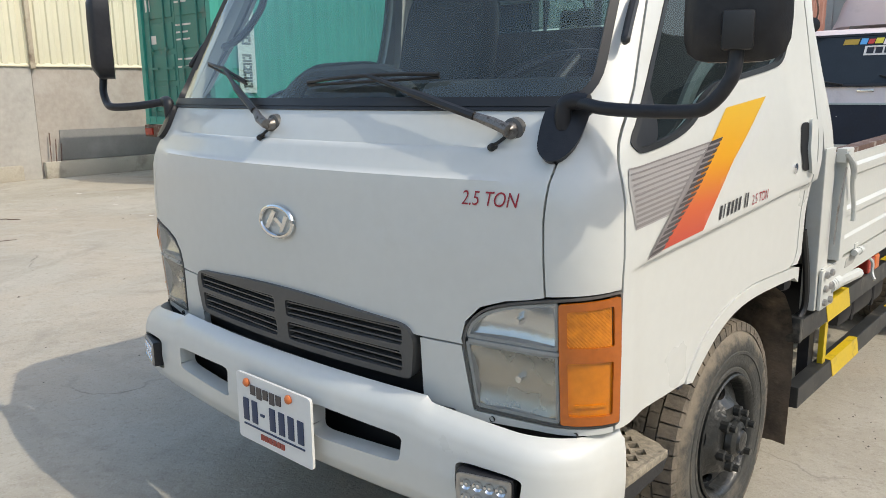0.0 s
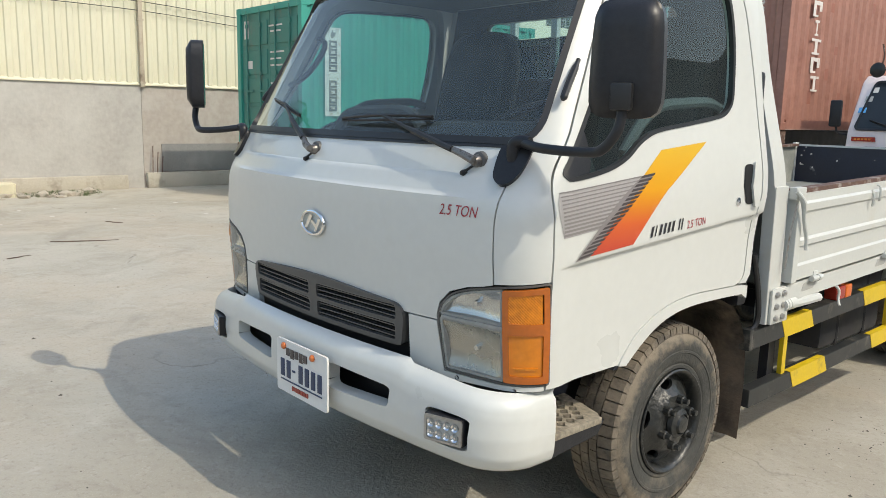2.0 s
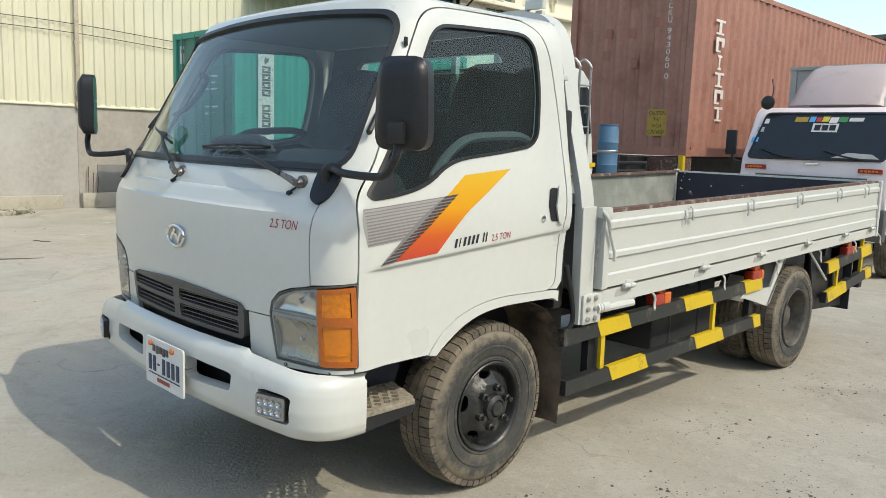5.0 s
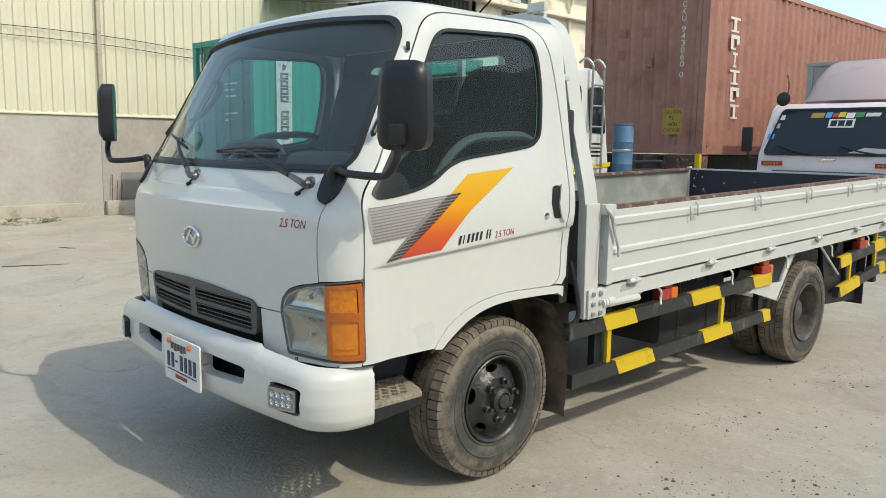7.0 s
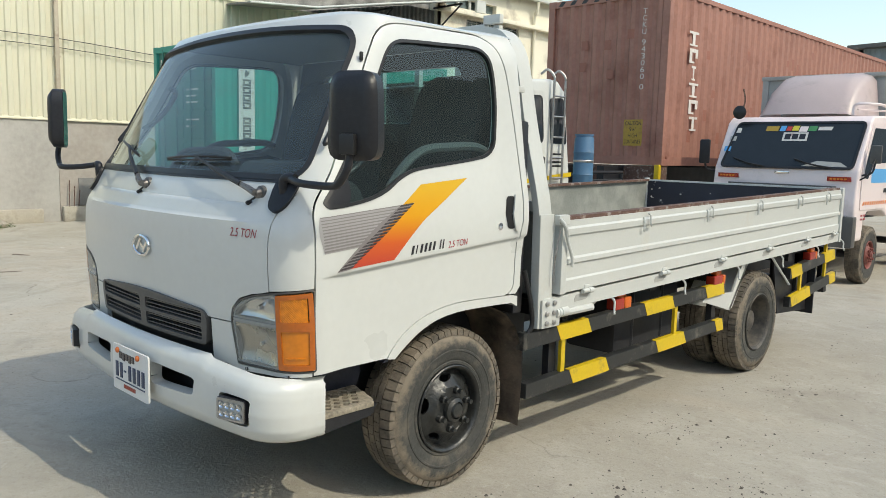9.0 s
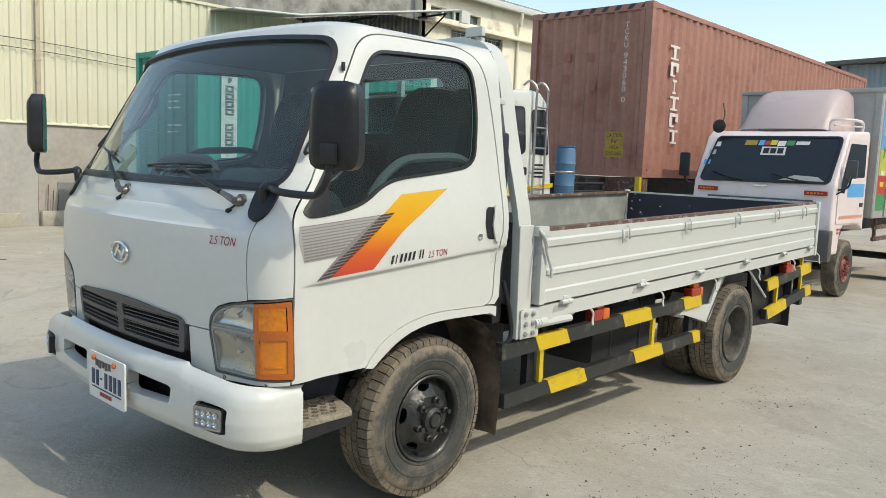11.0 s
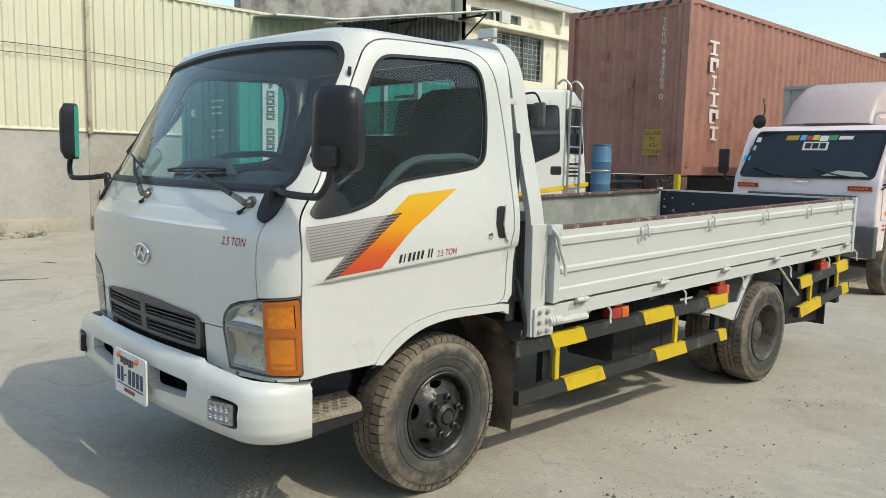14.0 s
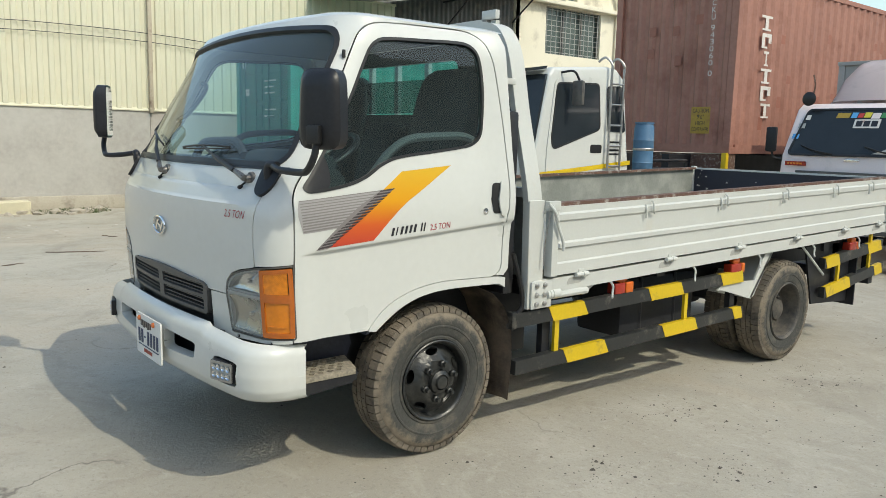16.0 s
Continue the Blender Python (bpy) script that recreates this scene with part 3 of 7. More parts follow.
part("top_trim", box(WX - 0.1, WX + 0.03, -45, 10.57, 4.84, 4.90), CLADDING, yard_wall, smooth=0)
pipe = tagged(thing("downpipe", "cream stained downpipe fixed to the wall cladding", "pipe", (WX + 0.06, 4.38, 0)), kind="structure")
part("pipe", box(WX + 0.0, WX + 0.08, 4.33, 4.415, 1.95, 4.7, 0.015), PIPE_TAN, pipe)
for zb in (2.02, 3.2, 4.4):
    part("bracket", box(WX - 0.01, WX + 0.085, 4.315, 4.43, zb, zb + 0.03), PIPE_TAN, pipe)
for k, (yy, zz) in enumerate(((4.50, 0.82), (4.59, 0.70), (4.68, 0.62))):
    WEST += [solid("rebar_stub", tube([(WX + 0.07, yy, 0.28), (WX + 0.06 + 0.02 * k, yy + 0.02, zz)], 0.011, 6), WOODRAIL, "rusty steel rebar stub in the wall footing", "rebar", "rebar stubs")]
for k in range(2):
    pts = [(WX + 0.045, -14 + 2.3 * i, 3.72 - 0.17 * k - 0.010 * i - 0.22 * math.sin(math.pi * ((i + 0.5) % 4) / 4)) for i in range(13)]
    WEST += [solid("wall_cable", tube(curve_pts(pts, 4), 0.008, 6), RUBBER, "thin black cable slung along the cladding", "cable", "wall cables")]

# shed bay and house beyond the cladding
shed_bay = tagged(thing("grey_shed", "dark weathered corrugated sheet shed with a projecting canopy", "shed", (WX, 12, 0)), kind="structure")
EAVE = [(8.07, 4.68), (9.85, 4.82), (12.12, 5.25), (13.84, 5.56), (15.30, 5.83)]
part("shed_wall", corrugated(10.58, 14.93, 2.0, 5.62, lambda a, b, d: Vector((WX - 0.25 + d, a, min(b, 4.86 + 0.19 * (a - 9.85)))), 0.16, 0.03, 0.5), GREYSHEET, shed_bay, smooth=0)
can = bmesh.new()
prev = None
for yy, zz in EAVE:
    sec = [can.verts.new(q) for q in ((WX + 0.97, yy, zz), (WX + 0.97, yy, zz + 0.03), (WX - 0.2, yy, zz + 0.10), (WX - 0.2, yy, zz + 0.07))]
    if prev:
        for k in range(4):
            can.faces.new((prev[k], prev[(k + 1) % 4], sec[(k + 1) % 4], sec[k]))
    else:
        can.faces.new(sec)
    prev = sec
can.faces.new(prev)
part("canopy", can, ROOFSHEET, shed_bay, "stained grey canopy sheets", smooth=0)
part("canopy_edge", tube([(WX + 0.99, yy, zz + 0.02) for yy, zz in EAVE], 0.028, 6), WHITE_BED, shed_bay, "pale rolled edge of the canopy")
part("upper_wall", prism([(8.0, 4.75), (14.93, 4.75), (14.93, 8.2), (8.0, 8.2)], "x", WX - 0.75, WX - 0.45), ROOFSHEET, shed_bay, "stained grey upper wall", smooth=0)
for yy, zz in ((12.3, 5.2), (14.85, 5.68)):
    part("canopy_bar", tube([(WX - 0.2, yy, zz), (WX + 0.93, yy, zz)], 0.03, 6), CHASSIS, shed_bay)
    part("canopy_strut", tube([(WX - 0.2, yy, zz - 0.75), (WX + 0.90, yy, zz)], 0.025, 6), CHASSIS, shed_bay)
house = tagged(thing("house", "cream rendered house with barred windows and a white gutter", "house", (WX - 4, 19, 0)), kind="structure")
HX = WX - 0.15
win_a = [(16.2, 4.19), (18.7, 4.19), (18.7, 5.57), (16.2, 5.57)]
win_b = [(15.30, 5.84), (17.55, 5.84), (17.55, 6.12), (15.30, 6.12)]
part("wall", patch([(14.94, 0), (30, 0), (30, 6.2), (14.94, 6.75)], [win_a, win_b], flat("x", HX), 0.8, flange=0.22), CREAM, house, smooth=0)
part("end_wall", prism([(HX, 0), (HX, 6.75), (HX - 8, 8.2), (HX - 8, 0)], "y", 14.95, 15.1), CREAM, house, smooth=0)
part("roof", prism([(HX + 0.30, 6.62), (HX + 0.30, 6.73), (HX - 8, 8.8), (HX - 8, 8.6)], "y", 14.9, 31), ROOFSHEET, house, smooth=0)
part("gutter", box(HX + 0.18, HX + 0.34, 14.9, 31, 6.50, 6.68, 0.02), WHITE_BED, house, "white gutter")
part("drainpipe", tube(curve_pts([(HX + 0.28, 19.3, 6.5), (HX + 0.2, 19.35, 6.1), (HX + 0.08, 19.4, 5.7), (HX + 0.08, 19.4, 0.3)], 4), 0.05, 8), CREAM, house)
part("ledge", box(HX, HX + 0.25, 14.95, 30, 5.62, 5.74, 0.01), CREAM, house)
wa = part("window", patch(win_a, [], flat("x", HX - 0.16), 0.6), HOUSE_PANE, house, "dark window behind steel bars", smooth=0)
for i in range(12):
    part("bar", tube([(HX - 0.05, 16.28 + i * 0.212, 4.15), (HX - 0.05, 16.28 + i * 0.212, 5.55)], 0.012, 6), BOXGREY, wa)
for i in range(9):
    part("bar", tube([(HX - 0.06, 16.22, 4.26 + i * 0.155), (HX - 0.06, 18.68, 4.26 + i * 0.155)], 0.010, 6), BOXGREY, wa)
for yy in (16.22, 17.03, 17.86, 18.66):
    part("window_frame", box(HX - 0.12, HX - 0.06, yy - 0.03, yy + 0.03, 4.19, 5.57), GREYSHEET, wa)
wb = part("window", patch(win_b, [], flat("x", HX - 0.16), 0.6), HOUSE_PANE, house, "low dark window under the eave", smooth=0)
for yy in (15.9, 16.42, 16.95):
    part("window_frame", box(HX - 0.13, HX - 0.07, yy - 0.04, yy + 0.04, 5.84, 6.12), WHITE_BED, wb, smooth=0)
part("vent_box", box(HX - 0.02, HX + 0.10, 16.55, 16.95, 5.80, 6.16, 0.02), WHITE_BED, house, "pale box under the eave")
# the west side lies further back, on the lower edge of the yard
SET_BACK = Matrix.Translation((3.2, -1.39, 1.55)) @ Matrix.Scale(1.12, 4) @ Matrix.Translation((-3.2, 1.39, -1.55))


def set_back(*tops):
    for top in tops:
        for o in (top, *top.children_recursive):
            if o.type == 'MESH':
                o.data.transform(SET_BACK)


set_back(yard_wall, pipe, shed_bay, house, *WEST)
shed_far = tagged(thing("metal_shed", "blue-grey ribbed metal shed with a dark eave", "shed", (6, 42, 0)), kind="structure")
part("wall", corrugated(-9.3, 40, -0.4, 7.0, lambda a, b, d: Vector((a, 40 - d, b)), 0.5, 0.06, 0.7), SHEDBLUE, shed_far, smooth=0)
part("side_wall", box(-9.3, -9.1, 40, 70, -0.4, 7.0), SHEDBLUE, shed_far, smooth=0)
part("roof", prism([(-9.7, 6.98), (40, 8.3), (40, 8.5), (-9.7, 7.16)], "y", 39.4, 70), GREYSHEET, shed_far, smooth=0)
# Unseen wall, added to close the yard and shape reflections on the cab.
solid("wall_south", box(-45, 24, -22.3, -22, -0.1, 5.5), RENDERED, "plain grey cement wall added out of view for reflections", "wall", kind="structure", smooth=0)
# Added out of view: stands for a tall building mirrored in side windows.
solid("wall_east", box(23.7, 24, -22, 60, -0.4, 12.3), RENDERED, "plain grey cement wall added out of view for reflections", "wall", kind="structure", smooth=0)


# ---- containers ----
def container(name, x0, y0, z0, hgt, paint, label, pitch, doors=None, length=12.19, wid=2.438):
    """A steel box container that lies along y, its near end at y0."""
    c = thing(name, label, "container", (x0 + wid / 2, y0 + length / 2, z0))
    x1, y1, z1 = x0 + wid, y0 + length, z0 + hgt
    part("side_panel", corrugated(y0 + 0.12, y1 - 0.12, z0 + 0.14, z1 - 0.08, lambda a, b, d: Vector((x1 - 0.045 + d, a, b)), pitch, 0.036), paint, c, smooth=0)
    part("side_panel", corrugated(y0 + 0.12, y1 - 0.12, z0 + 0.14, z1 - 0.08, lambda a, b, d: Vector((x0 + 0.045 - d, a, b)), pitch, 0.036), paint, c, smooth=0)
    part("end_panel", corrugated(x0 + 0.1, x1 - 0.1, z0 + 0.14, z1 - 0.08, lambda a, b, d: Vector((a, y1 - 0.045 + d, b)), 0.25, 0.04), paint, c, smooth=0)
    part("roof", box(x0 + 0.02, x1 - 0.02, y0 + 0.05, y1 - 0.05, z1 - 0.09, z1 - 0.03), paint, c, smooth=0)
    part("floor", box(x0 + 0.05, x1 - 0.05, y0 + 0.1, y1 - 0.1, z0 + 0.10, z0 + 0.16), CHASSIS, c, smooth=0)
    for xx in (x0, x1):
        s = 1 if xx == x0 else -1
        for yy in (y0, y1):
            q = 1 if yy == y0 else -1
            part("corner_post", box(xx, xx + s * 0.13, yy, yy + q * 0.12, z0 + 0.11, z1 - 0.11, 0.008), paint, c, smooth=0)
            for za, zb in ((z0, z0 + 0.118), (z1 - 0.118, z1)):
                part("corner_casting", box(xx - s * 0.004, xx + s * 0.162, yy - q * 0.004, yy + q * 0.178, za, zb, 0.012), paint, c, smooth=0)
        part("top_rail", box(xx + s * 0.002, xx + s * 0.062, y0 + 0.17, y1 - 0.17, z1 - 0.09, z1 - 0.012), paint, c, smooth=0)
        part("bottom_rail", box(xx + s * 0.002, xx + s * 0.05, y0 + 0.17, y1 - 0.17, z0 + 0.01, z0 + 0.16), paint, c, smooth=0)
    for yy in (y0, y1 - 0.1):
        part("header", box(x0 + 0.13, x1 - 0.13, yy + 0.004, yy + 0.1, z1 - 0.12, z1 - 0.01), paint, c, smooth=0)
        part("sill", box(x0 + 0.13, x1 - 0.13, yy + 0.004, yy + 0.1, z0 + 0.01, z0 + 0.15), paint, c, smooth=0)
    if doors:
        for k in range(2):
            a, b = (x0 + 0.13, x0 + wid / 2 - 0.006) if k == 0 else (x0 + wid / 2 + 0.006, x1 - 0.13)
            d = part("door", box(a, b, y0 + 0.05, y0 + 0.09, z0 + 0.15, z1 - 0.12), doors, c, "dark green steel door with lock rods", smooth=0)
            for i in range(4):
                zz = z0 + 0.24 + i * (hgt - 0.42) / 4
                part("door_panel", box(a + 0.07, b - 0.07, y0 + 0.03, y0 + 0.055, zz, zz + (hgt - 0.42) / 4 - 0.09, 0.012), doors, d, smooth=0)
            for fx in (0.24, 0.72):
                xr = a + (b - a) * fx
                part("lock_rod", tube([(xr, y0 + 0.01, z0 + 0.05), (xr, y0 + 0.01, z1 - 0.06)], 0.017, 8), doors, d)
                part("handle", box(xr - 0.02, xr + 0.24, y0 - 0.015, y0 + 0.0, z0 + 0.98, z0 + 1.02), doors, d)
                for zz in (z0 + 0.3, z0 + 1.3, z0 + 2.2):
                    part("rod_guide", box(xr - 0.04, xr + 0.04, y0 - 0.005, y0 + 0.035, zz, zz + 0.07), doors, d, smooth=0)
    else:
        part("end_panel", corrugated(x0 + 0.1, x1 - 0.1, z0 + 0.14, z1 - 0.08, lambda a, b, d: Vector((a, y0 + 0.055 - d, b)), 0.245, 0.04, 0.6), paint, c, smooth=0)
    return c


def mark(name, pts, S, material, parent, label="", lift=0.004):
    return part(name, patch(pts, [], S, 0.3, lift), material, parent, label, smooth=0)


def rect(a0, a1, b0, b1):
    return [(a0, b0), (a1, b0), (a1, b1), (a0, b1)]


GX, GY, GZ = -12.28, 6.02, 0.92
green = container("green_container", GX, GY, GZ, 2.591, GREEN, "green corrugated steel shipping container on a trailer", 0.28, GREEN_DARK, 6.058)
gs = flat("x", GX + 2.438 + 0.0005)
pan = mark("sign_panel", rect(6.50, 6.84, 1.48, 3.06), gs, WHITE_INK, green, "white upright panel with dark bars")
zz = 2.72
for k in range(9):
    if k != 4:
        for dz, (wa_, wb_) in ((0.0, (6.58, 6.76)), (0.045, (6.58, 6.63)), (0.045, (6.71, 6.76)), (0.09, (6.58, 6.76))):
            mark("bar", rect(wa_, wb_, zz + dz - 0.018, zz + dz + 0.02), gs, GREYSHEET, pan, lift=0.008)
    zz -= 0.142
mark("symbol", [(6.64, 2.86), (6.70, 2.9), (6.74, 2.99), (6.68, 2.97), (6.66, 3.02), (6.62, 2.93)], gs, GREYSHEET, pan, lift=0.008)
gd = flat("y", GY + 0.02)
for a, b, c, d in ((-12.02, -11.84, 2.92, 3.26), (-11.05, -10.55, 3.1, 3.13), (-11.0, -10.6, 3.0, 3.03), (-11.0, -10.5, 2.62, 2.65), (-11.0, -10.6, 2.5, 2.53), (-11.0, -10.55, 2.38, 2.41), (-11.0, -10.5, 2.05, 2.08), (-11.02, -10.6, 1.92, 1.95), (-11.9, -11.7, 2.35, 2.5)):
    mark("stencil", rect(a, b, c, d), flat("y", GY + 0.024), WHITE_INK, green, lift=0.0)
trailer_g = thing("container_trailer", "rusty steel trailer under the green container", "trailer", (GX + 1.2, GY + 6, 0))
for xx in (GX + 0.55, GX + 1.75):
    part("beam", box(xx, xx + 0.14, GY - 0.05, GY + 6.1, 0.62, GZ, 0.01), WOODRAIL, trailer_g, smooth=0)
part("bumper_beam", box(GX + 0.02, GX + 2.42, GY - 0.05, GY + 0.12, 0.70, GZ - 0.004, 0.01), WOODRAIL, trailer_g, smooth=0)
for xx in (GX + 0.1, GX + 2.1):
    part("tail_lamp", box(xx, xx + 0.25, GY - 0.09, GY - 0.05, 0.74, 0.86, 0.01), RED_LENS, trailer_g)

for xx in (GX + 0.35, GX + 1.95):
    part("landing_leg", box(xx, xx + 0.12, GY + 0.5, GY + 0.62, gz(xx, GY), 0.68, 0.008), WOODRAIL, trailer_g, smooth=0)
    part("wheel", lathe([(0.0, 0.0), (0.20, 0.0), (0.21, 0.02), (0.43, 0.0), (0.48, 0.03), (0.48, 0.2), (0.43, 0.24), (0.0, 0.24)], (xx - 0.05, GY + 4.6, 0.48 + gz(xx, GY)), "x", 36), TYRE, trailer_g, "worn trailer tyre")

RX, RY, RZ = -5.66, 10.42, 1.43
rust = container("red_container", RX, RY, RZ, 2.896, RUST, "tall rust-red corrugated steel shipping container on a trailer", 0.277)
rs = flat("x", RX + 2.438 + 0.001)
zz = 3.50
for k, w in enumerate((0.34, 0.30, 0.16, 0.34, 0.32, 0.30)):
    yc = 11.28 + 0.028 * k
    for a, b, c, d in ((-0.5, 0.5, 0.17, 0.21), (-0.14, 0.14, 0.0, 0.17), (-0.4, 0.4, -0.03, 0.0)) if k % 3 != 1 else ((-0.5, 0.5, 0.15, 0.21), (-0.5, -0.2, 0.0, 0.15), (0.2, 0.5, 0.06, 0.15), (-0.5, 0.1, -0.03, 0.0)):
        mark("marking", rect(yc + a * w, yc + b * w, zz + c, zz + d), rs, WHITE_INK, rust, "white stencilled bar")
    zz -= 0.285
re_ = flat("y", RY + 0.0135)
num = "TCKU 943060 0"
zz = 3.94
for ch in num:
    if ch != " ":
        part("numeral", lettering(ch, 0.125, re_, -3.72, zz, 0.075 if ch not in "1I" else 0.03), WHITE_INK, rust, smooth=0)
    zz -= 0.112 if ch != " " else 0.06
sgn = mark("caution_sign", rect(-3.98, -3.62, 1.76, 2.20), flat("y", RY + 0.012), SIGN_YELLOW, rust, "faded yellow caution sign", lift=0.0)
for k, w in enumerate(("CAUTION", "9'6\"", "HIGH", "CONTAINER")):
    ww = (0.30, 0.13, 0.17, 0.32)[k]
    part("lettering", lettering(w, 0.095, flat("y", RY + 0.012), -3.80 - ww / 2, 2.105 - k * 0.103, ww), DARK_INK, sgn, smooth=0)
rng = random.Random(4)
for a, b in ((-4.92, 3.42), (-4.95, 3.05), (-4.45, 3.40), (-4.38, 2.9), (-4.0, 3.55)):
    mark("repair_patch", rect(a, a + 0.13, b, b + 0.16), flat("y", RY + 0.013), RUST_PATCH, rust, lift=0)
pitch_r = (12.19 - 0.24) / round((12.19 - 0.24) / 0.277)
for k in range(34):
    a, b = RY + 0.12 + pitch_r * (rng.randrange(1, 42) + 0.775) - 0.065, 1.75 + rng.random() * 2.2
    mark("repair_patch", rect(a, a + 0.13, b, b + rng.uniform(0.10, 0.26)), flat("x", RX + 2.438 - 0.0075), RUST_PATCH, rust, lift=0.0)
for k in range(9):
    xx = RX + 0.2 + k * 0.25
    mark("hazard_stripe", [(xx, RZ + 2.80), (xx + 0.1, RZ + 2.80), (xx + 0.17, RZ + 2.88), (xx + 0.07, RZ + 2.88)], flat("y", RY + 0.003), DARK_INK, rust, lift=0)

semi = thing("semi_trailer", "dark steel skeletal semi-trailer under the red container", "trailer", (RX + 1.2, RY + 6, 0))
for xx in (RX + 0.72, RX + 1.58):
    part("beam", box(xx, xx + 0.14, RY - 0.6, RY + 12.2, 0.98, RZ - 0.02, 0.008), CHASSIS, semi, smooth=0)
part("bolster", box(RX + 0.02, RX + 2.42, RY + 0.02, RY + 0.24, 1.14, RZ - 0.004, 0.01), WOODRAIL, semi, "rusty front bolster", smooth=0)
part("twist_lock", box(RX + 2.34, RX + 2.43, RY - 0.06, RY + 0.02, 1.08, RZ + 0.02, 0.01), YELLOW, semi)
part("rear_bolster", box(RX + 0.02, RX + 2.42, RY + 11.9, RY + 12.1, 1.14, RZ - 0.004, 0.01), CHASSIS, semi, smooth=0)
for yy in (20.0, 21.3):
    part("axle", tube([(RX + 0.2, yy, 0.25), (RX + 2.2, yy, 0.25)], 0.07, 8), CHASSIS, semi)
    for xx in (RX + 0.05, RX + 1.9):
        part("tyre", lathe([(0.28, 0), (0.46, 0.01), (0.5, 0.06), (0.5, 0.42), (0.46, 0.48), (0.28, 0.49)], (xx, yy, 0.5 + gz(-4.4, yy)), "x", 28), TYRE, semi)


# ---- the flatbed truck: the cab's outer surface ----
def table(rows):
    xs, ys = [r[0] for r in rows], [r[1] for r in rows]
    return lambda v: float(np.interp(v, xs, ys))


W_OF = table([(0.40, 0.955), (0.72, 0.958), (1.05, 0.962), (1.12, 0.964), (1.24, 0.963), (1.35, 0.948), (1.53, 0.915), (1.98, 0.848), (2.03, 0.836), (2.09, 0.806)])
F_OF = table([(0.68, 0.128), (0.90, 0.112), (1.12, 0.102), (1.24, 0.106), (1.285, 0.117), (1.302, 0.128), (1.36, 0.160), (1.42, 0.190), (1.45, 0.206), (1.72, 0.348), (2.016, 0.51), (2.09, 0.575)])
R_OF = table([(0.7, 0.15), (1.1, 0.15), (1.3, 0.17), (1.45, 0.19), (2.09, 0.18)])
BOW = 0.13
CREASE = table([(1.24, 0.0), (1.281, -0.005), (1.287, 0.004), (1.316, 0.0), (1.346, -0.0035), (1.351, 0.0035), (1.375, 0.0)])


def ring(z):
    w, f, r = W_OF(z), F_OF(z), R_OF(z)
    a = w - r
    for _ in range(3):
        phi = math.atan(2 * BOW * a)
        a = w - r + r * math.sin(phi)
    return w, f, r, a, phi, a - r * math.sin(phi), f + BOW * a * a + r * math.cos(phi)


def cab(p, z):
    """The cab's skin at p metres round from the middle of the front (left-hand side positive) and height z."""
    w, f, r, a, phi, cx, cy = ring(z)
    s, q = (1 if p >= 0 else -1), abs(p)
    if q <= a:
        return Vector((p, f + BOW * p * p + CREASE(z) * min(1, max(0, (0.78 - q) / 0.12)), z))
    th = phi + (q - a) / r
    if th < math.pi / 2:
        return Vector((s * (cx + r * math.sin(th)), cy - r * math.cos(th), z))
    y = cy + (q - a - r * (math.pi / 2 - phi))
    t = min(1, max(0, (1.088 + 0.075 * (y - 0.32) - z) / 0.014))
    u, v = min(1, max(0, (y - 1.34) / 0.18)), min(1, max(0, (z - 1.05) / 0.30))
    w += 0.030 * u * u * (3 - 2 * u) * v * v * (3 - 2 * v)
    return Vector((s * (w - 0.016 * t * t * (3 - 2 * t) * min(1, (y - cy) / 0.1)), y, z))


def ps(y, z):
    """p of the point of the side at y, z."""
    w, f, r, a, phi, cx, cy = ring(z)
    if y >= cy:
        return a + r * (math.pi / 2 - phi) + y - cy
    return a + r * (math.acos(min(1, max(-1, (cy - y) / r))) - phi)


def px(x, z):
    """p of the point of the front at x, z."""
    w, f, r, a, phi, cx, cy = ring(z)
    if abs(x) <= a:
        return x
    return math.copysign(a + r * (math.asin(min(1, (abs(x) - cx) / r)) - phi), x)


def side(y, z):
    return cab(ps(y, z), z)


def side_s(s):
    if s > 0:
        return side
    return lambda y, z: Vector((-side(y, z).x, side(y, z).y, z))


def to_p(poly):
    return [(ps(y, z), z) for y, z in poly]


def mirrored(poly):
    return [(-a, b) for a, b in poly][::-1]


def both(poly, s):
    return poly if s > 0 else mirrored(poly)


truck = thing("flatbed_truck", "white drop-side flatbed truck with orange flame decal, parked on concrete", "truck", (0, 3, 0))
REAR = 1.532

# outlines on the side, as (y, z)
ARCH = [(0.690, 0.722), (0.715, 0.752), (0.77, 0.805), (0.86, 0.853), (0.97, 0.885), (1.10, 0.900), (1.28, 0.898), (1.46, 0.893)]
ARCH_IN = [(1.47, 0.856), (1.28, 0.861), (1.10, 0.860), (0.975, 0.843), (0.875, 0.808), (0.79, 0.757), (0.728, 0.710)]


def smooth(pts, n=5, closed=False):
    """A rounded line through 2D points."""
    m = len(pts)
    out = []
    for i in range(m if closed else m - 1):
        p0, p1, p2, p3 = ([Vector(pts[(i + k) % m]) for k in (-1, 0, 1, 2)] if closed else [Vector(pts[min(m - 1, max(0, i + k))]) for k in (-1, 0, 1, 2)])
        d = max((p2 - p1).length, 1e-6)
        t1 = (p2 - p0) * (d / max((p2 - p1).length + (p1 - p0).length, 1e-6))
        t2 = (p3 - p1) * (d / max((p3 - p2).length + (p2 - p1).length, 1e-6))
        for k in range(n):
            t = k / n
            q = p1 * (2 * t ** 3 - 3 * t ** 2 + 1) + t1 * (t ** 3 - 2 * t ** 2 + t) + p2 * (3 * t ** 2 - 2 * t ** 3) + t2 * (t ** 3 - t ** 2)
            out.append((q.x, q.y))
    if not closed:
        out.append(tuple(pts[-1]))
    return out


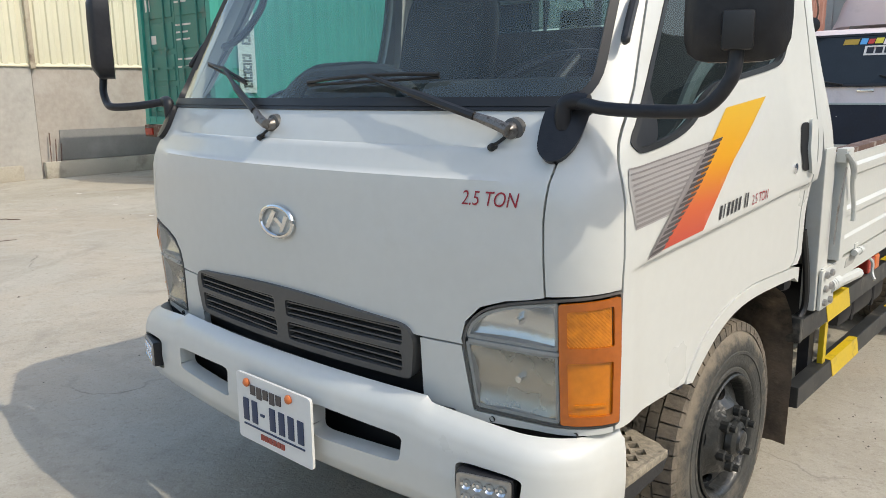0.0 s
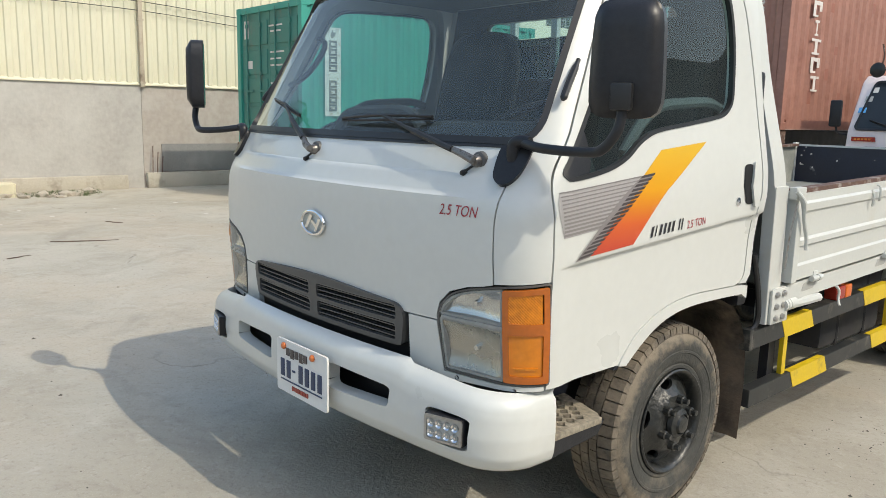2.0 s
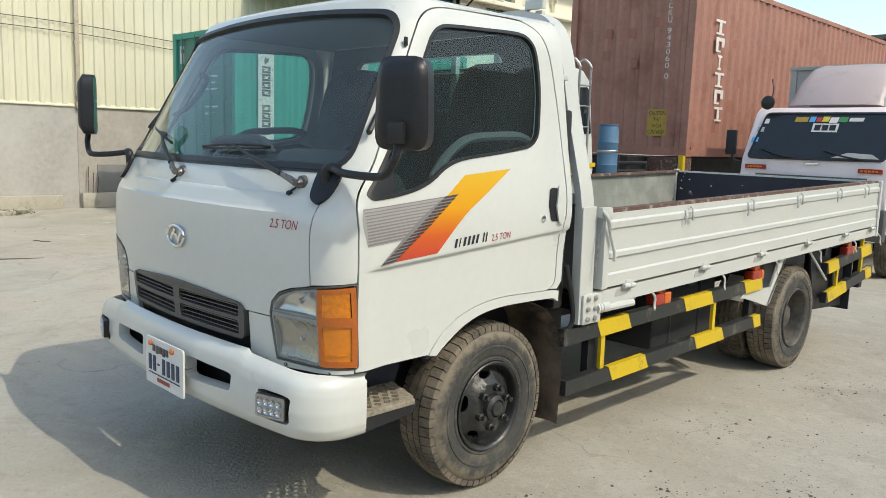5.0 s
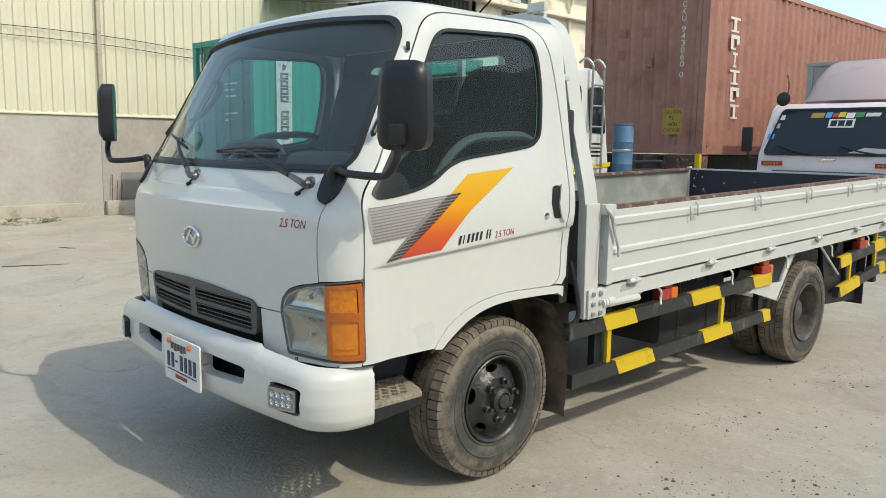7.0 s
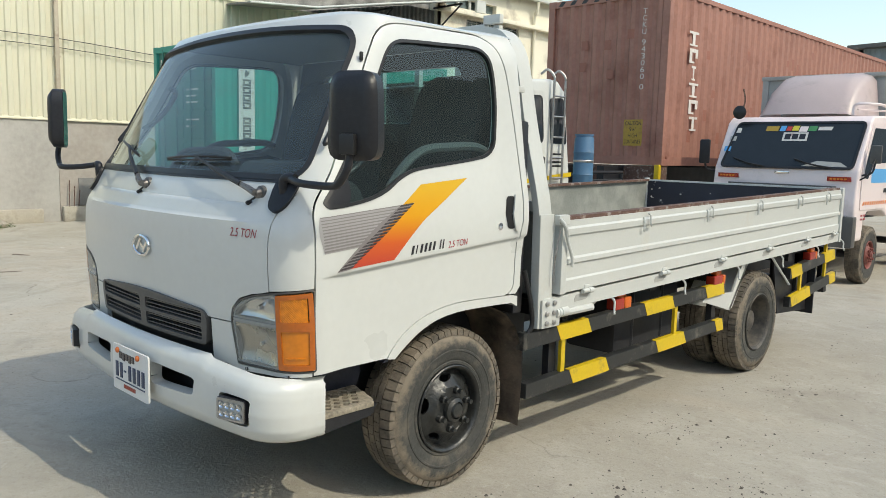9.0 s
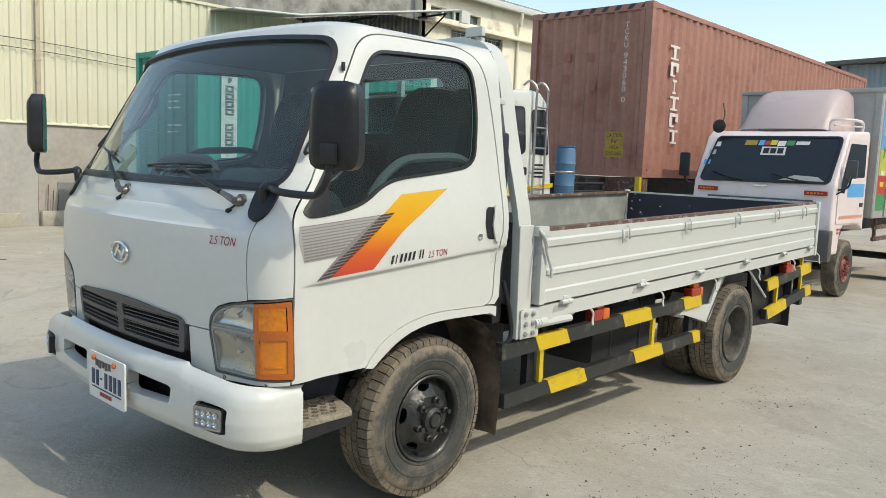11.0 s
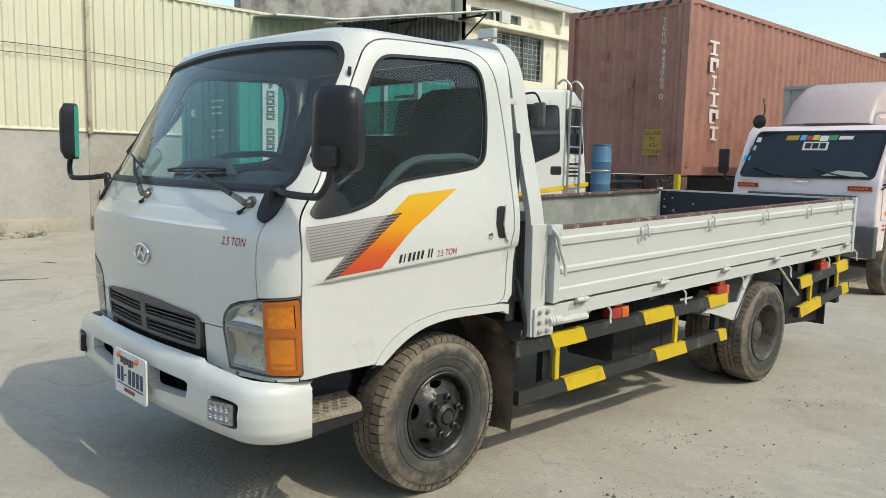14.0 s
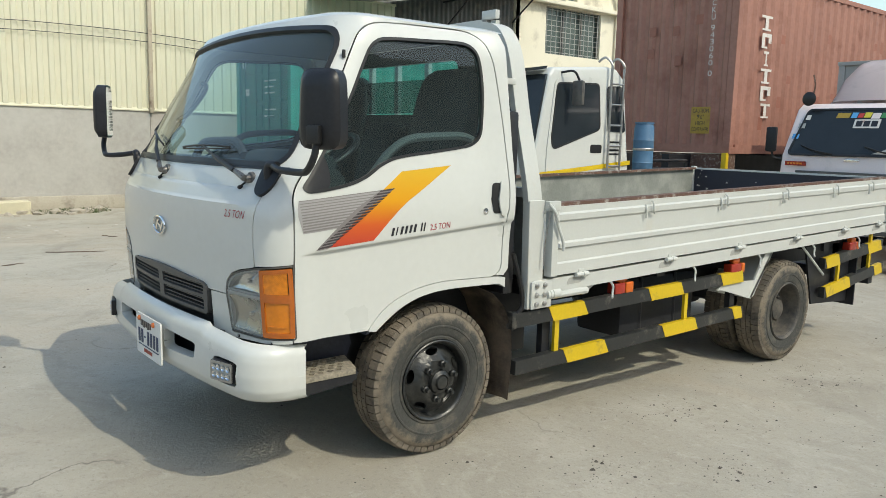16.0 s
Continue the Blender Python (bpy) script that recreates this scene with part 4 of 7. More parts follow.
def beside(line, d):
    """A line moved d to its right-hand side."""
    out = []
    for i, p in enumerate(line):
        a, b = Vector(line[max(0, i - 1)]), Vector(line[min(len(line) - 1, i + 1)])
        t = (b - a).normalized()
        out.append((p[0] + t.y * d, p[1] - t.x * d))
    return out


# the door's edge from its foot at the front, over the top, down the rear
ARCH = smooth(ARCH, 4)
EDGE_F = smooth([(0.318, 0.72), (0.318, 1.00), (0.318, 1.24), (0.322, 1.31), (0.342, 1.365), (0.40, 1.445)], 4)
EDGE_A = smooth([(0.40, 1.445), (0.425, 1.485), (0.55, 1.735), (0.668, 1.970), (0.705, 2.025), (0.765, 2.062), (0.86, 2.078), (1.24, 2.088)], 4)
EDGE_R = smooth([(1.24, 2.088), (1.33, 2.083), (1.395, 2.055), (1.432, 1.995), (1.455, 1.90), (1.485, 1.55), (1.490, 1.26), (1.482, 1.20), (1.480, 0.955), (1.470, 0.925), (1.445, 0.905)], 9)
DOOR = [(0.318, 0.72), (0.688, 0.72)] + [(a, b + 0.003) for a, b in ARCH[1:-1]] + EDGE_R[::-1] + EDGE_A[::-1][1:] + EDGE_F[::-1][1:-1]
WINDOW = smooth([(0.368, 1.362), (0.380, 1.345), (0.402, 1.341), (0.50, 1.352), (0.60, 1.372), (0.68, 1.402), (0.76, 1.450), (0.85, 1.482), (1.05, 1.508), (1.22, 1.530), (1.30, 1.548), (1.350, 1.588), (1.369, 1.66), (1.385, 1.80), (1.381, 1.93), (1.362, 1.992), (1.32, 2.022), (1.25, 2.030), (1.05, 2.022), (0.87, 2.013), (0.795, 2.002), (0.745, 1.968), (0.70, 1.893), (0.61, 1.722), (0.47, 1.505), (0.40, 1.405)], 4, True)
# outlines on the front, as (p, z)
SCREEN = rounded([(-0.885, 1.442), (0.885, 1.442), (0.825, 2.036), (0.42, 2.066), (0, 2.074), (-0.42, 2.066), (-0.825, 2.036)], [0.09, 0.09, 0.11, 0.2, 0.2, 0.2, 0.11], 7)
LAMP = [(px(0.655, 0.74), 0.735), (px(0.632, 0.90), 0.90), (px(0.645, 0.945), 0.945), (px(0.685, 0.985), 0.985), (px(0.75, 1.008), 1.008), (px(0.86, 1.03), 1.03), (ps(0.312, 1.045), 1.045), (ps(0.326, 0.735), 0.735)]
LAMP_R = rounded(LAMP, [0.012, 0.03, 0.03, 0.04, 0.05, 0.05, 0.012, 0.012], 4)
GRILLE_OUT = rounded([(-0.48, 0.775), (0.48, 0.775), (0.50, 0.915), (0.0, 0.952), (-0.50, 0.915)], [0.02, 0.02, 0.06, 0.3, 0.06], 5)

# lower front, front panel, corner panels
seam = 0.835
part("front_panel", patch([(-0.63, 0.893), (-0.50, 0.893)] + [q for q in GRILLE_OUT[::-1] if q[1] > 0.893] + [(0.50, 0.893), (0.63, 0.893)] +
                          [(a - 0.006, b + 0.006) for a, b in LAMP[1:5]] + [(0.80, 1.024), (seam, 1.033), (seam - 0.005, 1.20), (seam + 0.005, 1.39), (0.86, 1.43), (-0.86, 1.43), (-seam - 0.005, 1.39), (-seam + 0.005, 1.20), (-seam, 1.033), (-0.80, 1.024)] +
                          [(-a + 0.006, b + 0.006) for a, b in LAMP[1:5][::-1]], [], cab, 0.02, flange=0.02, he=0.02, lines=(1.270, 1.281, 1.287, 1.296, 1.335, 1.346, 1.351, 1.360)), WHITE, truck, "glossy white front panel")
for s in (1, -1):
    low = [(0.506, 0.705), (px(0.66, 0.7), 0.705), (px(0.80, 0.7), 0.712), (ps(0.312, 0.716), 0.716), (ps(0.312, 0.730), 0.730), (px(0.65, 0.73), 0.728), (0.626, 0.888), (0.508, 0.888)]
    part("lower_panel", patch(both(low, s), [], cab, 0.035, flange=0.02), WHITE, truck)
    cor = [(seam + 0.005, 1.036), (0.87, 1.039), (ps(0.311, 1.050), 1.050)] + to_p([q for q in beside(EDGE_F, -0.006) if q[1] > 1.06]) + [(ps(0.391, 1.448), 1.448), (0.89, 1.431), (seam + 0.011, 1.39), (seam, 1.20)]
    part("corner_panel", patch(both(cor, s), [], cab, 0.03, flange=0.02), WHITE, truck)
    for k in range(2):
        px_, pz_ = (0.70, 0.90)[k], (0.717, 0.715)[k]
        part("screw", lathe([(0.007, -0.004), (0.007, 0.003), (0.0, 0.004)], tuple(cab(s * px_, pz_)), "y", 10), BLACK, truck)

# upper shell with the windscreen's opening, roof, rear wall
up = [(-0.89, 1.434), (0.89, 1.434)] + to_p([(a, min(b, 2.0985)) for a, b in beside(EDGE_A, -0.006)]) + [(ps(1.24, 2.1), 2.099)]
up = up + [(-a, b) for a, b in up[2:][::-1]]
part("windscreen_surround", patch(up, [SCREEN], cab, 0.04, flange=0.025, he=0.03), WHITE, truck)
for s in (1, -1):
    bp = to_p([(1.24, 2.099), *[(a, min(b, 2.0985)) for a, b in beside(EDGE_R, -0.006)], (REAR - 0.03, 0.897), *[(REAR, z) for z in np.linspace(0.93, 2.03, 45)], (REAR - 0.03, 2.0985)])
    part("rear_pillar", patch(both(bp, s), [], cab, 0.02, flange=0.03), WHITE, truck)


def roof_mesh():
    bm = bmesh.new()
    zr = 2.096
    pe = ps(REAR, zr)
    base = [cab(p, zr) for p in np.linspace(-pe, pe, 72)]
    w = W_OF(zr)
    base += [Vector((w * (1 - 2 * k / 12), REAR, zr)) for k in range(1, 12)]
    c = Vector((0, 1.08, 0))
    rings = []
    for s in (1.0, 0.995, 0.98, 0.955, 0.92, 0.87, 0.80, 0.70, 0.58, 0.44, 0.3, 0.15):
        z = zr + 0.056 * max(0, 1 - s ** 4) ** 0.72 + 0.02 * (1 - s)
        rings.append([bm.verts.new((c.x + (b.x - c.x) * s, c.y + (b.y - c.y) * s, z)) for b in base])
    n = len(base)
    for A, B in zip(rings, rings[1:]):
        for k in range(n):
            bm.faces.new((A[k], A[(k + 1) % n], B[(k + 1) % n], B[k]))
    bm.faces.new(rings[-1])
    return bm


part("roof", roof_mesh(), WHITE, truck, smooth=60)
rear_win = rounded(rect(-0.56, 0.56, 1.705, 1.985), 0.06)
part("rear_wall", merge(patch([(-0.93, 0.9), (0.93, 0.9), (0.92, 1.5), (0.80, 2.09), (-0.80, 2.09), (-0.92, 1.5)], [rear_win], lambda a, b: Vector((a, REAR - 0.012, b)), 0.2), patch([(-0.93, 0.9), (0.93, 0.9), (0.92, 1.5), (0.80, 2.09), (-0.80, 2.09), (-0.92, 1.5)], [rear_win], lambda a, b: Vector((a, REAR - 0.035, b)), 0.2)), WHITE, truck, smooth=0)
part("rear_wall_lining", patch([(-0.90, 0.92), (0.90, 0.92), (0.89, 1.5), (0.77, 2.07), (-0.77, 2.07), (-0.89, 1.5)], [rear_win], lambda a, b: Vector((a, REAR - 0.042, b)), 0.2), INTERIOR, truck, smooth=0)
rw = part("rear_window", patch(rear_win, [], lambda a, b: Vector((a, REAR - 0.022, b)), 0.3), SIDE_GLASS, truck, smooth=0)
rw.visible_shadow = False
film = part("window_film", patch(rounded(rect(-0.552, 0.552, 1.712, 1.897), 0.03), [], lambda a, b: Vector((a, REAR - 0.027, b)), 0.3), FILM, rw, "dark tinted film over the lower part", smooth=0)
film.visible_shadow = False

# windscreen and its seal
ws = part("windscreen", patch(grown(SCREEN, -0.004), [], cab, 0.05, lift=-0.010), WINDSCREEN, truck, "tinted windscreen glass")
ws.visible_shadow = False
part("seal", merge(patch(grown(SCREEN, 0.004), [grown(SCREEN, -0.017)], cab, 0.03, lift=0.006, flange=0.02)), RUBBER, ws, "black rubber seal")
part("cowl", patch([(-0.89, 1.4295), (0.89, 1.4295), (0.90, 1.440), (-0.90, 1.440)], [], cab, 0.03, lift=0.004, flange=0.01), RUBBER, ws)

# doors
PS0 = ps(1.0, 1.1) - 1.0
for s in (1, -1):
    d = part("door", patch(both(to_p(DOOR), s), [both(to_p(WINDOW), s)], cab, 0.035, flange=0.035, he=0.03, lines=[lambda a, d=d: 1.088 + 0.075 * (abs(a) - PS0 - 0.32) + d for d in (0.012, 0.001, -0.003, -0.007, -0.011, -0.015, -0.026)]), WHITE, truck, "white door with a large window")
    g = part("window", patch(both(to_p(grown(WINDOW, -0.005)), s), [], cab, 0.06, lift=-0.012), SIDE_GLASS, d, "lightly tinted side window")
    g.visible_shadow = False
    part("seal", patch(both(to_p(grown(WINDOW, 0.003)), s), [both(to_p(grown(WINDOW, -0.010)), s)], cab, 0.03, lift=0.003, flange=0.02), RUBBER, d, "black rubber window seal")
    part("quarter_trim", patch(both(to_p(smooth([(0.378, 1.362), (0.41, 1.352), (0.485, 1.360), (0.500, 1.40), (0.486, 1.475), (0.470, 1.492), (0.440, 1.455)], 3, True)), s), [], cab, 0.05, lift=-0.009), BLACK, d)
    trim = patch(both(to_p(grown([(0.36, 0.95), (1.44, 0.95), (1.44, 1.50), (1.30, 1.535), (0.86, 1.482), (0.76, 1.45), (0.68, 1.40), (0.60, 1.37), (0.40, 1.34)], -0.01)), s), [], cab, 0.08, lift=-0.06)
    part("trim_panel", trim, INTERIOR, d, "dark inner door panel")
    part("grab_trim", tube(curve_pts([tuple(Vector((s * 0.86, y, z))) for y, z in ((0.76, 1.41), (0.84, 1.50), (0.95, 1.565), (1.10, 1.582), (1.26, 1.588), (1.34, 1.57))], 5), 0.020, 8), TRIM_GREY, d, "grey grab rail")
    # handle, keyhole
    hs = side_s(s)
    part("handle_recess", patch(both(to_p(rounded(rect(1.394, 1.450, 1.216, 1.366), 0.024)), s), [], cab, 0.012, lift=0.002), RUBBER, d)
    part("handle", patch(both(to_p(rounded(rect(1.440, 1.474, 1.206, 1.376), 0.016)), s), [], cab, 0.012, lift=0.012, flange=0.012), WHITE, d, "white pull handle")
    part("keyhole", lathe([(0.016, -0.006), (0.016, 0.004), (0.006, 0.006), (0.006, 0.001), (0, 0.001)], tuple(hs(1.349, 1.229)), "x", 16), CHROME, d, "round chrome keyhole")
    if s > 0:
        flame = [(0.864, 1.424), (1.151, 1.450), (0.697, 1.127), (0.476, 1.110), (0.818, 1.352), (0.752, 1.344)]
        part("decal", patch(to_p(flame), [], cab, 0.04, lift=0.0015), DECAL_FLAME, d, "orange to red flame stripe")

        def lerp(a, b, t):
            return (a[0] + (b[0] - a[0]) * t, a[1] + (b[1] - a[1]) * t)
        # grey field, its rules and the dark hatching where it meets the flame
        part("decal", patch(to_p([(0.341, 1.308), (0.354, 1.174), (0.528, 1.190), (0.742, 1.344)]), [], cab, 0.04, lift=0.0013), DECAL_PALE, d, "pale grey field")
        for k in range(12):
            t0, t1 = k / 12, (k + 0.30 + 0.026 * k) / 12
            part("decal", patch(to_p([lerp((0.341, 1.308), (0.354, 1.174), t0), lerp((0.341, 1.308), (0.354, 1.174), t1), lerp((0.742, 1.344), (0.528, 1.190), t1), lerp((0.742, 1.344), (0.528, 1.190), t0)]), [], cab, 0.04, lift=0.0028), DECAL_GREY, d, "grey rule")
        part("decal", patch(to_p([(0.742, 1.344), (0.409, 1.100), (0.474, 1.109), (0.816, 1.351)]), [], cab, 0.04, lift=0.0036), DECAL_GREY, d, "grey stripe beside the flame")
        for k in range(18):
            t0, t1 = k / 18, (k + 0.62) / 18
            part("decal", patch(to_p([lerp((0.742, 1.344), (0.409, 1.100), t0), lerp((0.742, 1.344), (0.409, 1.100), t1), lerp((0.816, 1.351), (0.474, 1.109), t1), lerp((0.816, 1.351), (0.474, 1.109), t0)]), [], cab, 0.04, lift=0.0046), DECAL_DARK, d, "dark hatching")
        for k in range(6):
            y0, y1, z0 = 0.789 + k * 0.0245, (0.789 + k * 0.0245) + (0.013 if k != 1 else 0.007), 1.140 + k * 0.0022
            part("badge_bar", patch(to_p([(y0, z0), (y1, z0 + 0.001), (y1 + 0.009, z0 + 0.037), (y0 + 0.009, z0 + 0.036)]), [], cab, 0.05, lift=0.002), DARK_INK, d)
        for k in range(2):
            y0 = 0.952 + k * 0.017
            part("badge_bar", patch(to_p([(y0, 1.153), (y0 + 0.008, 1.154), (y0 + 0.015, 1.193), (y0 + 0.007, 1.192)]), [], cab, 0.05, lift=0.002), DARK_INK, d)
        part("lettering", lettering("2.5 TON", 0.040, side, 1.008, 1.154, 0.122, 0.18, turn=0.06), RED_INK, d, "small red 2.5 TON lettering", smooth=0)
    # wheel arch flare
    lip = to_p([(0.690, 0.716)] + ARCH[1:] + [(REAR - 0.02, 0.885), (REAR - 0.02, 0.835)] + smooth(ARCH_IN, 4))
    part("wheel_arch", patch(both(lip, s), [], cab, 0.03, lift=0.004, flange=0.10), WHITE, truck, "white wheel arch lip")
part("lettering", lettering("2.5 TON", 0.046, cab, 0.635, 1.226, 0.140, 0.18), RED_INK, truck, "red 2.5 TON lettering", smooth=0)

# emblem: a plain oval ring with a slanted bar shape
em = part("emblem", tube([tuple(cab(0.015 + 0.072 * math.cos(t), 1.13 + 0.042 * math.sin(t)) + Vector((0, -0.008, 0))) for t in np.linspace(0, math.tau, 33)[:-1]], 0.0065, 8, True), CHROME, truck, "chrome oval emblem")
for pts in ([(-0.050, -0.018), (-0.034, -0.022), (0.002, 0.026), (-0.016, 0.030)], [(0.012, -0.030), (0.028, -0.026), (0.054, 0.016), (0.038, 0.020)], [(-0.010, 0.004), (0.000, 0.012), (0.030, -0.006), (0.020, -0.014)]):
    part("emblem_bar", patch([(0.015 + a, 1.13 + b) for a, b in pts], [], cab, 0.02, lift=0.010, flange=0.010), CHROME, em)

# grille
gr_in = [rounded(rect(a, b, c, d), 0.012, 3) for a, b, c, d in ((-0.460, -0.026, 0.862, 0.910), (0.026, 0.460, 0.862, 0.910), (-0.455, -0.026, 0.792, 0.846), (0.026, 0.455, 0.792, 0.846))]
grille = part("grille", patch(GRILLE_OUT, gr_in, cab, 0.03, lift=0.012, flange=0.04, he=0.02), GRILLE, truck, "dark grey plastic radiator grille")
part("backing", patch(grown(GRILLE_OUT, -0.01), [], cab, 0.06, lift=-0.05), RUBBER, grille)
for a, b, c, d in ((-0.460, -0.026, 0.862, 0.910), (0.026, 0.460, 0.862, 0.910), (-0.455, -0.026, 0.792, 0.846), (0.026, 0.455, 0.792, 0.846)):
    n = 3
    for k in range(n):
        z = c + (d - c) * (k + 0.5) / n
        part("slat", prism([(0.0, 0.0)] * 0 + [(-0.006, -0.0025), (0.03, -0.001), (0.03, 0.003), (-0.006, 0.0015)], "x", 0, 1), GRILLE, grille)
        ob = grille.children[-1] if False else bpy.data.objects[[o.name for o in grille.children][-1]]
        for v in ob.data.vertices:
            p = cab(a + (b - a) * v.co.x, z)
            v.co = Vector((p.x, p.y + v.co.y, z + v.co.z))

# headlamps
def bowl(poly, deep, s):
    """A dished reflector behind an outline given on the left-hand side."""
    pc = sum(q[0] for q in poly) / len(poly)
    zc = sum(q[1] for q in poly) / len(poly)
    pw, zw = max(abs(q[0] - pc) for q in poly), max(abs(q[1] - zc) for q in poly)

    def S(p, z):
        r2 = min(1.0, 0.55 * ((abs(p) - pc) / pw) ** 2 + 0.75 * ((z - zc) / zw) ** 2)
        flute = 0.0006 * math.sin(abs(p) * 850) * (1 if math.sin(abs(p) * 38 + z * 21) * math.sin(z * 60 - abs(p) * 17) > 0.1 else 0.15)
        return cab(p, z) + Vector((-s * 0.25 * deep * (1 - r2), deep * (1 - r2) + 0.006 + flute, 0))
    return patch(both(poly, s), [], S, 0.0035)


def faceted(p, z):
    return cab(p, z) + Vector((math.copysign(0.002, p), -0.004, 0)) + Vector((math.copysign(1, p), -1, 0)) * (0.0009 * math.sin(p * 700) * math.sin(z * 700))


for s in (1, -1):
    lamp = part("headlamp", patch(both(LAMP_R, s), [], cab, 0.04, lift=-0.085), GRILLE, truck, "rectangular headlamp with amber indicator")
    part("housing", patch(both(grown(LAMP_R, 0.003), s), [both(grown(LAMP_R, -0.0025), s)], cab, 0.03, lift=0.002, flange=0.012), GRILLE, lamp)
    ox = px(0.868, 0.9)
    zmid = 0.908
    hi = rounded([(px(0.638, 0.92), zmid + 0.005), (px(0.650, 0.946), 0.946), (px(0.688, 0.981), 0.981), (px(0.752, 1.004), 1.004), (ox - 0.003, 1.026), (ox - 0.003, zmid + 0.005)], [0.01, 0.03, 0.03, 0.05, 0.006, 0.006], 3)
    lo = rounded([(px(0.658, 0.740), 0.740), (ox - 0.003, 0.740), (ox - 0.003, zmid - 0.005), (px(0.637, 0.905), zmid - 0.005)], 0.008, 3)
    for nm, poly, ref, lab in (("high_beam", hi, REFLECTOR, "clear ribbed lens"), ("low_beam", lo, YELLOWED, "clear yellowed lens")):
        inner = grown(poly, -0.008)
        lens = part(nm + "_lens", patch(both(poly, s), [], cab, 0.03, lift=0.004, flange=0.006), CLEAR, lamp, lab)
        lens.visible_shadow = False
        part("lens_rim", patch(both(poly, s), [both(inner, s)], cab, 0.03, lift=-0.002, flange=0.03), LENS_RIM, lamp)
        part(nm + "_reflector", bowl(inner, 0.030, s), ref, lamp)
        c = cab(s * 0.765, sum(q[1] for q in poly) / len(poly))
        part("bulb", lathe([(0.0, -0.012), (0.008, -0.010), (0.011, 0.0), (0.011, 0.03)], (c.x - s * 0.01, c.y + 0.030, c.z), "y", 16), CHROME, lamp)
    part("divider", patch(both(rect(px(0.648, 0.9), ox, zmid - 0.004, zmid + 0.004), s), [], cab, 0.03, lift=0.005, flange=0.02), LENS_RIM, lamp)
    oy = (ps(0.308, 1.04), ps(0.322, 0.75))
    inA = [(ox + 0.017, 0.926), (ox + 0.017, 1.008), (oy[0] - 0.022, 1.018), (oy[0] - 0.020, 0.926)]
    inB = [(ox + 0.017, 0.764), (ox + 0.017, 0.892), (oy[0] - 0.022, 0.892), (oy[1] - 0.020, 0.764)]
    if s < 0:
        part("marker_bulge", patch(both(rounded(rect(oy[0] - 0.060, oy[0] - 0.012, 0.935, 0.990), 0.022), s), [], cab, 0.02, lift=0.026, flange=0.026), AMBER, lamp, "raised amber lens")
    part("indicator", patch(both(inA, s), [], faceted, 0.003), AMBER_FACET, lamp, "amber faceted indicator lens")
    part("side_marker", patch(both(inB, s), [], cab, 0.02, lift=0.002), AMBER, lamp, "plain amber lens")
    part("lens_border", patch(both(rounded([(ox, 0.742), (ox, 1.024), (oy[0] - 0.004, 1.037), (oy[0] - 0.001, zmid), (oy[1] - 0.002, 0.742)], 0.006, 3), s), [both(rounded(inA, 0.006, 3), s), both(rounded(inB, 0.006, 3), s)], cab, 0.02, lift=0.008 if s > 0 else 0.0005, flange=0.007), AMBER_RIM, lamp)
    # Brighter amber strip drawn as the highlight line low in the lens.
    part("marker_ledge", patch(both([(ox + 0.03, 0.785), (oy[1] - 0.035, 0.785), (oy[1] - 0.035, 0.791), (ox + 0.03, 0.791)], s), [], cab, 0.02, lift=0.006, flange=0.006), AMBER_FACET, lamp)

# bumper
BUMP_D = table([(0.44, 0.10), (0.455, 0.055), (0.475, 0.028), (0.52, 0.008), (0.60, 0.0), (0.68, 0.004), (0.72, 0.012), (0.745, 0.026), (0.757, 0.040), (0.762, 0.058)])
BR, BWD, BF = 0.17, 0.955, 0.035


def bump_top(q):
    q = abs(q)
    t = min(1, max(0, (q - 0.552) / 0.016))
    return 0.757 - 0.016 * t * t * (3 - 2 * t) - 0.045 * min(1, max(0, (q - 0.58) / 0.55))


def bumper(p, v):
    """v runs from 0 at the lower rim to 1 at the upper rim."""
    s, q = (1 if p >= 0 else -1), abs(p)
    zt = bump_top(q)
    z = 0.455 + (zt - 0.455) * v
    d = BUMP_D(0.44 + 0.322 * v)
    w, r = BWD - d * 0.6, BR
    a = w - r
    for _ in range(3):
        phi = math.atan(2 * 0.10 * a)
        a = w - r + r * math.sin(phi)
    if q <= a:
        return Vector((p, BF + d + 0.10 * p * p, z))
    cx, cy = a - r * math.sin(phi), BF + d + 0.10 * a * a + r * math.cos(phi)
    th = phi + (q - a) / r
    if th < math.pi / 2:
        return Vector((s * (cx + r * math.sin(th)), cy - r * math.cos(th), z))
    return Vector((s * w, cy + (q - a - r * (math.pi / 2 - phi)), z))


def bv(q, z):
    return (z - 0.455) / (bump_top(q) - 0.455)


PB = 1.152
slot = [rounded([(s * 0.20, bv(0, 0.575)), (s * 0.51, bv(0, 0.590)), (s * 0.52, bv(0, 0.662)), (s * 0.20, bv(0, 0.670))], 0.045, 5) for s in (1, -1)]
fogh = [rounded([(s * 0.675, bv(0.7, 0.535)), (s * 0.835, bv(0.8, 0.535)), (s * 0.845, bv(0.8, 0.645)), (s * 0.675, bv(0.7, 0.645))], 0.055, 5) for s in (1, -1)]
bpart = part("bumper", patch([(-PB + BUMP_D(0.44 + 0.322 * v) * 1.05, v) for v in np.linspace(1, 0, 13)] + [(PB - BUMP_D(0.44 + 0.322 * v) * 1.05, v) for v in np.linspace(0, 1, 13)], slot + fogh, bumper, 0.035, flange=0.05, he=0.012), WHITE, truck, "glossy white front bumper with air slots")
part("backing", merge(box(-0.60, 0.60, 0.15, 0.17, 0.50, 0.72), box(-0.90, -0.62, 0.24, 0.26, 0.5, 0.7), box(0.62, 0.90, 0.24, 0.26, 0.5, 0.7)), RUBBER, bpart)
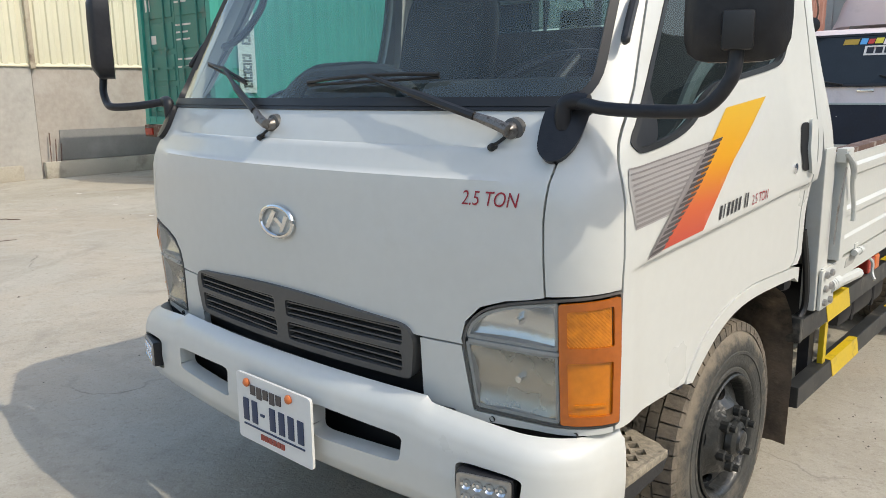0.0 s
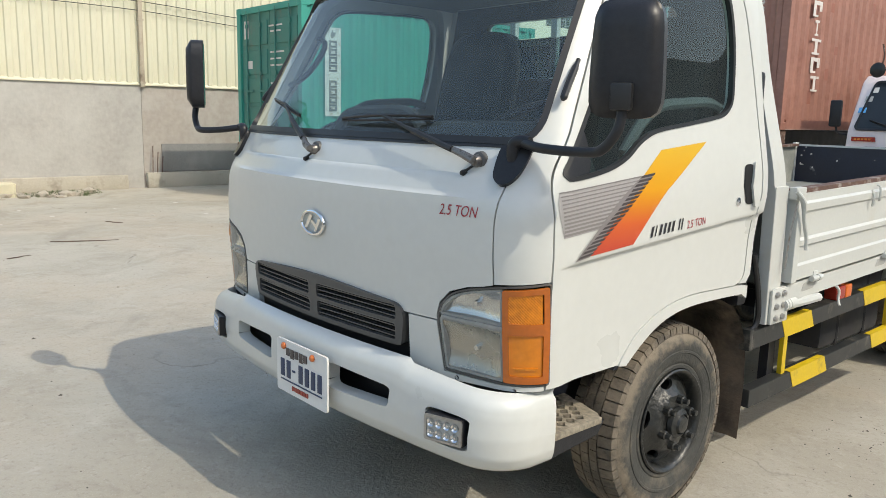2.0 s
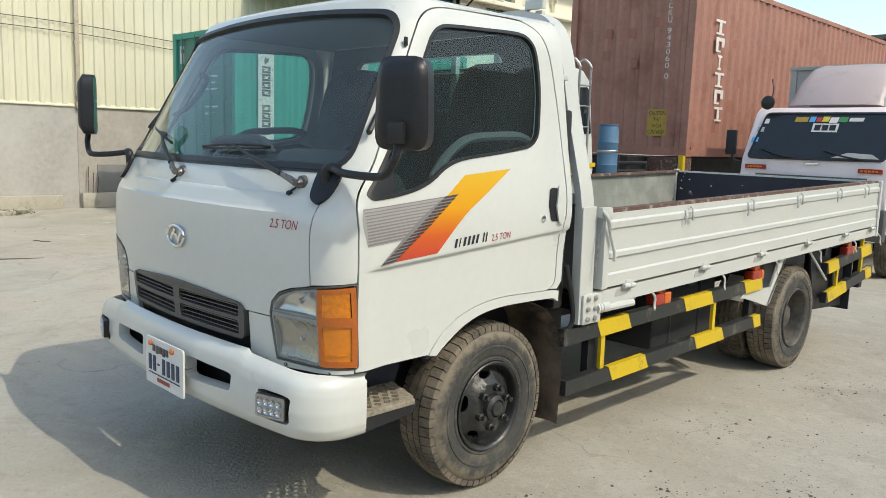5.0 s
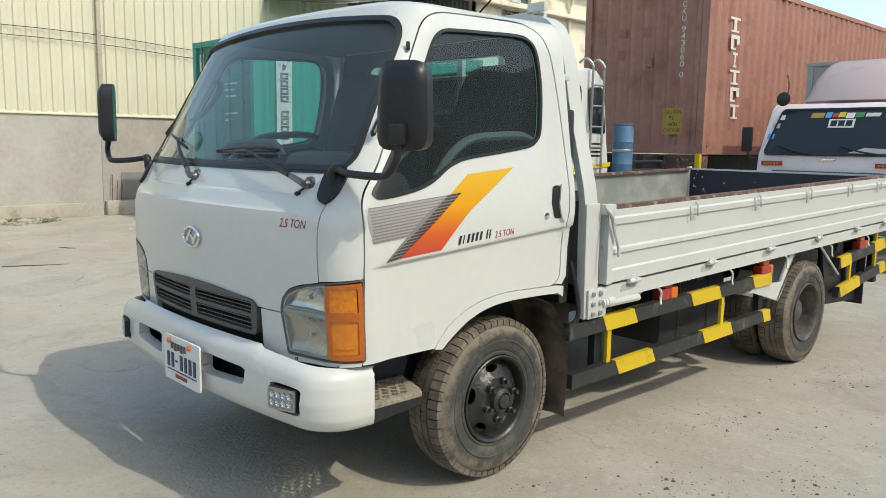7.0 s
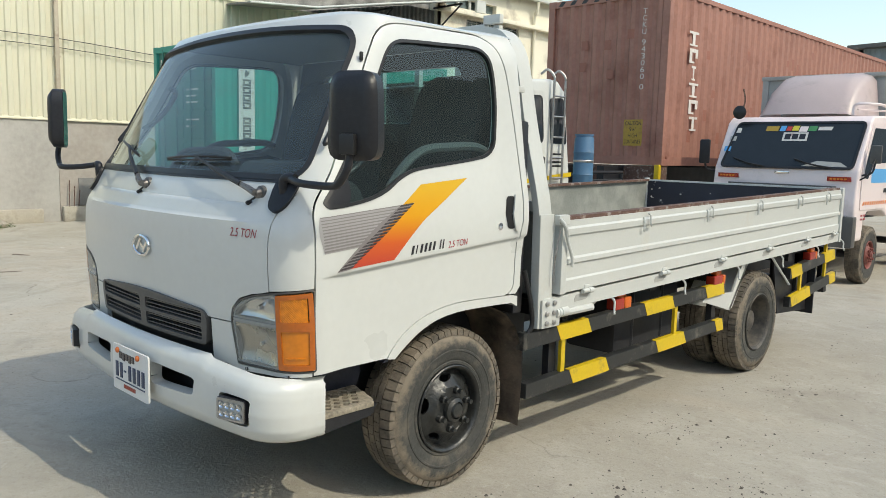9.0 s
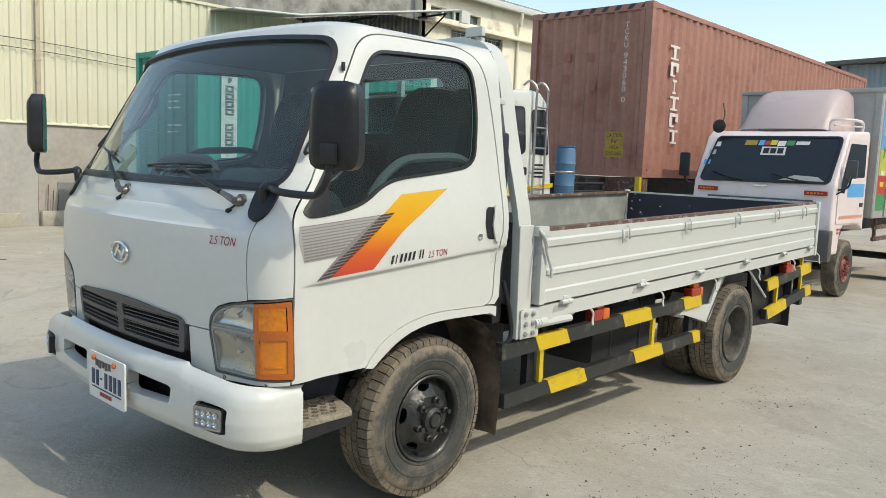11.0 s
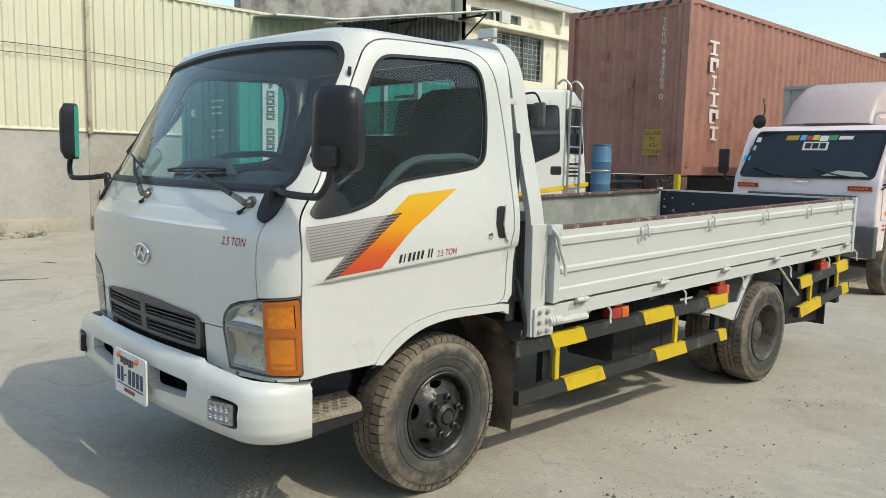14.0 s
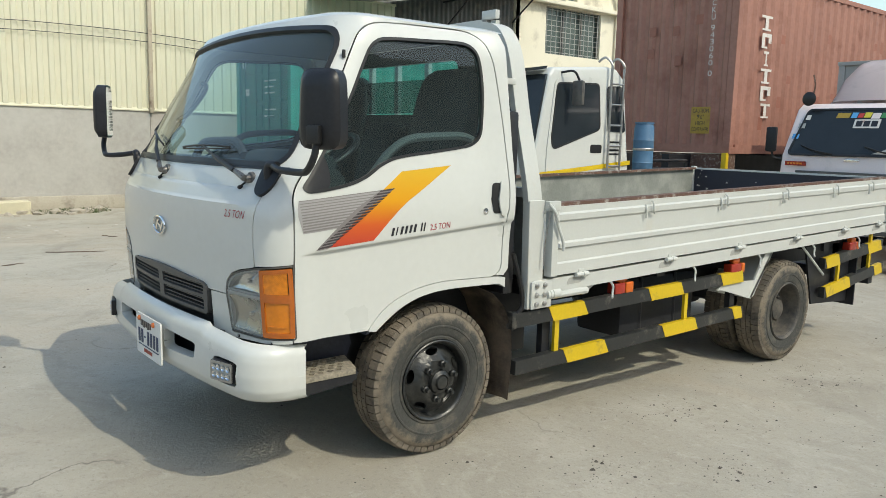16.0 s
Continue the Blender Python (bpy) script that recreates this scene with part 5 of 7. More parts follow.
part("upper_gap", merge(patch([(-1.0, 0.62), (1.0, 0.62), (1.0, 0.79), (-1.0, 0.79)], [], cab, 0.06, lift=-0.035)), RUBBER, bpart)
for s in (1, -1):
    c = bumper(s * 0.752, bv(0.75, 0.592))
    fog = part("fog_lamp", box(-0.068, 0.068, -0.03, 0.035, -0.043, 0.043, 0.006), BLACK, bpart, "LED fog lamp with eight round lenses")
    M = Matrix.Translation(c + Vector((0, 0.018, 0))) @ Matrix.Rotation(s * 0.30, 4, 'Z')
    fog.data.transform(M)
    fr = part("bezel", patch(rounded(rect(-0.066, 0.066, -0.041, 0.041), 0.01), [rounded(rect(-0.057, 0.057, -0.033, 0.033), 0.008)], flat("y", -0.034), 0.05, flange=0.006), STEEL, fog)
    fr.data.transform(M)
    gl_ = part("lens", patch(rounded(rect(-0.058, 0.058, -0.034, 0.034), 0.008), [], flat("y", -0.031), 0.05), BOXGREY, fog)
    gl_.data.transform(M)
    for i in range(4):
        for j in range(2):
            le = part("led_lens", lathe([(0.0135, 0.0), (0.0125, -0.005), (0.010, -0.002), (0.004, 0.004), (0.0035, -0.002), (0, -0.003)], (-0.042 + i * 0.028, -0.031, -0.016 + j * 0.032), "y", 14), CHROME, fog)
            le.data.transform(M)

# number plate
plate = part("number_plate", prism(rounded(rect(-0.105, 0.235, 0.495, 0.695), 0.012), "y", 0.012, 0.020), PLATE, truck, "white number plate with blue and dark bars")
for k in range(7):
    if k != 2:
        x0 = -0.075 + k * 0.042
        part("bar", box(x0, x0 + 0.026, 0.009, 0.012, 0.555, 0.622, 0.002), PLATE_BLUE, plate)
part("bar", box(0.008, 0.026, 0.009, 0.012, 0.585, 0.592), PLATE_BLUE, plate)
part("rule", box(-0.075, 0.205, 0.009, 0.012, 0.541, 0.545), PLATE_BLUE, plate)
for k in range(6):
    part("bar", box(0.005 + k * 0.019, 0.019 + k * 0.019, 0.009, 0.012, 0.514, 0.530), PLATE_RED, plate)
for k in range(5):
    part("bar", box(-0.035 + k * 0.030, -0.013 + k * 0.030, 0.009, 0.012, 0.640 - 0.006 * (k % 2), 0.668), DECAL_DARK, plate)
for xx in (-0.050, 0.145):
    part("bolt_cap", lathe([(0.012, 0.012), (0.013, 0.006), (0.008, 0.001), (0, 0.0)], (xx, 0, 0.672), "y", 14), ORANGE_BOLT, plate)

# wipers: pivot, arm, blade
for xp, tip, b0, b1 in ((0.715, (0.27, 1.508), (0.02, 1.500), (0.48, 1.512)), (-0.085, (-0.44, 1.545), (-0.62, 1.572), (-0.30, 1.508))):
    def on(x, z, o):
        return tuple(cab(px(x, z), z) + Vector((0, -o, o * 0.3)))
    wip = part("wiper", lathe([(0.018, 0.02), (0.019, -0.012), (0.013, -0.024), (0.006, -0.025), (0, -0.022)], on(xp, 1.388, 0.0), "y", 18), PIVOT, truck, "black wiper on a worn chrome pivot")
    part("cap", lathe([(0.030, 0.012), (0.028, -0.002), (0.020, -0.006)], on(xp, 1.388, 0.0), "y", 18), GRILLE, wip)
    mid = (xp * 0.82 + tip[0] * 0.18, 1.388 * 0.82 + tip[1] * 0.18)
    part("arm_head", tube([on(xp + 0.01, 1.382, 0.03), on(xp - 0.03, 1.396, 0.032), on(mid[0], mid[1], 0.030)], [0.014, 0.013, 0.010], 8), PIVOT, wip)
    part("arm", tube(curve_pts([on(mid[0], mid[1], 0.034), on((mid[0] + tip[0]) / 2, (mid[1] + tip[1]) / 2, 0.036), on(tip[0], tip[1], 0.028)], 4), [0.0105] * 5 + [0.0065] * 4, 8), RUBBER, wip)
    part("blade_bridge", tube(curve_pts([on(b0[0], b0[1], 0.012), on((b0[0] + tip[0]) / 2, (b0[1] + tip[1]) / 2, 0.026), on(tip[0], tip[1], 0.030), on((b1[0] + tip[0]) / 2, (b1[1] + tip[1]) / 2, 0.026), on(b1[0], b1[1], 0.012)], 4), 0.0050, 6), RUBBER, wip)
    part("blade", tube(curve_pts([on(b0[0] + (b1[0] - b0[0]) * t, b0[1] + (b1[1] - b0[1]) * t - 0.006, 0.007) for t in np.linspace(0, 1, 6)], 3), 0.0042, 6), RUBBER, wip)
    part("hose", tube(curve_pts([on(xp - 0.006, 1.375, 0.006), on(xp - 0.02, 1.358, 0.012), on(xp - 0.035, 1.352, 0.010)], 3), 0.004, 6), RUBBER, wip)
    part("washer_nozzle", lathe([(0.009, 0.0), (0.010, -0.012), (0.006, -0.020), (0, -0.022)], on(xp - 0.035, 1.352, -0.002), "y", 12), RUBBER, wip)

# mirrors
for s in (1, -1):
    def sx(x, y, z):
        return (s * x, y, z)
    shield = smooth([(0.787, 1.428), (0.786, 1.38), (0.795, 1.342), (0.822, 1.321), (0.848, 1.325), (0.868, 1.352), (0.876, 1.39), (0.876, 1.428), (0.860, 1.434), (0.80, 1.434)], 3, True)
    mir = part("mirror", patch(both(shield, s), [], cab, 0.02, lift=0.016, flange=0.024), BLACK, truck, "large black truck mirror on a tube arm")
    yo = 0.27 if s > 0 else 0.165
    xo = 1.15 if s > 0 else 1.09
    foot = cab(0.832, 1.41)
    part("knuckle", tube(curve_pts([sx(foot.x, foot.y - 0.012, 1.392), sx(foot.x, foot.y - 0.014, 1.428), sx(foot.x + 0.006, foot.y - 0.012, 1.446), sx(foot.x + 0.028, foot.y - 0.008, 1.452), sx(foot.x + 0.055, foot.y - 0.004, 1.448)], 5), 0.0185, 14), BLACK, mir)
    part("arm", tube(curve_pts([sx(foot.x + 0.03, foot.y - 0.008, 1.450), sx(0.95, 0.245 * 0.6 + yo * 0.4, 1.436), sx(xo - 0.05, yo, 1.432), sx(xo + 0.0, yo, 1.445), sx(xo + 0.035, yo + 0.005, 1.49), sx(xo + 0.04, yo + 0.012, 1.53), sx(xo + 0.04, yo + 0.014, 1.575)], 5), 0.0140, 12), BLACK, mir)
    cxm, cym, czm = (1.175, 0.315, 1.672) if s > 0 else (1.075, 0.155, 1.682)
    hb = bmesh.new()
    bmesh.ops.create_cube(hb, size=1)
    bmesh.ops.subdivide_edges(hb, edges=hb.edges[:], cuts=7, use_grid_fill=True)
    for v in hb.verts:
        q = Vector(v.co) * 2
        k = (abs(q.x) ** 5 + abs(q.z) ** 6) ** (1 / 5.5)
        m = max(abs(q.x), abs(q.z))
        f = (m / k) if k > 1e-6 else 1
        deep = math.sqrt(max(0.0, 1 - min(1, m) ** 6)) if q.y < 0 else 1
        yy = q.y * (0.35 + 0.65 * deep) if q.y < 0 else q.y
        v.co = Vector((q.x * f * 0.092 * (1 - 0.05 * q.z), yy * 0.038, q.z * f * 0.150))
    M = Matrix.Translation((s * cxm, cym, czm)) @ Matrix.Rotation(s * 0.42 if s > 0 else -0.46, 4, 'Z')
    h = part("housing", hb, BLACK, mir, smooth=60)
    h.data.transform(M)
    gm = part("mirror_glass", patch(rounded(rect(-0.082, 0.082, -0.138, 0.138), 0.03), [], lambda a, b: Vector((-a, 0.0395, b)), 0.06), MIRROR, mir, "mirror glass")
    gm.data.transform(M)
    cl = s > 0 and part("clamp", box(-0.028, 0.028, -0.062, -0.032, -0.13, -0.06, 0.008), RUBBER, mir)
    if cl:
        cl.data.transform(M)
    part("pillar_strip", tube(curve_pts([sx(0.897, 0.398, 1.572), sx(0.891, 0.418, 1.60), sx(0.882, 0.452, 1.645), sx(0.873, 0.490, 1.695)], 4), [0.005] + [0.011] * 10 + [0.007] * 2, 8), RUBBER, truck, "black rubber strip on the windscreen pillar")
    part("pillar_clip", box(s * 0.846 - 0.005, s * 0.846 + 0.005, 0.605, 0.620, 1.905, 1.940, 0.004), RUBBER, truck)

# cab inside
part("cab_floor", box(-0.90, 0.90, 0.30, REAR - 0.05, 0.86, 0.90), INTERIOR, truck, smooth=0)
part("dashboard", prism(rounded([(0.36, 1.33), (0.37, 1.43), (0.46, 1.455), (0.60, 1.43), (0.66, 1.33), (0.60, 1.10), (0.55, 0.92), (0.36, 0.92)], 0.04), "x", -0.84, 0.84), INTERIOR, truck, "dark dashboard")
part("instrument_hood", prism(rounded([(0.42, 1.44), (0.46, 1.50), (0.60, 1.51), (0.68, 1.45), (0.62, 1.38)], 0.03), "x", 0.24, 0.70, 0.015), INTERIOR, truck)
part("dash_pod", tube(curve_pts([(-0.30, 0.40, 1.44), (-0.24, 0.43, 1.52), (-0.08, 0.46, 1.535), (0.10, 0.46, 1.53), (0.2, 0.45, 1.47)], 5), 0.022, 8), INTERIOR, truck)
sw = part("steering_wheel", tube([tuple(Vector((0.48, 0.70, 1.47)) + Matrix.Rotation(radians(32), 3, 'X') @ Vector((0.205 * math.cos(t), 0.205 * math.sin(t), 0))) for t in np.linspace(0, math.tau, 33)[:-1]], 0.016, 10, True), BLACK, truck, "black steering wheel")
part("hub", lathe([(0.0, 0.02), (0.07, 0.015), (0.08, -0.03), (0.0, -0.04)], (0.48, 0.70, 1.46), "z", 20), BLACK, sw)
for k in range(3):
    t = math.pi / 2 + k * math.tau / 3
    part("spoke", tube([(0.48, 0.70, 1.46), tuple(Vector((0.48, 0.70, 1.47)) + Matrix.Rotation(radians(32), 3, 'X') @ Vector((0.2 * math.cos(t), 0.2 * math.sin(t), 0)))], 0.014, 8), BLACK, sw)
part("column", tube([(0.48, 0.70, 1.46), (0.48, 0.52, 1.15)], 0.04, 10), BLACK, sw)
def cushion(prof, y_of, dep):
    """A padded slab; prof gives half-width by height, y_of its front face."""
    bm = bmesh.new()
    rows = []
    for z, hw in prof:
        sec = [(-1, 0.35), (-0.93, 0.0), (-0.6, -0.06), (0, -0.03), (0.6, -0.06), (0.93, 0.0), (1, 0.35), (0.9, 1), (-0.9, 1)]
        rows.append([bm.verts.new((u * hw, y_of(z) + v * dep, z)) for u, v in sec])
    for A, B in zip(rows, rows[1:]):
        for k in range(9):
            bm.faces.new((A[k], A[(k + 1) % 9], B[(k + 1) % 9], B[k]))
    bm.faces.new(rows[0][::-1])
    bm.faces.new(rows[-1])
    return bm


for xc, w, zt in ((0.54, 0.25, 1.93), (0.0, 0.16, 1.66), (-0.54, 0.25, 1.94)):
    seat = part("seat", prism(rounded([(0.82, 1.06), (0.84, 1.18), (1.28, 1.16), (1.30, 1.02), (0.9, 1.0)], 0.04), "x", xc - w, xc + w, 0.025), SEATCLOTH, truck, "dark cloth cab seat")
    back = part("backrest", cushion([(1.10, w * 0.8), (1.14, w * 0.97), (1.40, w), (zt - 0.24, w * 0.98), (zt - 0.13, w * 0.93), (zt - 0.06, w * 0.84), (zt - 0.02, w * 0.68), (zt, w * 0.42)], lambda z: 1.25 + 0.22 * (z - 1.1), 0.12), SEATCLOTH, seat, smooth=60)
    back.data.transform(Matrix.Translation((xc, 0, 0)))
    part("seat_base", box(xc - w + 0.03, xc + w - 0.03, 0.86, 1.25, 0.90, 1.02), INTERIOR, seat)
hl = roof_mesh()
for v in hl.verts:
    v.co = Vector((v.co.x * 0.955, 1.08 + (v.co.y - 1.08) * 0.955, v.co.z - 0.035))
part("headliner", hl, LINER, truck)
part("grab_handle", tube(curve_pts([(-0.85, 0.67, 1.865), (-0.80, 0.675, 1.845), (-0.765, 0.635, 1.79), (-0.77, 0.575, 1.71), (-0.81, 0.540, 1.665), (-0.87, 0.525, 1.645)], 5), 0.013, 8), BLACK, truck)
part("cab_underside", merge(box(-0.66, 0.66, 0.36, 0.68, 0.55, 0.70), box(-0.62, 0.62, 0.3, 1.55, 0.42, 0.86)), CHASSIS, truck, smooth=0)


# ---- wheels ----
def wheel(name, xo, yc, s, dished, parent, rim_mat=RIM, R=0.385, tyre_mat=TYRE, tread_mat=TREAD, wid=0.205, drop=0.0):
    """A road wheel; xo is the outer face of its tyre, s the side it faces."""
    w = part(name, lathe([(0.200, -wid + 0.02), (0.26, -wid), (R - 0.040, -wid), (R - 0.014, -wid + 0.03), (R - 0.014, -0.032), (R - 0.022, -0.023), (R - 0.034, -0.013), (R - 0.047, -0.002), (R - 0.063, 0.005), (R - 0.082, 0.007), (R - 0.098, 0.004), (R - 0.100, 0.007), (R - 0.108, 0.007), (R - 0.110, 0.004), (0.240, 0.0), (0.226, -0.003), (0.222, -0.007), (0.217, -0.003), (0.205, -0.004), (0.200, -0.012)], (0, 0, 0), "x", 72), tyre_mat, parent, "dusty black truck tyre")
    tr = bmesh.new()
    n = 54
    for i in range(n):
        t = i * math.tau / n
        for x0, x1, off in ((-0.010, -0.062, 0), (-0.068, -0.100, 0.5), (-0.106, -0.138, 0), (-0.144, -wid + 0.012, 0.5)):
            a = t + off * math.tau / n
            da = (0.435 if x0 > -0.02 or x1 < -0.15 else 0.47) * math.tau / n
            q = []
            for rr in (R - 0.016, R):
                for aa in (a - da, a + da):
                    for xx in (x0, x1):
                        edge = xx == -0.010 or abs(xx) > wid - 0.03
                        r2 = rr - (0.010 if edge else 0)
                        x2 = xx
                        if xx == -0.010 and rr < R:
                            r2, x2 = R - 0.036, -0.006
                        q.append(tr.verts.new((x2, r2 * math.cos(aa), r2 * math.sin(aa))))
            for f in ((4, 5, 7, 6), (0, 4, 6, 2), (1, 3, 7, 5), (0, 1, 5, 4), (2, 6, 7, 3)):
                tr.faces.new([q[j] for j in f])
    t_ = part("tread", tr, tread_mat, w, "dusty tread blocks", smooth=0)
    if dished:
        rim = part("rim", lathe([(0.219, 0.004), (0.213, 0.007), (0.202, -0.004), (0.198, -0.04), (0.190, -0.11), (0.184, -0.125), (0.12, -0.128), (0.085, -0.10), (0.075, -0.06), (0.05, -0.052), (0, -0.05)], (0, 0, 0), "x", 48), RIM_DUSTY, w, "deep dished dusty rim")
        for i in range(6):
            t = i * math.tau / 6
            part("wheel_nut", lathe([(0.014, -0.125), (0.014, -0.095), (0.008, -0.085), (0, -0.085)], (0, 0.10 * math.cos(t), 0.10 * math.sin(t)), "x", 8), RIM_DUSTY, w)
    else:
        prof = table([(0.0, 0.012), (0.07, 0.012), (0.104, 0.010), (0.113, 0.002), (0.119, -0.014), (0.140, -0.024), (0.156, -0.032), (0.166, -0.045), (0.176, -0.045)])
        ov = []
        for i in range(5):
            t = i * math.tau / 5 + 0.40
            c, sn = math.cos(t), math.sin(t)
            ov.append([(0.143 * c - sn * 0.037 * math.cos(q) + c * 0.0175 * math.sin(q), 0.143 * sn + c * 0.037 * math.cos(q) + sn * 0.0175 * math.sin(q)) for q in np.linspace(0, math.tau, 17)[:-1]])
        circ = [(0.176 * math.cos(q), 0.176 * math.sin(q)) for q in np.linspace(0, math.tau, 49)[:-1]]
        rim = part("rim", merge(patch(circ, ov, lambda a, b: Vector((prof(math.hypot(a, b)), a, b)), 0.018, flange=0.014, he=0.016), lathe([(0.176, -0.045), (0.180, -0.020), (0.184, -0.006), (0.190, 0.002), (0.197, 0.006), (0.202, 0.002), (0.200, -0.012)], (0, 0, 0), "x", 48)), rim_mat, w, "greasy black steel rim")
        part("rim_back", lathe([(0.20, -0.07), (0.0, -0.075)], (0, 0, 0), "x", 32), RUBBER, w)
        part("hub_cap", lathe([(0.060, 0.016), (0.056, 0.034), (0.040, 0.044), (0.036, 0.036), (0.030, 0.050), (0.012, 0.054), (0, 0.052)], (0, 0, 0), "x", 24), rim_mat, w)
        for i in range(6):
            t = i * math.tau / 6 + 0.3
            part("wheel_nut", lathe([(0.018, 0.004), (0.018, 0.030), (0.012, 0.034), (0.011, 0.052), (0, 0.053)], (0, 0.088 * math.cos(t), 0.088 * math.sin(t)), "x", 8), rim_mat, w)
    M = Matrix.Translation((xo, yc, R + drop)) @ Matrix.Diagonal((s, 1, 1, 1))
    for o in (w, *w.children):
        o.data.transform(M)
        if s < 0:
            o.data.flip_normals()
    return w


FA, RA = 1.122, 4.475
for s in (1, -1):
    wheel("front_wheel", s * 0.895, FA, s, False, truck, R=0.373, drop=gz(0, FA))
    wheel("rear_wheel", s * 0.925, RA, s, True, truck, drop=gz(0, RA))
    wheel("rear_wheel", s * 0.665, RA, s, True, truck, drop=gz(0, RA))
part("front_axle", tube([(-0.75, FA, 0.36), (0.75, FA, 0.36)], 0.05, 8), CHASSIS, truck)
part("rear_axle", merge(tube([(-0.75, RA, 0.385), (0.75, RA, 0.385)], 0.07, 8), lathe([(0.0, -0.18), (0.12, -0.15), (0.18, 0), (0.12, 0.15), (0, 0.18)], (0, RA, 0.40), "x", 20)), CHASSIS, truck)

# ---- chassis, bed ----
RISE = 0.022


def zb(y, z):
    return z + RISE * (y - 1.82)


B0, B1 = 1.80, 6.02
for s in (1, -1):
    part("chassis_rail", box(s * 0.33, s * 0.41, 0.6, 6.0, 0.56, 0.76, 0.006), CHASSIS, truck, smooth=0)
for yy in (1.9, 2.9, 3.7, 5.1, 5.9):
    part("cross_member", box(-0.9, 0.9, yy - 0.04, yy + 0.04, 0.755, 0.82), CHASSIS, truck, smooth=0)
part("bed_floor", prism([(B0, zb(B0, 0.84)), (B1, zb(B1, 0.84)), (B1, zb(B1, 0.90)), (B0, zb(B0, 0.90))], "x", -0.93, 0.93), BEDSTEEL, truck, smooth=0)


def slab(y0, z0, y1, z1, x0, x1, tilt=True, bevel=0.0):
    t = RISE if tilt else 0
    return prism([(y0, z0 + t * (y0 - 1.82)), (y1, z0 + t * (y1 - 1.82)), (y1, z1 + t * (y1 - 1.82)), (y0, z1 + t * (y0 - 1.82))], "x", x0, x1, bevel)


for s in (1, -1):
    X = s * 0.965
    face_p = [(0.0, 0.865), (0.012, 0.865), (0.012, 0.925), (0.004, 0.935), (0.004, 1.005), (0.016, 1.013), (0.016, 1.035), (0.004, 1.045), (0.004, 1.135), (0.004, 1.150), (0.016, 1.160), (0.018, 1.190), (0.006, 1.200), (0.006, 1.232), (-0.028, 1.232), (-0.028, 0.865)]
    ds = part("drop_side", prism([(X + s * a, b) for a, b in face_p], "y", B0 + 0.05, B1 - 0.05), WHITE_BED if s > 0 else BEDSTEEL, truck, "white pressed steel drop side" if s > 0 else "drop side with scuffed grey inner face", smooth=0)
    for v in ds.data.vertices:
        v.co.z += RISE * (v.co.y - 1.82)
    part("end_cap", slab(B0 + 0.005, 0.862, B0 + 0.052, 1.245, X - s * 0.03, X + s * 0.024, bevel=0.004), WHITE_BED, ds, smooth=0)
    part("end_cap", slab(B1 - 0.052, 0.862, B1 - 0.005, 1.245, X - s * 0.03, X + s * 0.024, bevel=0.004), WHITE_BED, ds, smooth=0)
    part("wood_rail", slab(B0 + 0.06, 1.228, B1 - 0.05, 1.250, X - s * 0.060, X - s * 0.005), WOODRAIL, ds, "worn rusty brown top rail", smooth=0)
    part("lower_rail", slab(B0 - 0.10, 0.775, B1, 0.850, X - s * 0.03, X + s * 0.006), WHITE_BED, truck, "white bed edge rail", smooth=0)
    for k, yy in enumerate((2.05, 2.87, 3.66, 4.45, 5.22, 5.85)):
        if k not in (0,):
            zz0 = zb(yy - 0.22, 1.192)
            part("rope_hook", tube(curve_pts([(X + s * 0.014, yy - 0.22, zz0 + 0.030), (X + s * 0.030, yy - 0.22, zz0 + 0.02), (X + s * 0.032, yy - 0.215, zz0 - 0.03), (X + s * 0.020, yy - 0.19, zz0 - 0.045)], 3), 0.006, 6), WHITE_BED, ds)
            part("rope_hook", tube(curve_pts([(X + s * 0.014, yy - 0.27, zz0 + 0.010), (X + s * 0.026, yy - 0.275, zz0 - 0.02), (X + s * 0.02, yy - 0.27, zz0 - 0.07)], 3), 0.006, 6), WHITE_BED, ds)
        hz = zb(yy, 0.853)
        part("hinge", merge(tube([(X + s * 0.022, yy - 0.045, hz), (X + s * 0.022, yy + 0.055, hz)], 0.0125, 10), tube([(X + s * 0.022, yy + 0.010, hz), (X + s * 0.022, yy + 0.042, hz)], 0.0155, 10), box(X, X + s * 0.016, yy - 0.015, yy + 0.03, hz - 0.012, hz + 0.03, 0.004)), WHITE_BED, ds)
        # Flat grey plate paints the shade of a slot; nothing is cut.
        part("hinge_slot", prism(rounded([(yy - 0.10, hz - 0.052), (yy + 0.015, hz - 0.048), (yy + 0.045, hz - 0.012), (yy - 0.085, hz - 0.016)], 0.012, 3), "x", X + s * 0.0062, X + s * 0.0075), BOXGREY, ds, "flat grey patch painted as the shaded slot under the hinge")
        hz = zb(yy + 0.3, 0.77)
        part("rope_hook", tube(curve_pts([(X - s * 0.01, yy + 0.28, hz + 0.01), (X + s * 0.012, yy + 0.29, hz - 0.02), (X + s * 0.014, yy + 0.285, hz - 0.06), (X + s * 0.03, yy + 0.265, hz - 0.085)], 3), 0.0065, 6), WHITE_BED, truck)
    # front post, latch and guard frame
    post = part("guard_post", merge(prism([(1.665, 0.70), (1.775, 0.70), (1.765, 1.27), (1.655, 1.27)], "x", X - s * 0.055, X - s * 0.004, 0.004)), WHITE_BED, truck, "white guard post behind the cab", smooth=0)
    pl = curve_pts([(s * 0.938, 1.70, 1.26), (s * 0.922, 1.697, 1.36), (s * 0.876, 1.695, 1.54), (s * 0.830, 1.69, 1.73), (s * 0.782, 1.685, 1.97), (s * 0.735, 1.68, 2.09), (s * 0.66, 1.675, 2.155), (s * 0.50, 1.67, 2.185)], 5)
    arch_bm = bmesh.new()
    prev = None
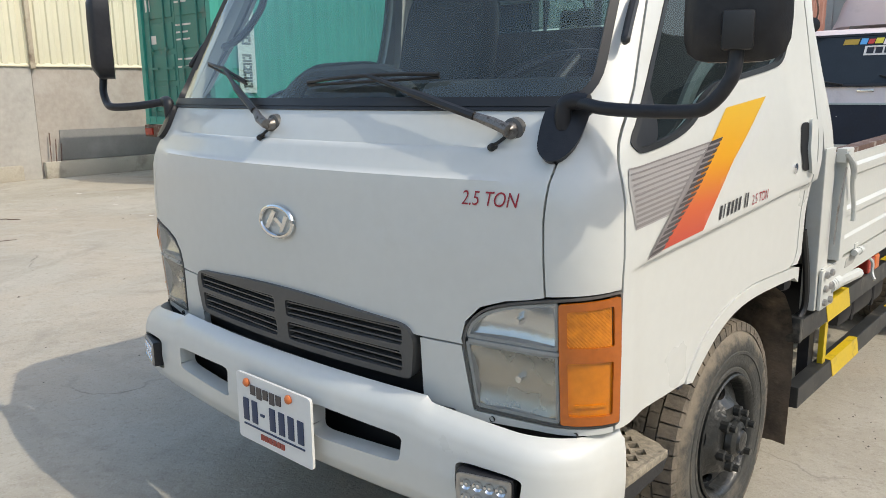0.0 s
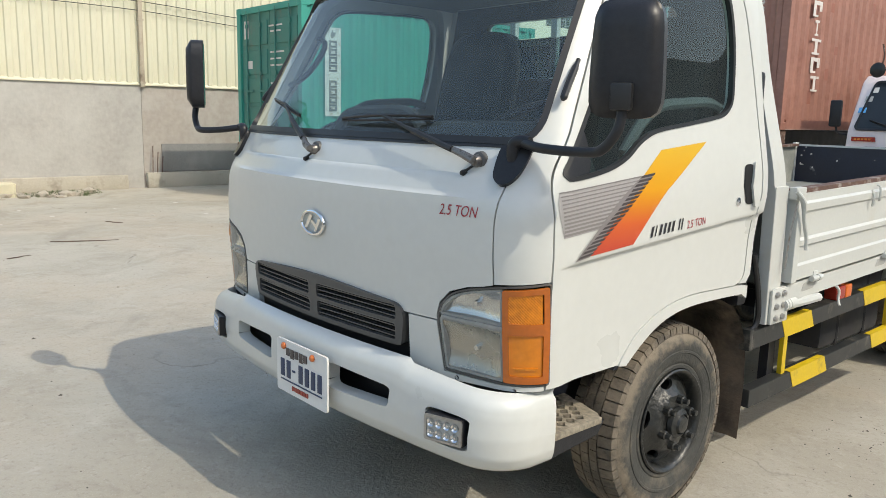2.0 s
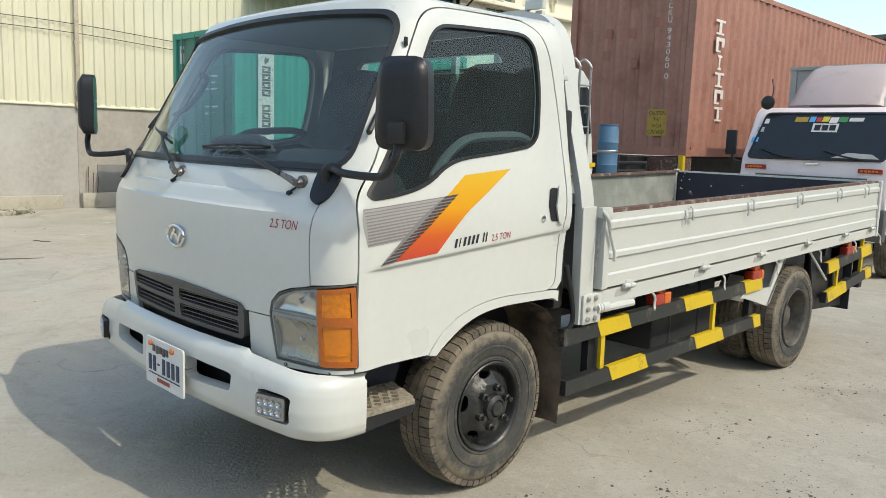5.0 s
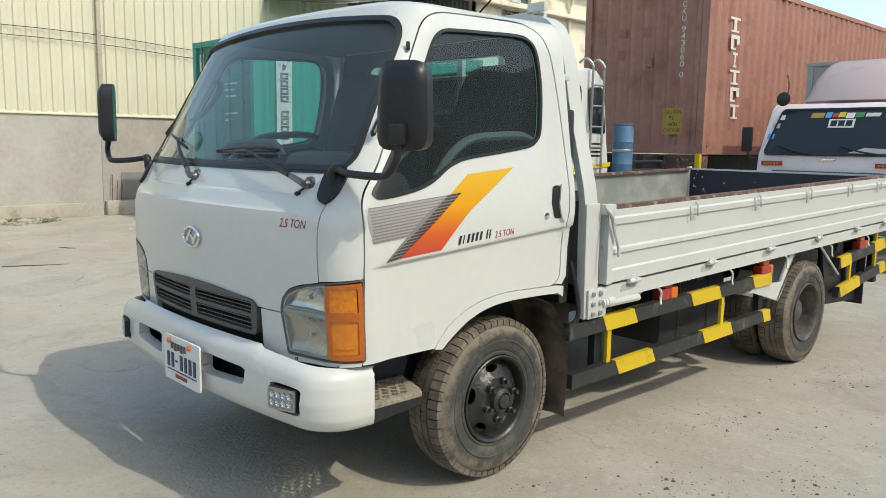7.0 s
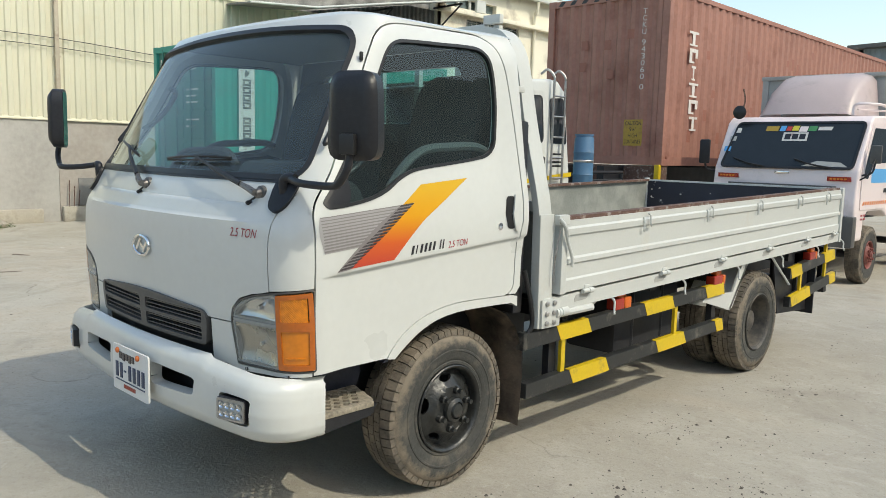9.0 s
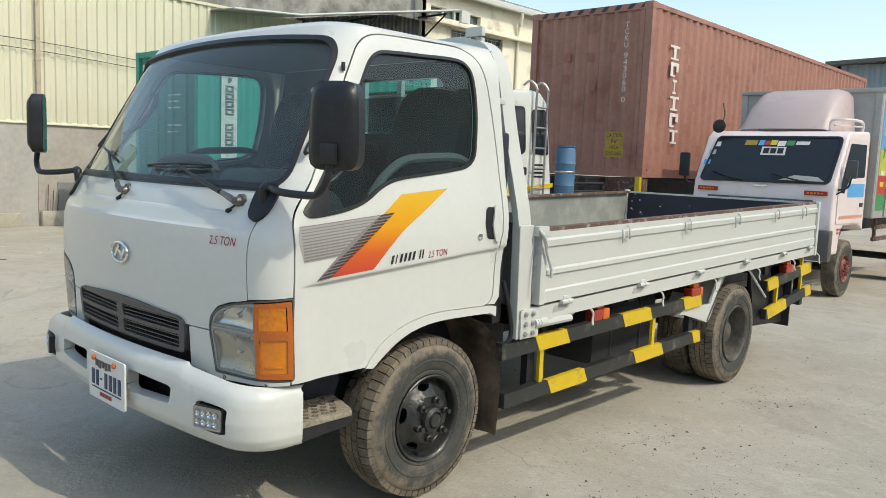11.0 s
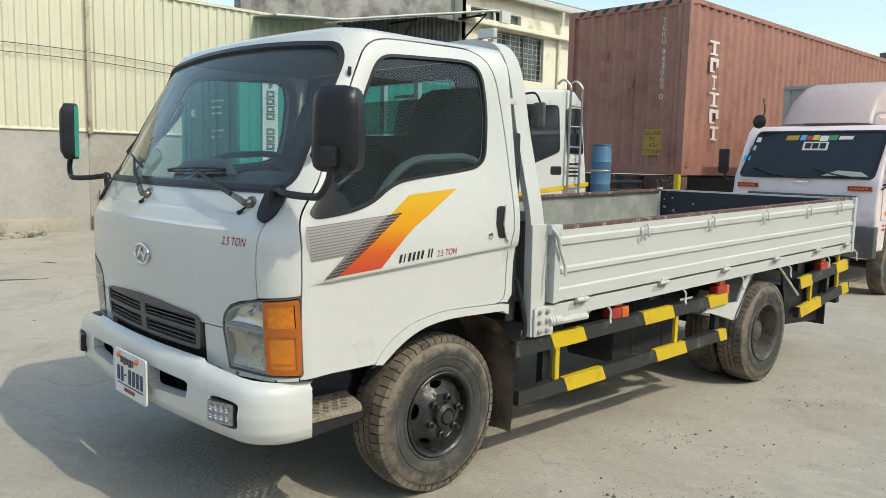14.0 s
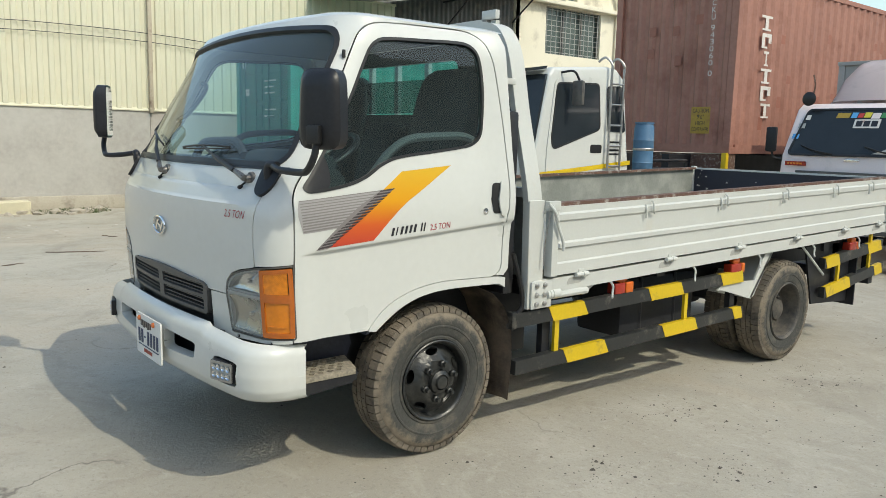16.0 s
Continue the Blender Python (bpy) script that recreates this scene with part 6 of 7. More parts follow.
    for i, p in enumerate(pl):
        a, b = pl[max(0, i - 1)], pl[min(len(pl) - 1, i + 1)]
        t = (b - a).normalized()
        nrm = Vector((0, 1, 0)).cross(t).normalized()
        sec = [arch_bm.verts.new(p + Vector((0, dy, 0)) + nrm * dn) for dy, dn in ((-0.05, -0.018), (0.05, -0.018), (0.05, 0.018), (-0.05, 0.018))]
        if prev:
            for k in range(4):
                arch_bm.faces.new((prev[k], prev[(k + 1) % 4], sec[(k + 1) % 4], sec[k]))
        else:
            arch_bm.faces.new(sec)
        prev = sec
    arch_bm.faces.new(prev)
    part("arch", arch_bm, WHITE_BED, post, smooth=30)
    part("tab", box(s * 0.800, s * 0.845, 1.575, 1.640, 1.855, 1.885, 0.004), WHITE_BED, post)
    part("bolt_plate", box(X - s * 0.002, X + s * 0.010, 1.68, 1.83, 0.70, 0.845, 0.004), WHITE_BED, post)
    for yy in (1.715, 1.775):
        for zz in (0.725, 0.775, 0.825):
            part("bolt", lathe([(0.013, 0.0), (0.013, 0.010), (0.006, 0.014), (0, 0.014)], (X + 0.010 * s, yy, zz), "x", 8), STEEL, post)
    part("spring_roller", lathe([(0.0, 1.80), (0.028, 1.80), (0.028, 1.815), (0.022, 1.818), (0.028, 1.822), (0.028, 1.838), (0.022, 1.842), (0.028, 1.846), (0.028, 1.90), (0.0, 1.902)], (X - 0.005 * s, 0, 0.765), "y", 18), WHITE_BED, post)
    part("spring_arm", merge(tube([(X - s * 0.01, 1.86, 0.755), (X + s * 0.02, 2.10, 0.765)], 0.020, 8), prism([(2.06, 0.74), (2.12, 0.73), (2.30, 0.82), (2.32, 0.86), (2.12, 0.86), (2.14, 0.80)], "x", X - s * 0.03, X - s * 0.02)), WHITE_BED, post)
    part("latch", merge(box(X - s * 0.004, X + s * 0.030, 1.765, 1.855, 1.215, 1.265, 0.006), tube(curve_pts([(X + s * 0.03, 1.79, 1.245), (X + s * 0.045, 1.80, 1.19), (X + s * 0.04, 1.83, 1.13), (X + s * 0.04, 1.87, 1.05), (X + s * 0.04, 1.875, 1.00)], 4), 0.0085, 8), tube(curve_pts([(X + s * 0.03, 1.765, 1.25), (X + s * 0.05, 1.79, 1.21), (X + s * 0.045, 1.82, 1.16)], 4), 0.009, 8)), WHITE_BED, post, "white drop side latch")
    part("chain", tube(curve_pts([(X + s * 0.03, 1.775, 1.20), (X + s * 0.02, 1.755, 1.05), (X + s * 0.018, 1.75, 0.93)], 4), 0.004, 6), STEEL, post)
# Black box added to darken the gap between cab and guard post.
part("air_intake", box(0.62, 0.895, 1.550, 1.625, 0.78, 1.72, 0.02), CHASSIS, truck, "black panel added for the shaded gap behind the cab")
gb = part("guard_frame", merge(box(-0.90, 0.90, 1.68, 1.72, 1.28, 1.33, 0.004), box(-0.56, 0.56, 1.645, 1.685, 2.172, 2.207, 0.004)), WHITE_BED, truck, smooth=0)
for xx in (-0.54, -0.255, 0.05, 0.36, 0.62):
    part("bar", box(xx - 0.019, xx + 0.019, 1.672, 1.70, 1.32, 2.20), WHITE_BED, gb, smooth=0)
part("front_board", prism([(-0.93, 0.86), (0.93, 0.86), (0.93, 1.28), (-0.93, 1.28)], "y", 1.725, 1.75), BEDSTEEL, truck, smooth=0)
part("bracket", box(0.55, 0.66, 1.65, 1.68, 2.205, 2.25, 0.004), WHITE_BED, gb)
tg = part("tailgate", prism([(B1 - 0.02, zb(B1, 0.865)), (B1 + 0.012, zb(B1, 0.865)), (B1 + 0.012, zb(B1, 1.235)), (B1 - 0.02, zb(B1, 1.235))], "x", -0.955, 0.955, 0.003), NAVY, truck, "dark navy chipped tailgate", smooth=0)
part("top_strip", box(-0.955, 0.955, B1 - 0.026, B1 + 0.016, zb(B1, 1.228), zb(B1, 1.244)), WHITE_BED, tg, smooth=0)
rng = random.Random(8)
for k in range(9):
    xx, zz = -0.9 + rng.random() ** 2 * 0.8, zb(B1, 1.0 + rng.random() * 0.22)
    w, h = rng.uniform(0.008, 0.035), rng.uniform(0.006, 0.02)
    part("paint_chip", patch([(xx, zz), (xx + w, zz + h * 0.2), (xx + w * 0.7, zz + h), (xx + w * 0.2, zz + h * 0.8)], [], flat("y", B1 - 0.0212), 0.1), WHITE_INK, tg, smooth=0)
part("corner_post", box(-0.975, -0.945, B1 - 0.03, B1 + 0.03, 0.86, zb(B1, 1.26)), WHITE_BED, truck, smooth=0)
part("corner_post", box(0.945, 0.978, B1 - 0.01, B1 + 0.03, 0.86, zb(B1, 1.25)), WHITE_BED, truck, smooth=0)


# side guard rails: black with yellow bands, upper and lower
def guard_rail(y0, y1, z0, z1, hgt, bands, parent, x=0.948, dep=0.05):
    def z_at(y):
        return z0 + (z1 - z0) * (y - y0) / (y1 - y0)
    r = part("side_rail", prism([(y0, z0), (y1, z1), (y1, z1 + hgt), (y0, z0 + hgt)], "x", x - dep, x, 0.003), RAILBLACK, parent, "black side guard rail with yellow bands", smooth=0)
    for a, b in bands:
        part("band", merge(prism([(a + 0.042, z_at(a) - 0.0015), (min(b + 0.042, y1), z_at(b) - 0.0015), (b, z_at(b) + hgt + 0.0015), (a, z_at(a) + hgt + 0.0015)], "x", x - dep * 0.6, x + 0.002)), YELLOW, r, "yellow painted band", smooth=0)
    return r


for s in (1, -1):
    for args in ((1.60, 3.80, 0.605, 0.641, 0.078, ((1.845, 2.127), (2.716, 3.054), (3.505, 3.775))), (1.61, 3.82, 0.350, 0.386, 0.077, ((1.973, 2.324), (2.879, 3.234), (3.68, 3.79))),
                 (5.00, 6.06, 0.622, 0.712, 0.085, ((5.004, 5.225), (5.75, 6.00))), (5.03, 6.10, 0.385, 0.505, 0.085, ((5.04, 5.45), (5.91, 6.055)))):
        r = guard_rail(*args, truck)
        if s < 0:
            for o in (r, *r.children):
                o.data.transform(Matrix.Diagonal((-1, 1, 1, 1)))
                o.data.flip_normals()
    for yy, za, zc in ((1.93, 0.42, 0.62), (3.145, 0.44, 0.64), (5.28, 0.47, 0.65), (5.85, 0.55, 0.86)):
        part("rail_stay", box(s * 0.915, s * 0.935, yy - 0.017, yy + 0.017, za, zc), YELLOW, truck, "thin yellow stay", smooth=0)
    for yy, za in ((1.88, 0.38), (3.75, 0.40), (5.3, 0.45), (5.9, 0.5)):
        part("rail_bracket", box(s * 0.86, s * 0.90, yy - 0.03, yy + 0.03, za, 0.80), CHASSIS, truck, smooth=0)
        part("rail_bracket", box(s * 0.40, s * 0.90, yy - 0.03, yy + 0.03, 0.72, 0.80), CHASSIS, truck, smooth=0)
    part("end_bracket", box(s * 0.90, s * 0.948, 1.575, 1.605, 0.60, 0.69, 0.006), RAILBLACK, truck)
    # marker lamps
    for yy in (2.485, 3.72, 5.50):
        zz = 0.736 + (0.042 if yy > 5 else 0.010 if yy > 3 else 0)
        ml = part("marker_lamp", box(s * 0.895, s * 0.935, yy - 0.075, yy + 0.075, zz - 0.050, zz - 0.038), CHASSIS, truck, "red and amber side marker lamp")
        for nm, ya, yb, mt in (("red_lens", -0.085, 0.008 if yy < 3 else 0.040, RED_LENS), ("amber_lens", 0.014 if yy < 3 else 0.046, 0.085, ORANGE_LENS)):
            part(nm, box(s * 0.885, s * 0.950, yy + ya, yy + yb, zz - 0.040, zz + 0.026, 0.010, 3), mt, ml)
        part("cap", merge(box(s * 0.900, s * 0.940, yy - 0.048, yy + 0.036, zz + 0.030, zz + 0.062, 0.010, 3), box(s * 0.905, s * 0.935, yy - 0.03, yy + 0.02, zz + 0.020, zz + 0.034)), ORANGE_LENS, ml)
    # tanks and boxes under the bed
    if s > 0:
        part("battery_box", box(0.30, 0.62, 1.68, 2.00, 0.36, 0.755, 0.015), CHASSIS, truck, "black box under the bed")
        part("fuel_tank", box(0.43, 0.79, 2.66, 3.45, 0.36, 0.735, 0.04), CHASSIS, truck, "black fuel tank under the bed")
        for yy in (2.86, 3.22):
            part("tank_strap", box(0.425, 0.796, yy - 0.02, yy + 0.02, 0.355, 0.74, 0.03), CHASSIS, truck)
    # rear fender and flaps
    part("fender", merge(prism([(3.50, 0.605), (3.56, 0.60), (3.92, 0.505), (3.97, 0.515), (4.20, 0.83), (4.10, 0.83), (3.97, 0.63), (3.56, 0.645)], "x", s * 0.92, s * 0.935), prism([(3.92, 0.505), (3.94, 0.50), (4.21, 0.83), (4.19, 0.84)], "x", s * 0.60, s * 0.935)), WHITE_BED, truck, "white rear wheel fender panel", smooth=0)
    part("fender_stay", tube([(s * 0.93, 4.62, 0.84), (s * 0.95, 4.98, 0.58)], 0.009, 6), WHITE_BED, truck)
    part("fender_panel", prism([(4.82, 0.80), (5.58, 0.82), (5.60, 0.29), (4.98, 0.33), (4.90, 0.55)], "x", s * 0.86, s * 0.875), CHASSIS, truck, "black panel behind the rear wheel", smooth=0)
    part("mud_flap", box(s * 0.55, s * 0.935, 5.60, 5.615, 0.26, 0.80), CHASSIS, truck, smooth=0)
    fl = bmesh.new()
    rows_ = []
    for i, (yy, zz) in enumerate(((1.33, 0.84), (1.42, 0.80), (1.49, 0.72), (1.53, 0.60), (1.54, 0.45), (1.53, 0.215))):
        rows_.append([fl.verts.new((s * xx, yy + 0.05 + 0.012 * math.sin(xx * 25 + i), zz)) for xx in np.linspace(0.62, 0.925, 7)])
    for A, B in zip(rows_, rows_[1:]):
        for k in range(6):
            fl.faces.new((A[k], A[k + 1], B[k + 1], B[k]))
    bmesh.ops.solidify(fl, geom=fl.faces[:], thickness=0.012)
    part("front_mud_flap", fl, FLAP, truck, "muddy rubber flap behind the front wheel")
    part("inner_arch", prism([(0.70, 0.70), (0.80, 0.80), (0.95, 0.86), (1.15, 0.875), (1.40, 0.86), (1.40, 0.88), (1.15, 0.895), (0.95, 0.88), (0.78, 0.82), (0.68, 0.70)], "x", s * 0.60, s * 0.93), ARCH_BOUNCE, truck, smooth=0)
    # step under the door
    st = part("step", merge(prism([(0.35, 0.468), (0.62, 0.490), (0.655, 0.535), (0.35, 0.535)], "x", s * 0.905, s * 0.925), box(s * 0.66, s * 0.905, 0.345, 0.36, 0.48, 0.54), box(s * 0.66, s * 0.905, 0.64, 0.655, 0.49, 0.54)), BLACK, truck, "cab step with pressed steel tread plate")
    hole = []
    for i in range(6):
        for j in range(8):
            cx_, cy_ = 0.720 + i * 0.033, 0.365 + j * 0.046 + (0.023 if i % 2 else 0)
            if cy_ < 0.71 - 0.35 * max(0, cx_ - 0.70) - 0.03:
                hole.append([(s * (cx_ + a), cy_ + b) for a, b in ((-0.018, 0), (0, -0.0185), (0.018, 0), (0, 0.0185))])
    part("tread_plate", patch([(s * 0.70, 0.335), (s * 0.928, 0.335), (s * 0.928, 0.63), (s * 0.895, 0.655), (s * 0.70, 0.715)], hole, lambda a, b: Vector((a, b, 0.548 + 0.003 * math.sin(b * 136) * math.sin((abs(a) - 0.7) * 95))), 0.03, flange=0.016), DUSTY_STEEL, st, "dusty expanded metal tread", smooth=0)
    part("tread_edge", box(s * 0.920, s * 0.932, 0.335, 0.632, 0.528, 0.550, 0.003), DUSTY_STEEL, st)
    part("lower_sill", merge(prism([(0.30, 0.50), (0.72, 0.50), (0.76, 0.60), (0.72, 0.725), (0.30, 0.725)], "x", s * 0.672, s * 0.69), prism([(0.33, 0.712), (0.66, 0.712), (0.66, 0.722), (0.33, 0.722)], "x", s * 0.69, s * 0.92)), ARCH_BOUNCE, st, smooth=0)
for s in (1, -1):
    part("tail_lamp", box(s * 0.62, s * 0.88, 6.03, 6.07, 0.66, 0.76, 0.008), RED_LENS, truck)
part("under_run_bar", box(-0.9, 0.9, 5.95, 6.03, 0.40, 0.50, 0.008), CHASSIS, truck)
part("brake_hose", tube(curve_pts([(0.93, 1.58, 1.0), (0.935, 1.63, 0.85), (0.93, 1.66, 0.72), (0.92, 1.62, 0.66)], 5), 0.012, 8), RUBBER, truck)


# ---- white tractor unit in front of the red container ----
TX = -3.30
tractor = thing("tractor_unit", "white tractor truck with a yellow waist stripe and roof ladder", "truck", (TX - 1.1, 8, 0))
prof = [(6.02, 0.75), (6.02, 1.40), (6.23, 2.42), (6.32, 2.52), (7.40, 2.60), (7.58, 2.58), (7.76, 2.44), (7.94, 1.28), (7.96, 0.75)]
part("cab", prism(prof, "x", TX - 2.2, TX, 0.05, 3), WHITE, tractor)
tsd = flat("x", TX + 0.001)
dr = part("door", patch(rounded([(6.22, 0.95), (7.36, 0.95), (7.34, 1.60), (7.28, 2.36), (7.20, 2.43), (6.42, 2.40), (6.34, 2.34), (6.23, 1.45)], 0.05), [], tsd, 0.4, lift=0.012, flange=0.012), WHITE, tractor)
part("window", patch(rounded([(6.35, 1.48), (7.25, 1.755), (7.19, 2.345), (6.39, 2.315), (6.315, 1.61)], 0.06), [], tsd, 0.3, lift=0.016), FAR_GLASS, dr, "dark tinted window")
part("window_trim", patch(grown(rounded([(6.35, 1.48), (7.25, 1.755), (7.19, 2.345), (6.39, 2.315), (6.315, 1.61)], 0.06), 0.02), [rounded([(6.35, 1.48), (7.25, 1.755), (7.19, 2.345), (6.39, 2.315), (6.315, 1.61)], 0.06)], tsd, 0.3, lift=0.018, flange=0.006), RUBBER, dr)
part("handle", patch(rounded(rect(7.08, 7.31, 1.425, 1.54), 0.03), [], tsd, 0.2, lift=0.018, flange=0.008), RUBBER, dr)
part("window", patch(rounded([(7.44, 1.725), (7.82, 1.715), (7.70, 2.355), (7.37, 2.335)], 0.06), [], tsd, 0.3, lift=0.008), FAR_GLASS, tractor, "dark sleeper window")
part("stripe", patch([(6.10, 1.105), (7.95, 1.265), (7.95, 1.325), (6.10, 1.168)], [], tsd, 0.5, lift=0.016), YELLOW, tractor, "yellow waist stripe", smooth=0)
part("windscreen", prism([(6.03, 1.42), (6.24, 2.42), (6.20, 2.43), (5.985, 1.43)], "x", TX - 2.17, TX - 0.03, 0.012), FAR_GLASS, tractor)
part("sun_visor", prism([(6.06, 2.46), (6.28, 2.50), (6.30, 2.54), (6.06, 2.50)], "x", TX - 2.1, TX - 0.1), FAR_GLASS, tractor)
part("mirror", box(TX + 0.08, TX + 0.26, 6.58, 6.64, 2.04, 2.36, 0.03), GRILLE, tractor)
part("mirror_arm", tube(curve_pts([(TX, 6.46, 2.46), (TX + 0.16, 6.52, 2.47), (TX + 0.19, 6.60, 2.36)], 4), 0.015, 8), BLACK, tractor)
lad = part("ladder", merge(*[tube(curve_pts([(TX + 0.06, yy, 1.15), (TX + 0.06, yy, 2.45), (TX + 0.06, yy, 2.62), (TX - 0.02, yy - 0.05, 2.72), (TX - 0.10, yy - 0.1, 2.66)], 5), 0.017, 8) for yy in (7.40, 7.66)]), STEEL, tractor, "steel roof ladder")
for k in range(5):
    part("rung", tube([(TX + 0.06, 7.40, 1.25 + k * 0.28), (TX + 0.06, 7.66, 1.25 + k * 0.28)], 0.013, 8), STEEL, lad)
for k in range(4):
    part("vent_slot", patch(rect(7.5, 7.75, 1.40 + k * 0.055, 1.425 + k * 0.055), [], tsd, 0.3, lift=0.003), RUBBER, tractor, smooth=0)
part("chassis", merge(box(TX - 1.75, TX - 1.6, 6.2, 11.6, 0.75, 1.0), box(TX - 0.6, TX - 0.45, 6.2, 11.6, 0.75, 1.0)), CHASSIS, tractor, smooth=0)
part("bumper", box(TX - 2.15, TX - 0.05, 5.92, 6.10, 0.42, 0.80, 0.03), WHITE, tractor)
for yy in (7.0, 10.9):
    part("axle", tube([(TX - 2.0, yy, 0.5 + gz(TX, yy)), (TX - 0.2, yy, 0.5 + gz(TX, yy))], 0.07, 8), CHASSIS, tractor)
    for xx in (TX - 2.15, TX - 0.33):
        tw = part("wheel", lathe([(0.28, 0), (0.46, 0.01), (0.5, 0.05), (0.5, 0.25), (0.46, 0.29), (0.28, 0.30)], (xx, yy, 0.5 + gz(TX, yy)), "x", 32), TYRE, tractor)
        part("rim", lathe([(0.28, 0.02), (0.26, 0.10), (0.1, 0.14), (0.0, 0.15)], (xx, yy, 0.5 + gz(TX, yy)), "x", 24), STEEL, tw)
part("gantry", merge(tube([(TX - 0.10, 8.62, 0.95), (TX - 0.10, 8.62, 1.32), (TX - 0.10, 9.5, 1.32), (TX - 0.10, 9.5, 0.95)], 0.03, 8), tube([(TX - 0.10, 8.62, 1.2), (TX - 0.10, 9.5, 1.2)], 0.02, 8), box(TX - 1.7, TX - 0.05, 8.05, 9.8, 1.0, 1.04)), CHASSIS, tractor)
drum = thing("drum", "blue plastic drum standing behind a white truck cab", "drum", (TX + 0.02, 8.24, 1.04))
part("body", lathe([(0.0, 1.045), (0.135, 1.045), (0.145, 1.07), (0.145, 1.28), (0.152, 1.295), (0.145, 1.31), (0.145, 1.60), (0.152, 1.615), (0.145, 1.63), (0.14, 1.80), (0.125, 1.845), (0.137, 1.855), (0.137, 1.875), (0.0, 1.87)], (TX + 0.02, 8.24, 0), "z", 32), BLUE_DRUM, drum)
part("strap", lathe([(0.147, 1.47), (0.151, 1.475), (0.151, 1.50), (0.147, 1.505)], (TX + 0.02, 8.24, 0), "z", 32), STEEL, drum)

# ---- pink box truck ----
PX0, PX1 = -1.98, 0.0
PM = PX0 / 2
pink = thing("box_truck", "pale pink box truck with roof deflector and printed cargo box", "truck", (PM, 12, 0))
cabp = [(9.72, 0.52), (9.70, 1.02), (9.76, 1.46), (10.12, 2.12), (10.24, 2.20), (11.10, 2.24), (11.16, 2.18), (11.18, 0.80), (11.05, 0.86), (10.92, 0.90), (10.25, 0.90), (10.12, 0.80), (10.08, 0.52)]
part("cab", prism(cabp, "x", PX0, PX1, 0.035, 3), PINK, pink, "pale pink cab")


def pws(a, b):
    t = (b - 1.46) / (2.12 - 1.46)
    return Vector((a, 9.752 + 0.36 * t + 0.03 * (abs(a - PM) / 1.0) ** 2 - 0.03, b))


scr = rounded([(PX0 + 0.09, 1.475), (PX1 - 0.09, 1.485), (PX1 - 0.06, 2.105), (PX0 + 0.19, 2.105)], 0.06)
pw = part("windscreen", patch(scr, [], pws, 0.2, lift=0.004), FAR_GLASS, pink, "dark windscreen with stickers")
part("seal", patch(grown(scr, 0.015), [grown(scr, -0.012)], pws, 0.15, lift=0.012, flange=0.02), RUBBER, pw)
for x0, x1, z0, z1, m in ((-1.02, -0.84, 1.985, 2.055, SIGN_YELLOW), (-0.82, -0.74, 1.985, 2.06, BLUE_PRINT), (-0.73, -0.66, 1.99, 2.05, RED_PRINT), (-0.65, -0.56, 1.99, 2.06, YELLOW_PRINT), (-0.55, -0.44, 1.975, 2.05, PINK), (-0.43, -0.32, 1.985, 2.055, GREEN_PRINT), (-0.30, -0.12, 1.995, 2.045, WHITE_INK)):
    x0, x1 = x0 - 0.35, x1 - 0.35
    part("sticker", patch([(x0, z0), (x1, z0), (x1 + 0.012, z1), (x0 + 0.012, z1)], [], pws, 0.2, lift=0.008), m, pw, smooth=0)
stk = part("sticker", patch(rect(-1.10, -0.76, 1.845, 1.965), [], pws, 0.2, lift=0.008), WHITE_INK, pw, "white sticker with dark bars", smooth=0)
for k in range(3):
    part("bar", patch(rect(-1.07 + k * 0.10, -0.99 + k * 0.10, 1.868, 1.945), [], pws, 0.2, lift=0.011), DARK_INK, stk, smooth=0)
for x0, z0 in ((-1.83, 1.96), (-1.87, 1.84), (-1.91, 1.69)):
    part("sticker", patch(rect(x0, x0 + 0.10, z0, z0 + 0.07), [], pws, 0.2, lift=0.008), WHITE_INK if z0 > 1.9 else BLUE_PRINT if z0 < 1.7 else BOXGREY, pw, smooth=0)
for x0, x1 in ((-0.85, -0.35), (-1.72, -1.25)):
    part("wiper", tube(curve_pts([tuple(pws(x1, 1.49) + Vector((0, -0.03, 0))), tuple(pws((x0 + x1) / 2, 1.53) + Vector((0, -0.04, 0))), tuple(pws(x0, 1.60) + Vector((0, -0.02, 0)))], 3), 0.012, 6), RUBBER, pw)
part("cloth", patch([(-0.75, 1.50), (-0.15, 1.50), (-0.25, 1.56), (-0.55, 1.575)], [], pws, 0.1, lift=0.006), BOXGREY, pw, smooth=0)
# Dark red text strips with orange letter bars on the cab front, no lamps.
for xx in (PX0 + 0.06, PX1 - 0.40):
    part("indicator", prism([(xx + 0.02, 1.315), (xx + 0.32, 1.315), (xx + 0.31, 1.375), (xx + 0.02, 1.375)], "y", 9.715, 9.745), RED_LENS, pink, "dark red text strip")
    for k in range(5):
        part("strip_bar", box(xx + 0.055 + k * 0.045, xx + 0.085 + k * 0.045, 9.709, 9.716, 1.333, 1.357), ORANGE_TAPE, pink, smooth=0)
part("badge", box(PM - 0.10, PM + 0.10, 9.73, 9.75, 1.395, 1.425, 0.004), CHROME, pink)
pside = flat("x", PX1 + 0.001)
pd = part("door", patch(rounded([(9.87, 0.94), (11.06, 0.94), (11.06, 2.11), (10.17, 2.10), (9.86, 1.48)], 0.04), [], pside, 0.4, lift=0.012, flange=0.012), PINK, pink)
part("window", patch(rounded([(9.93, 1.37), (10.10, 1.35), (10.28, 1.56), (10.99, 1.58), (10.96, 2.045), (10.22, 2.035), (9.95, 1.50)], 0.03), [], pside, 0.3, lift=0.015), FAR_GLASS, pd)
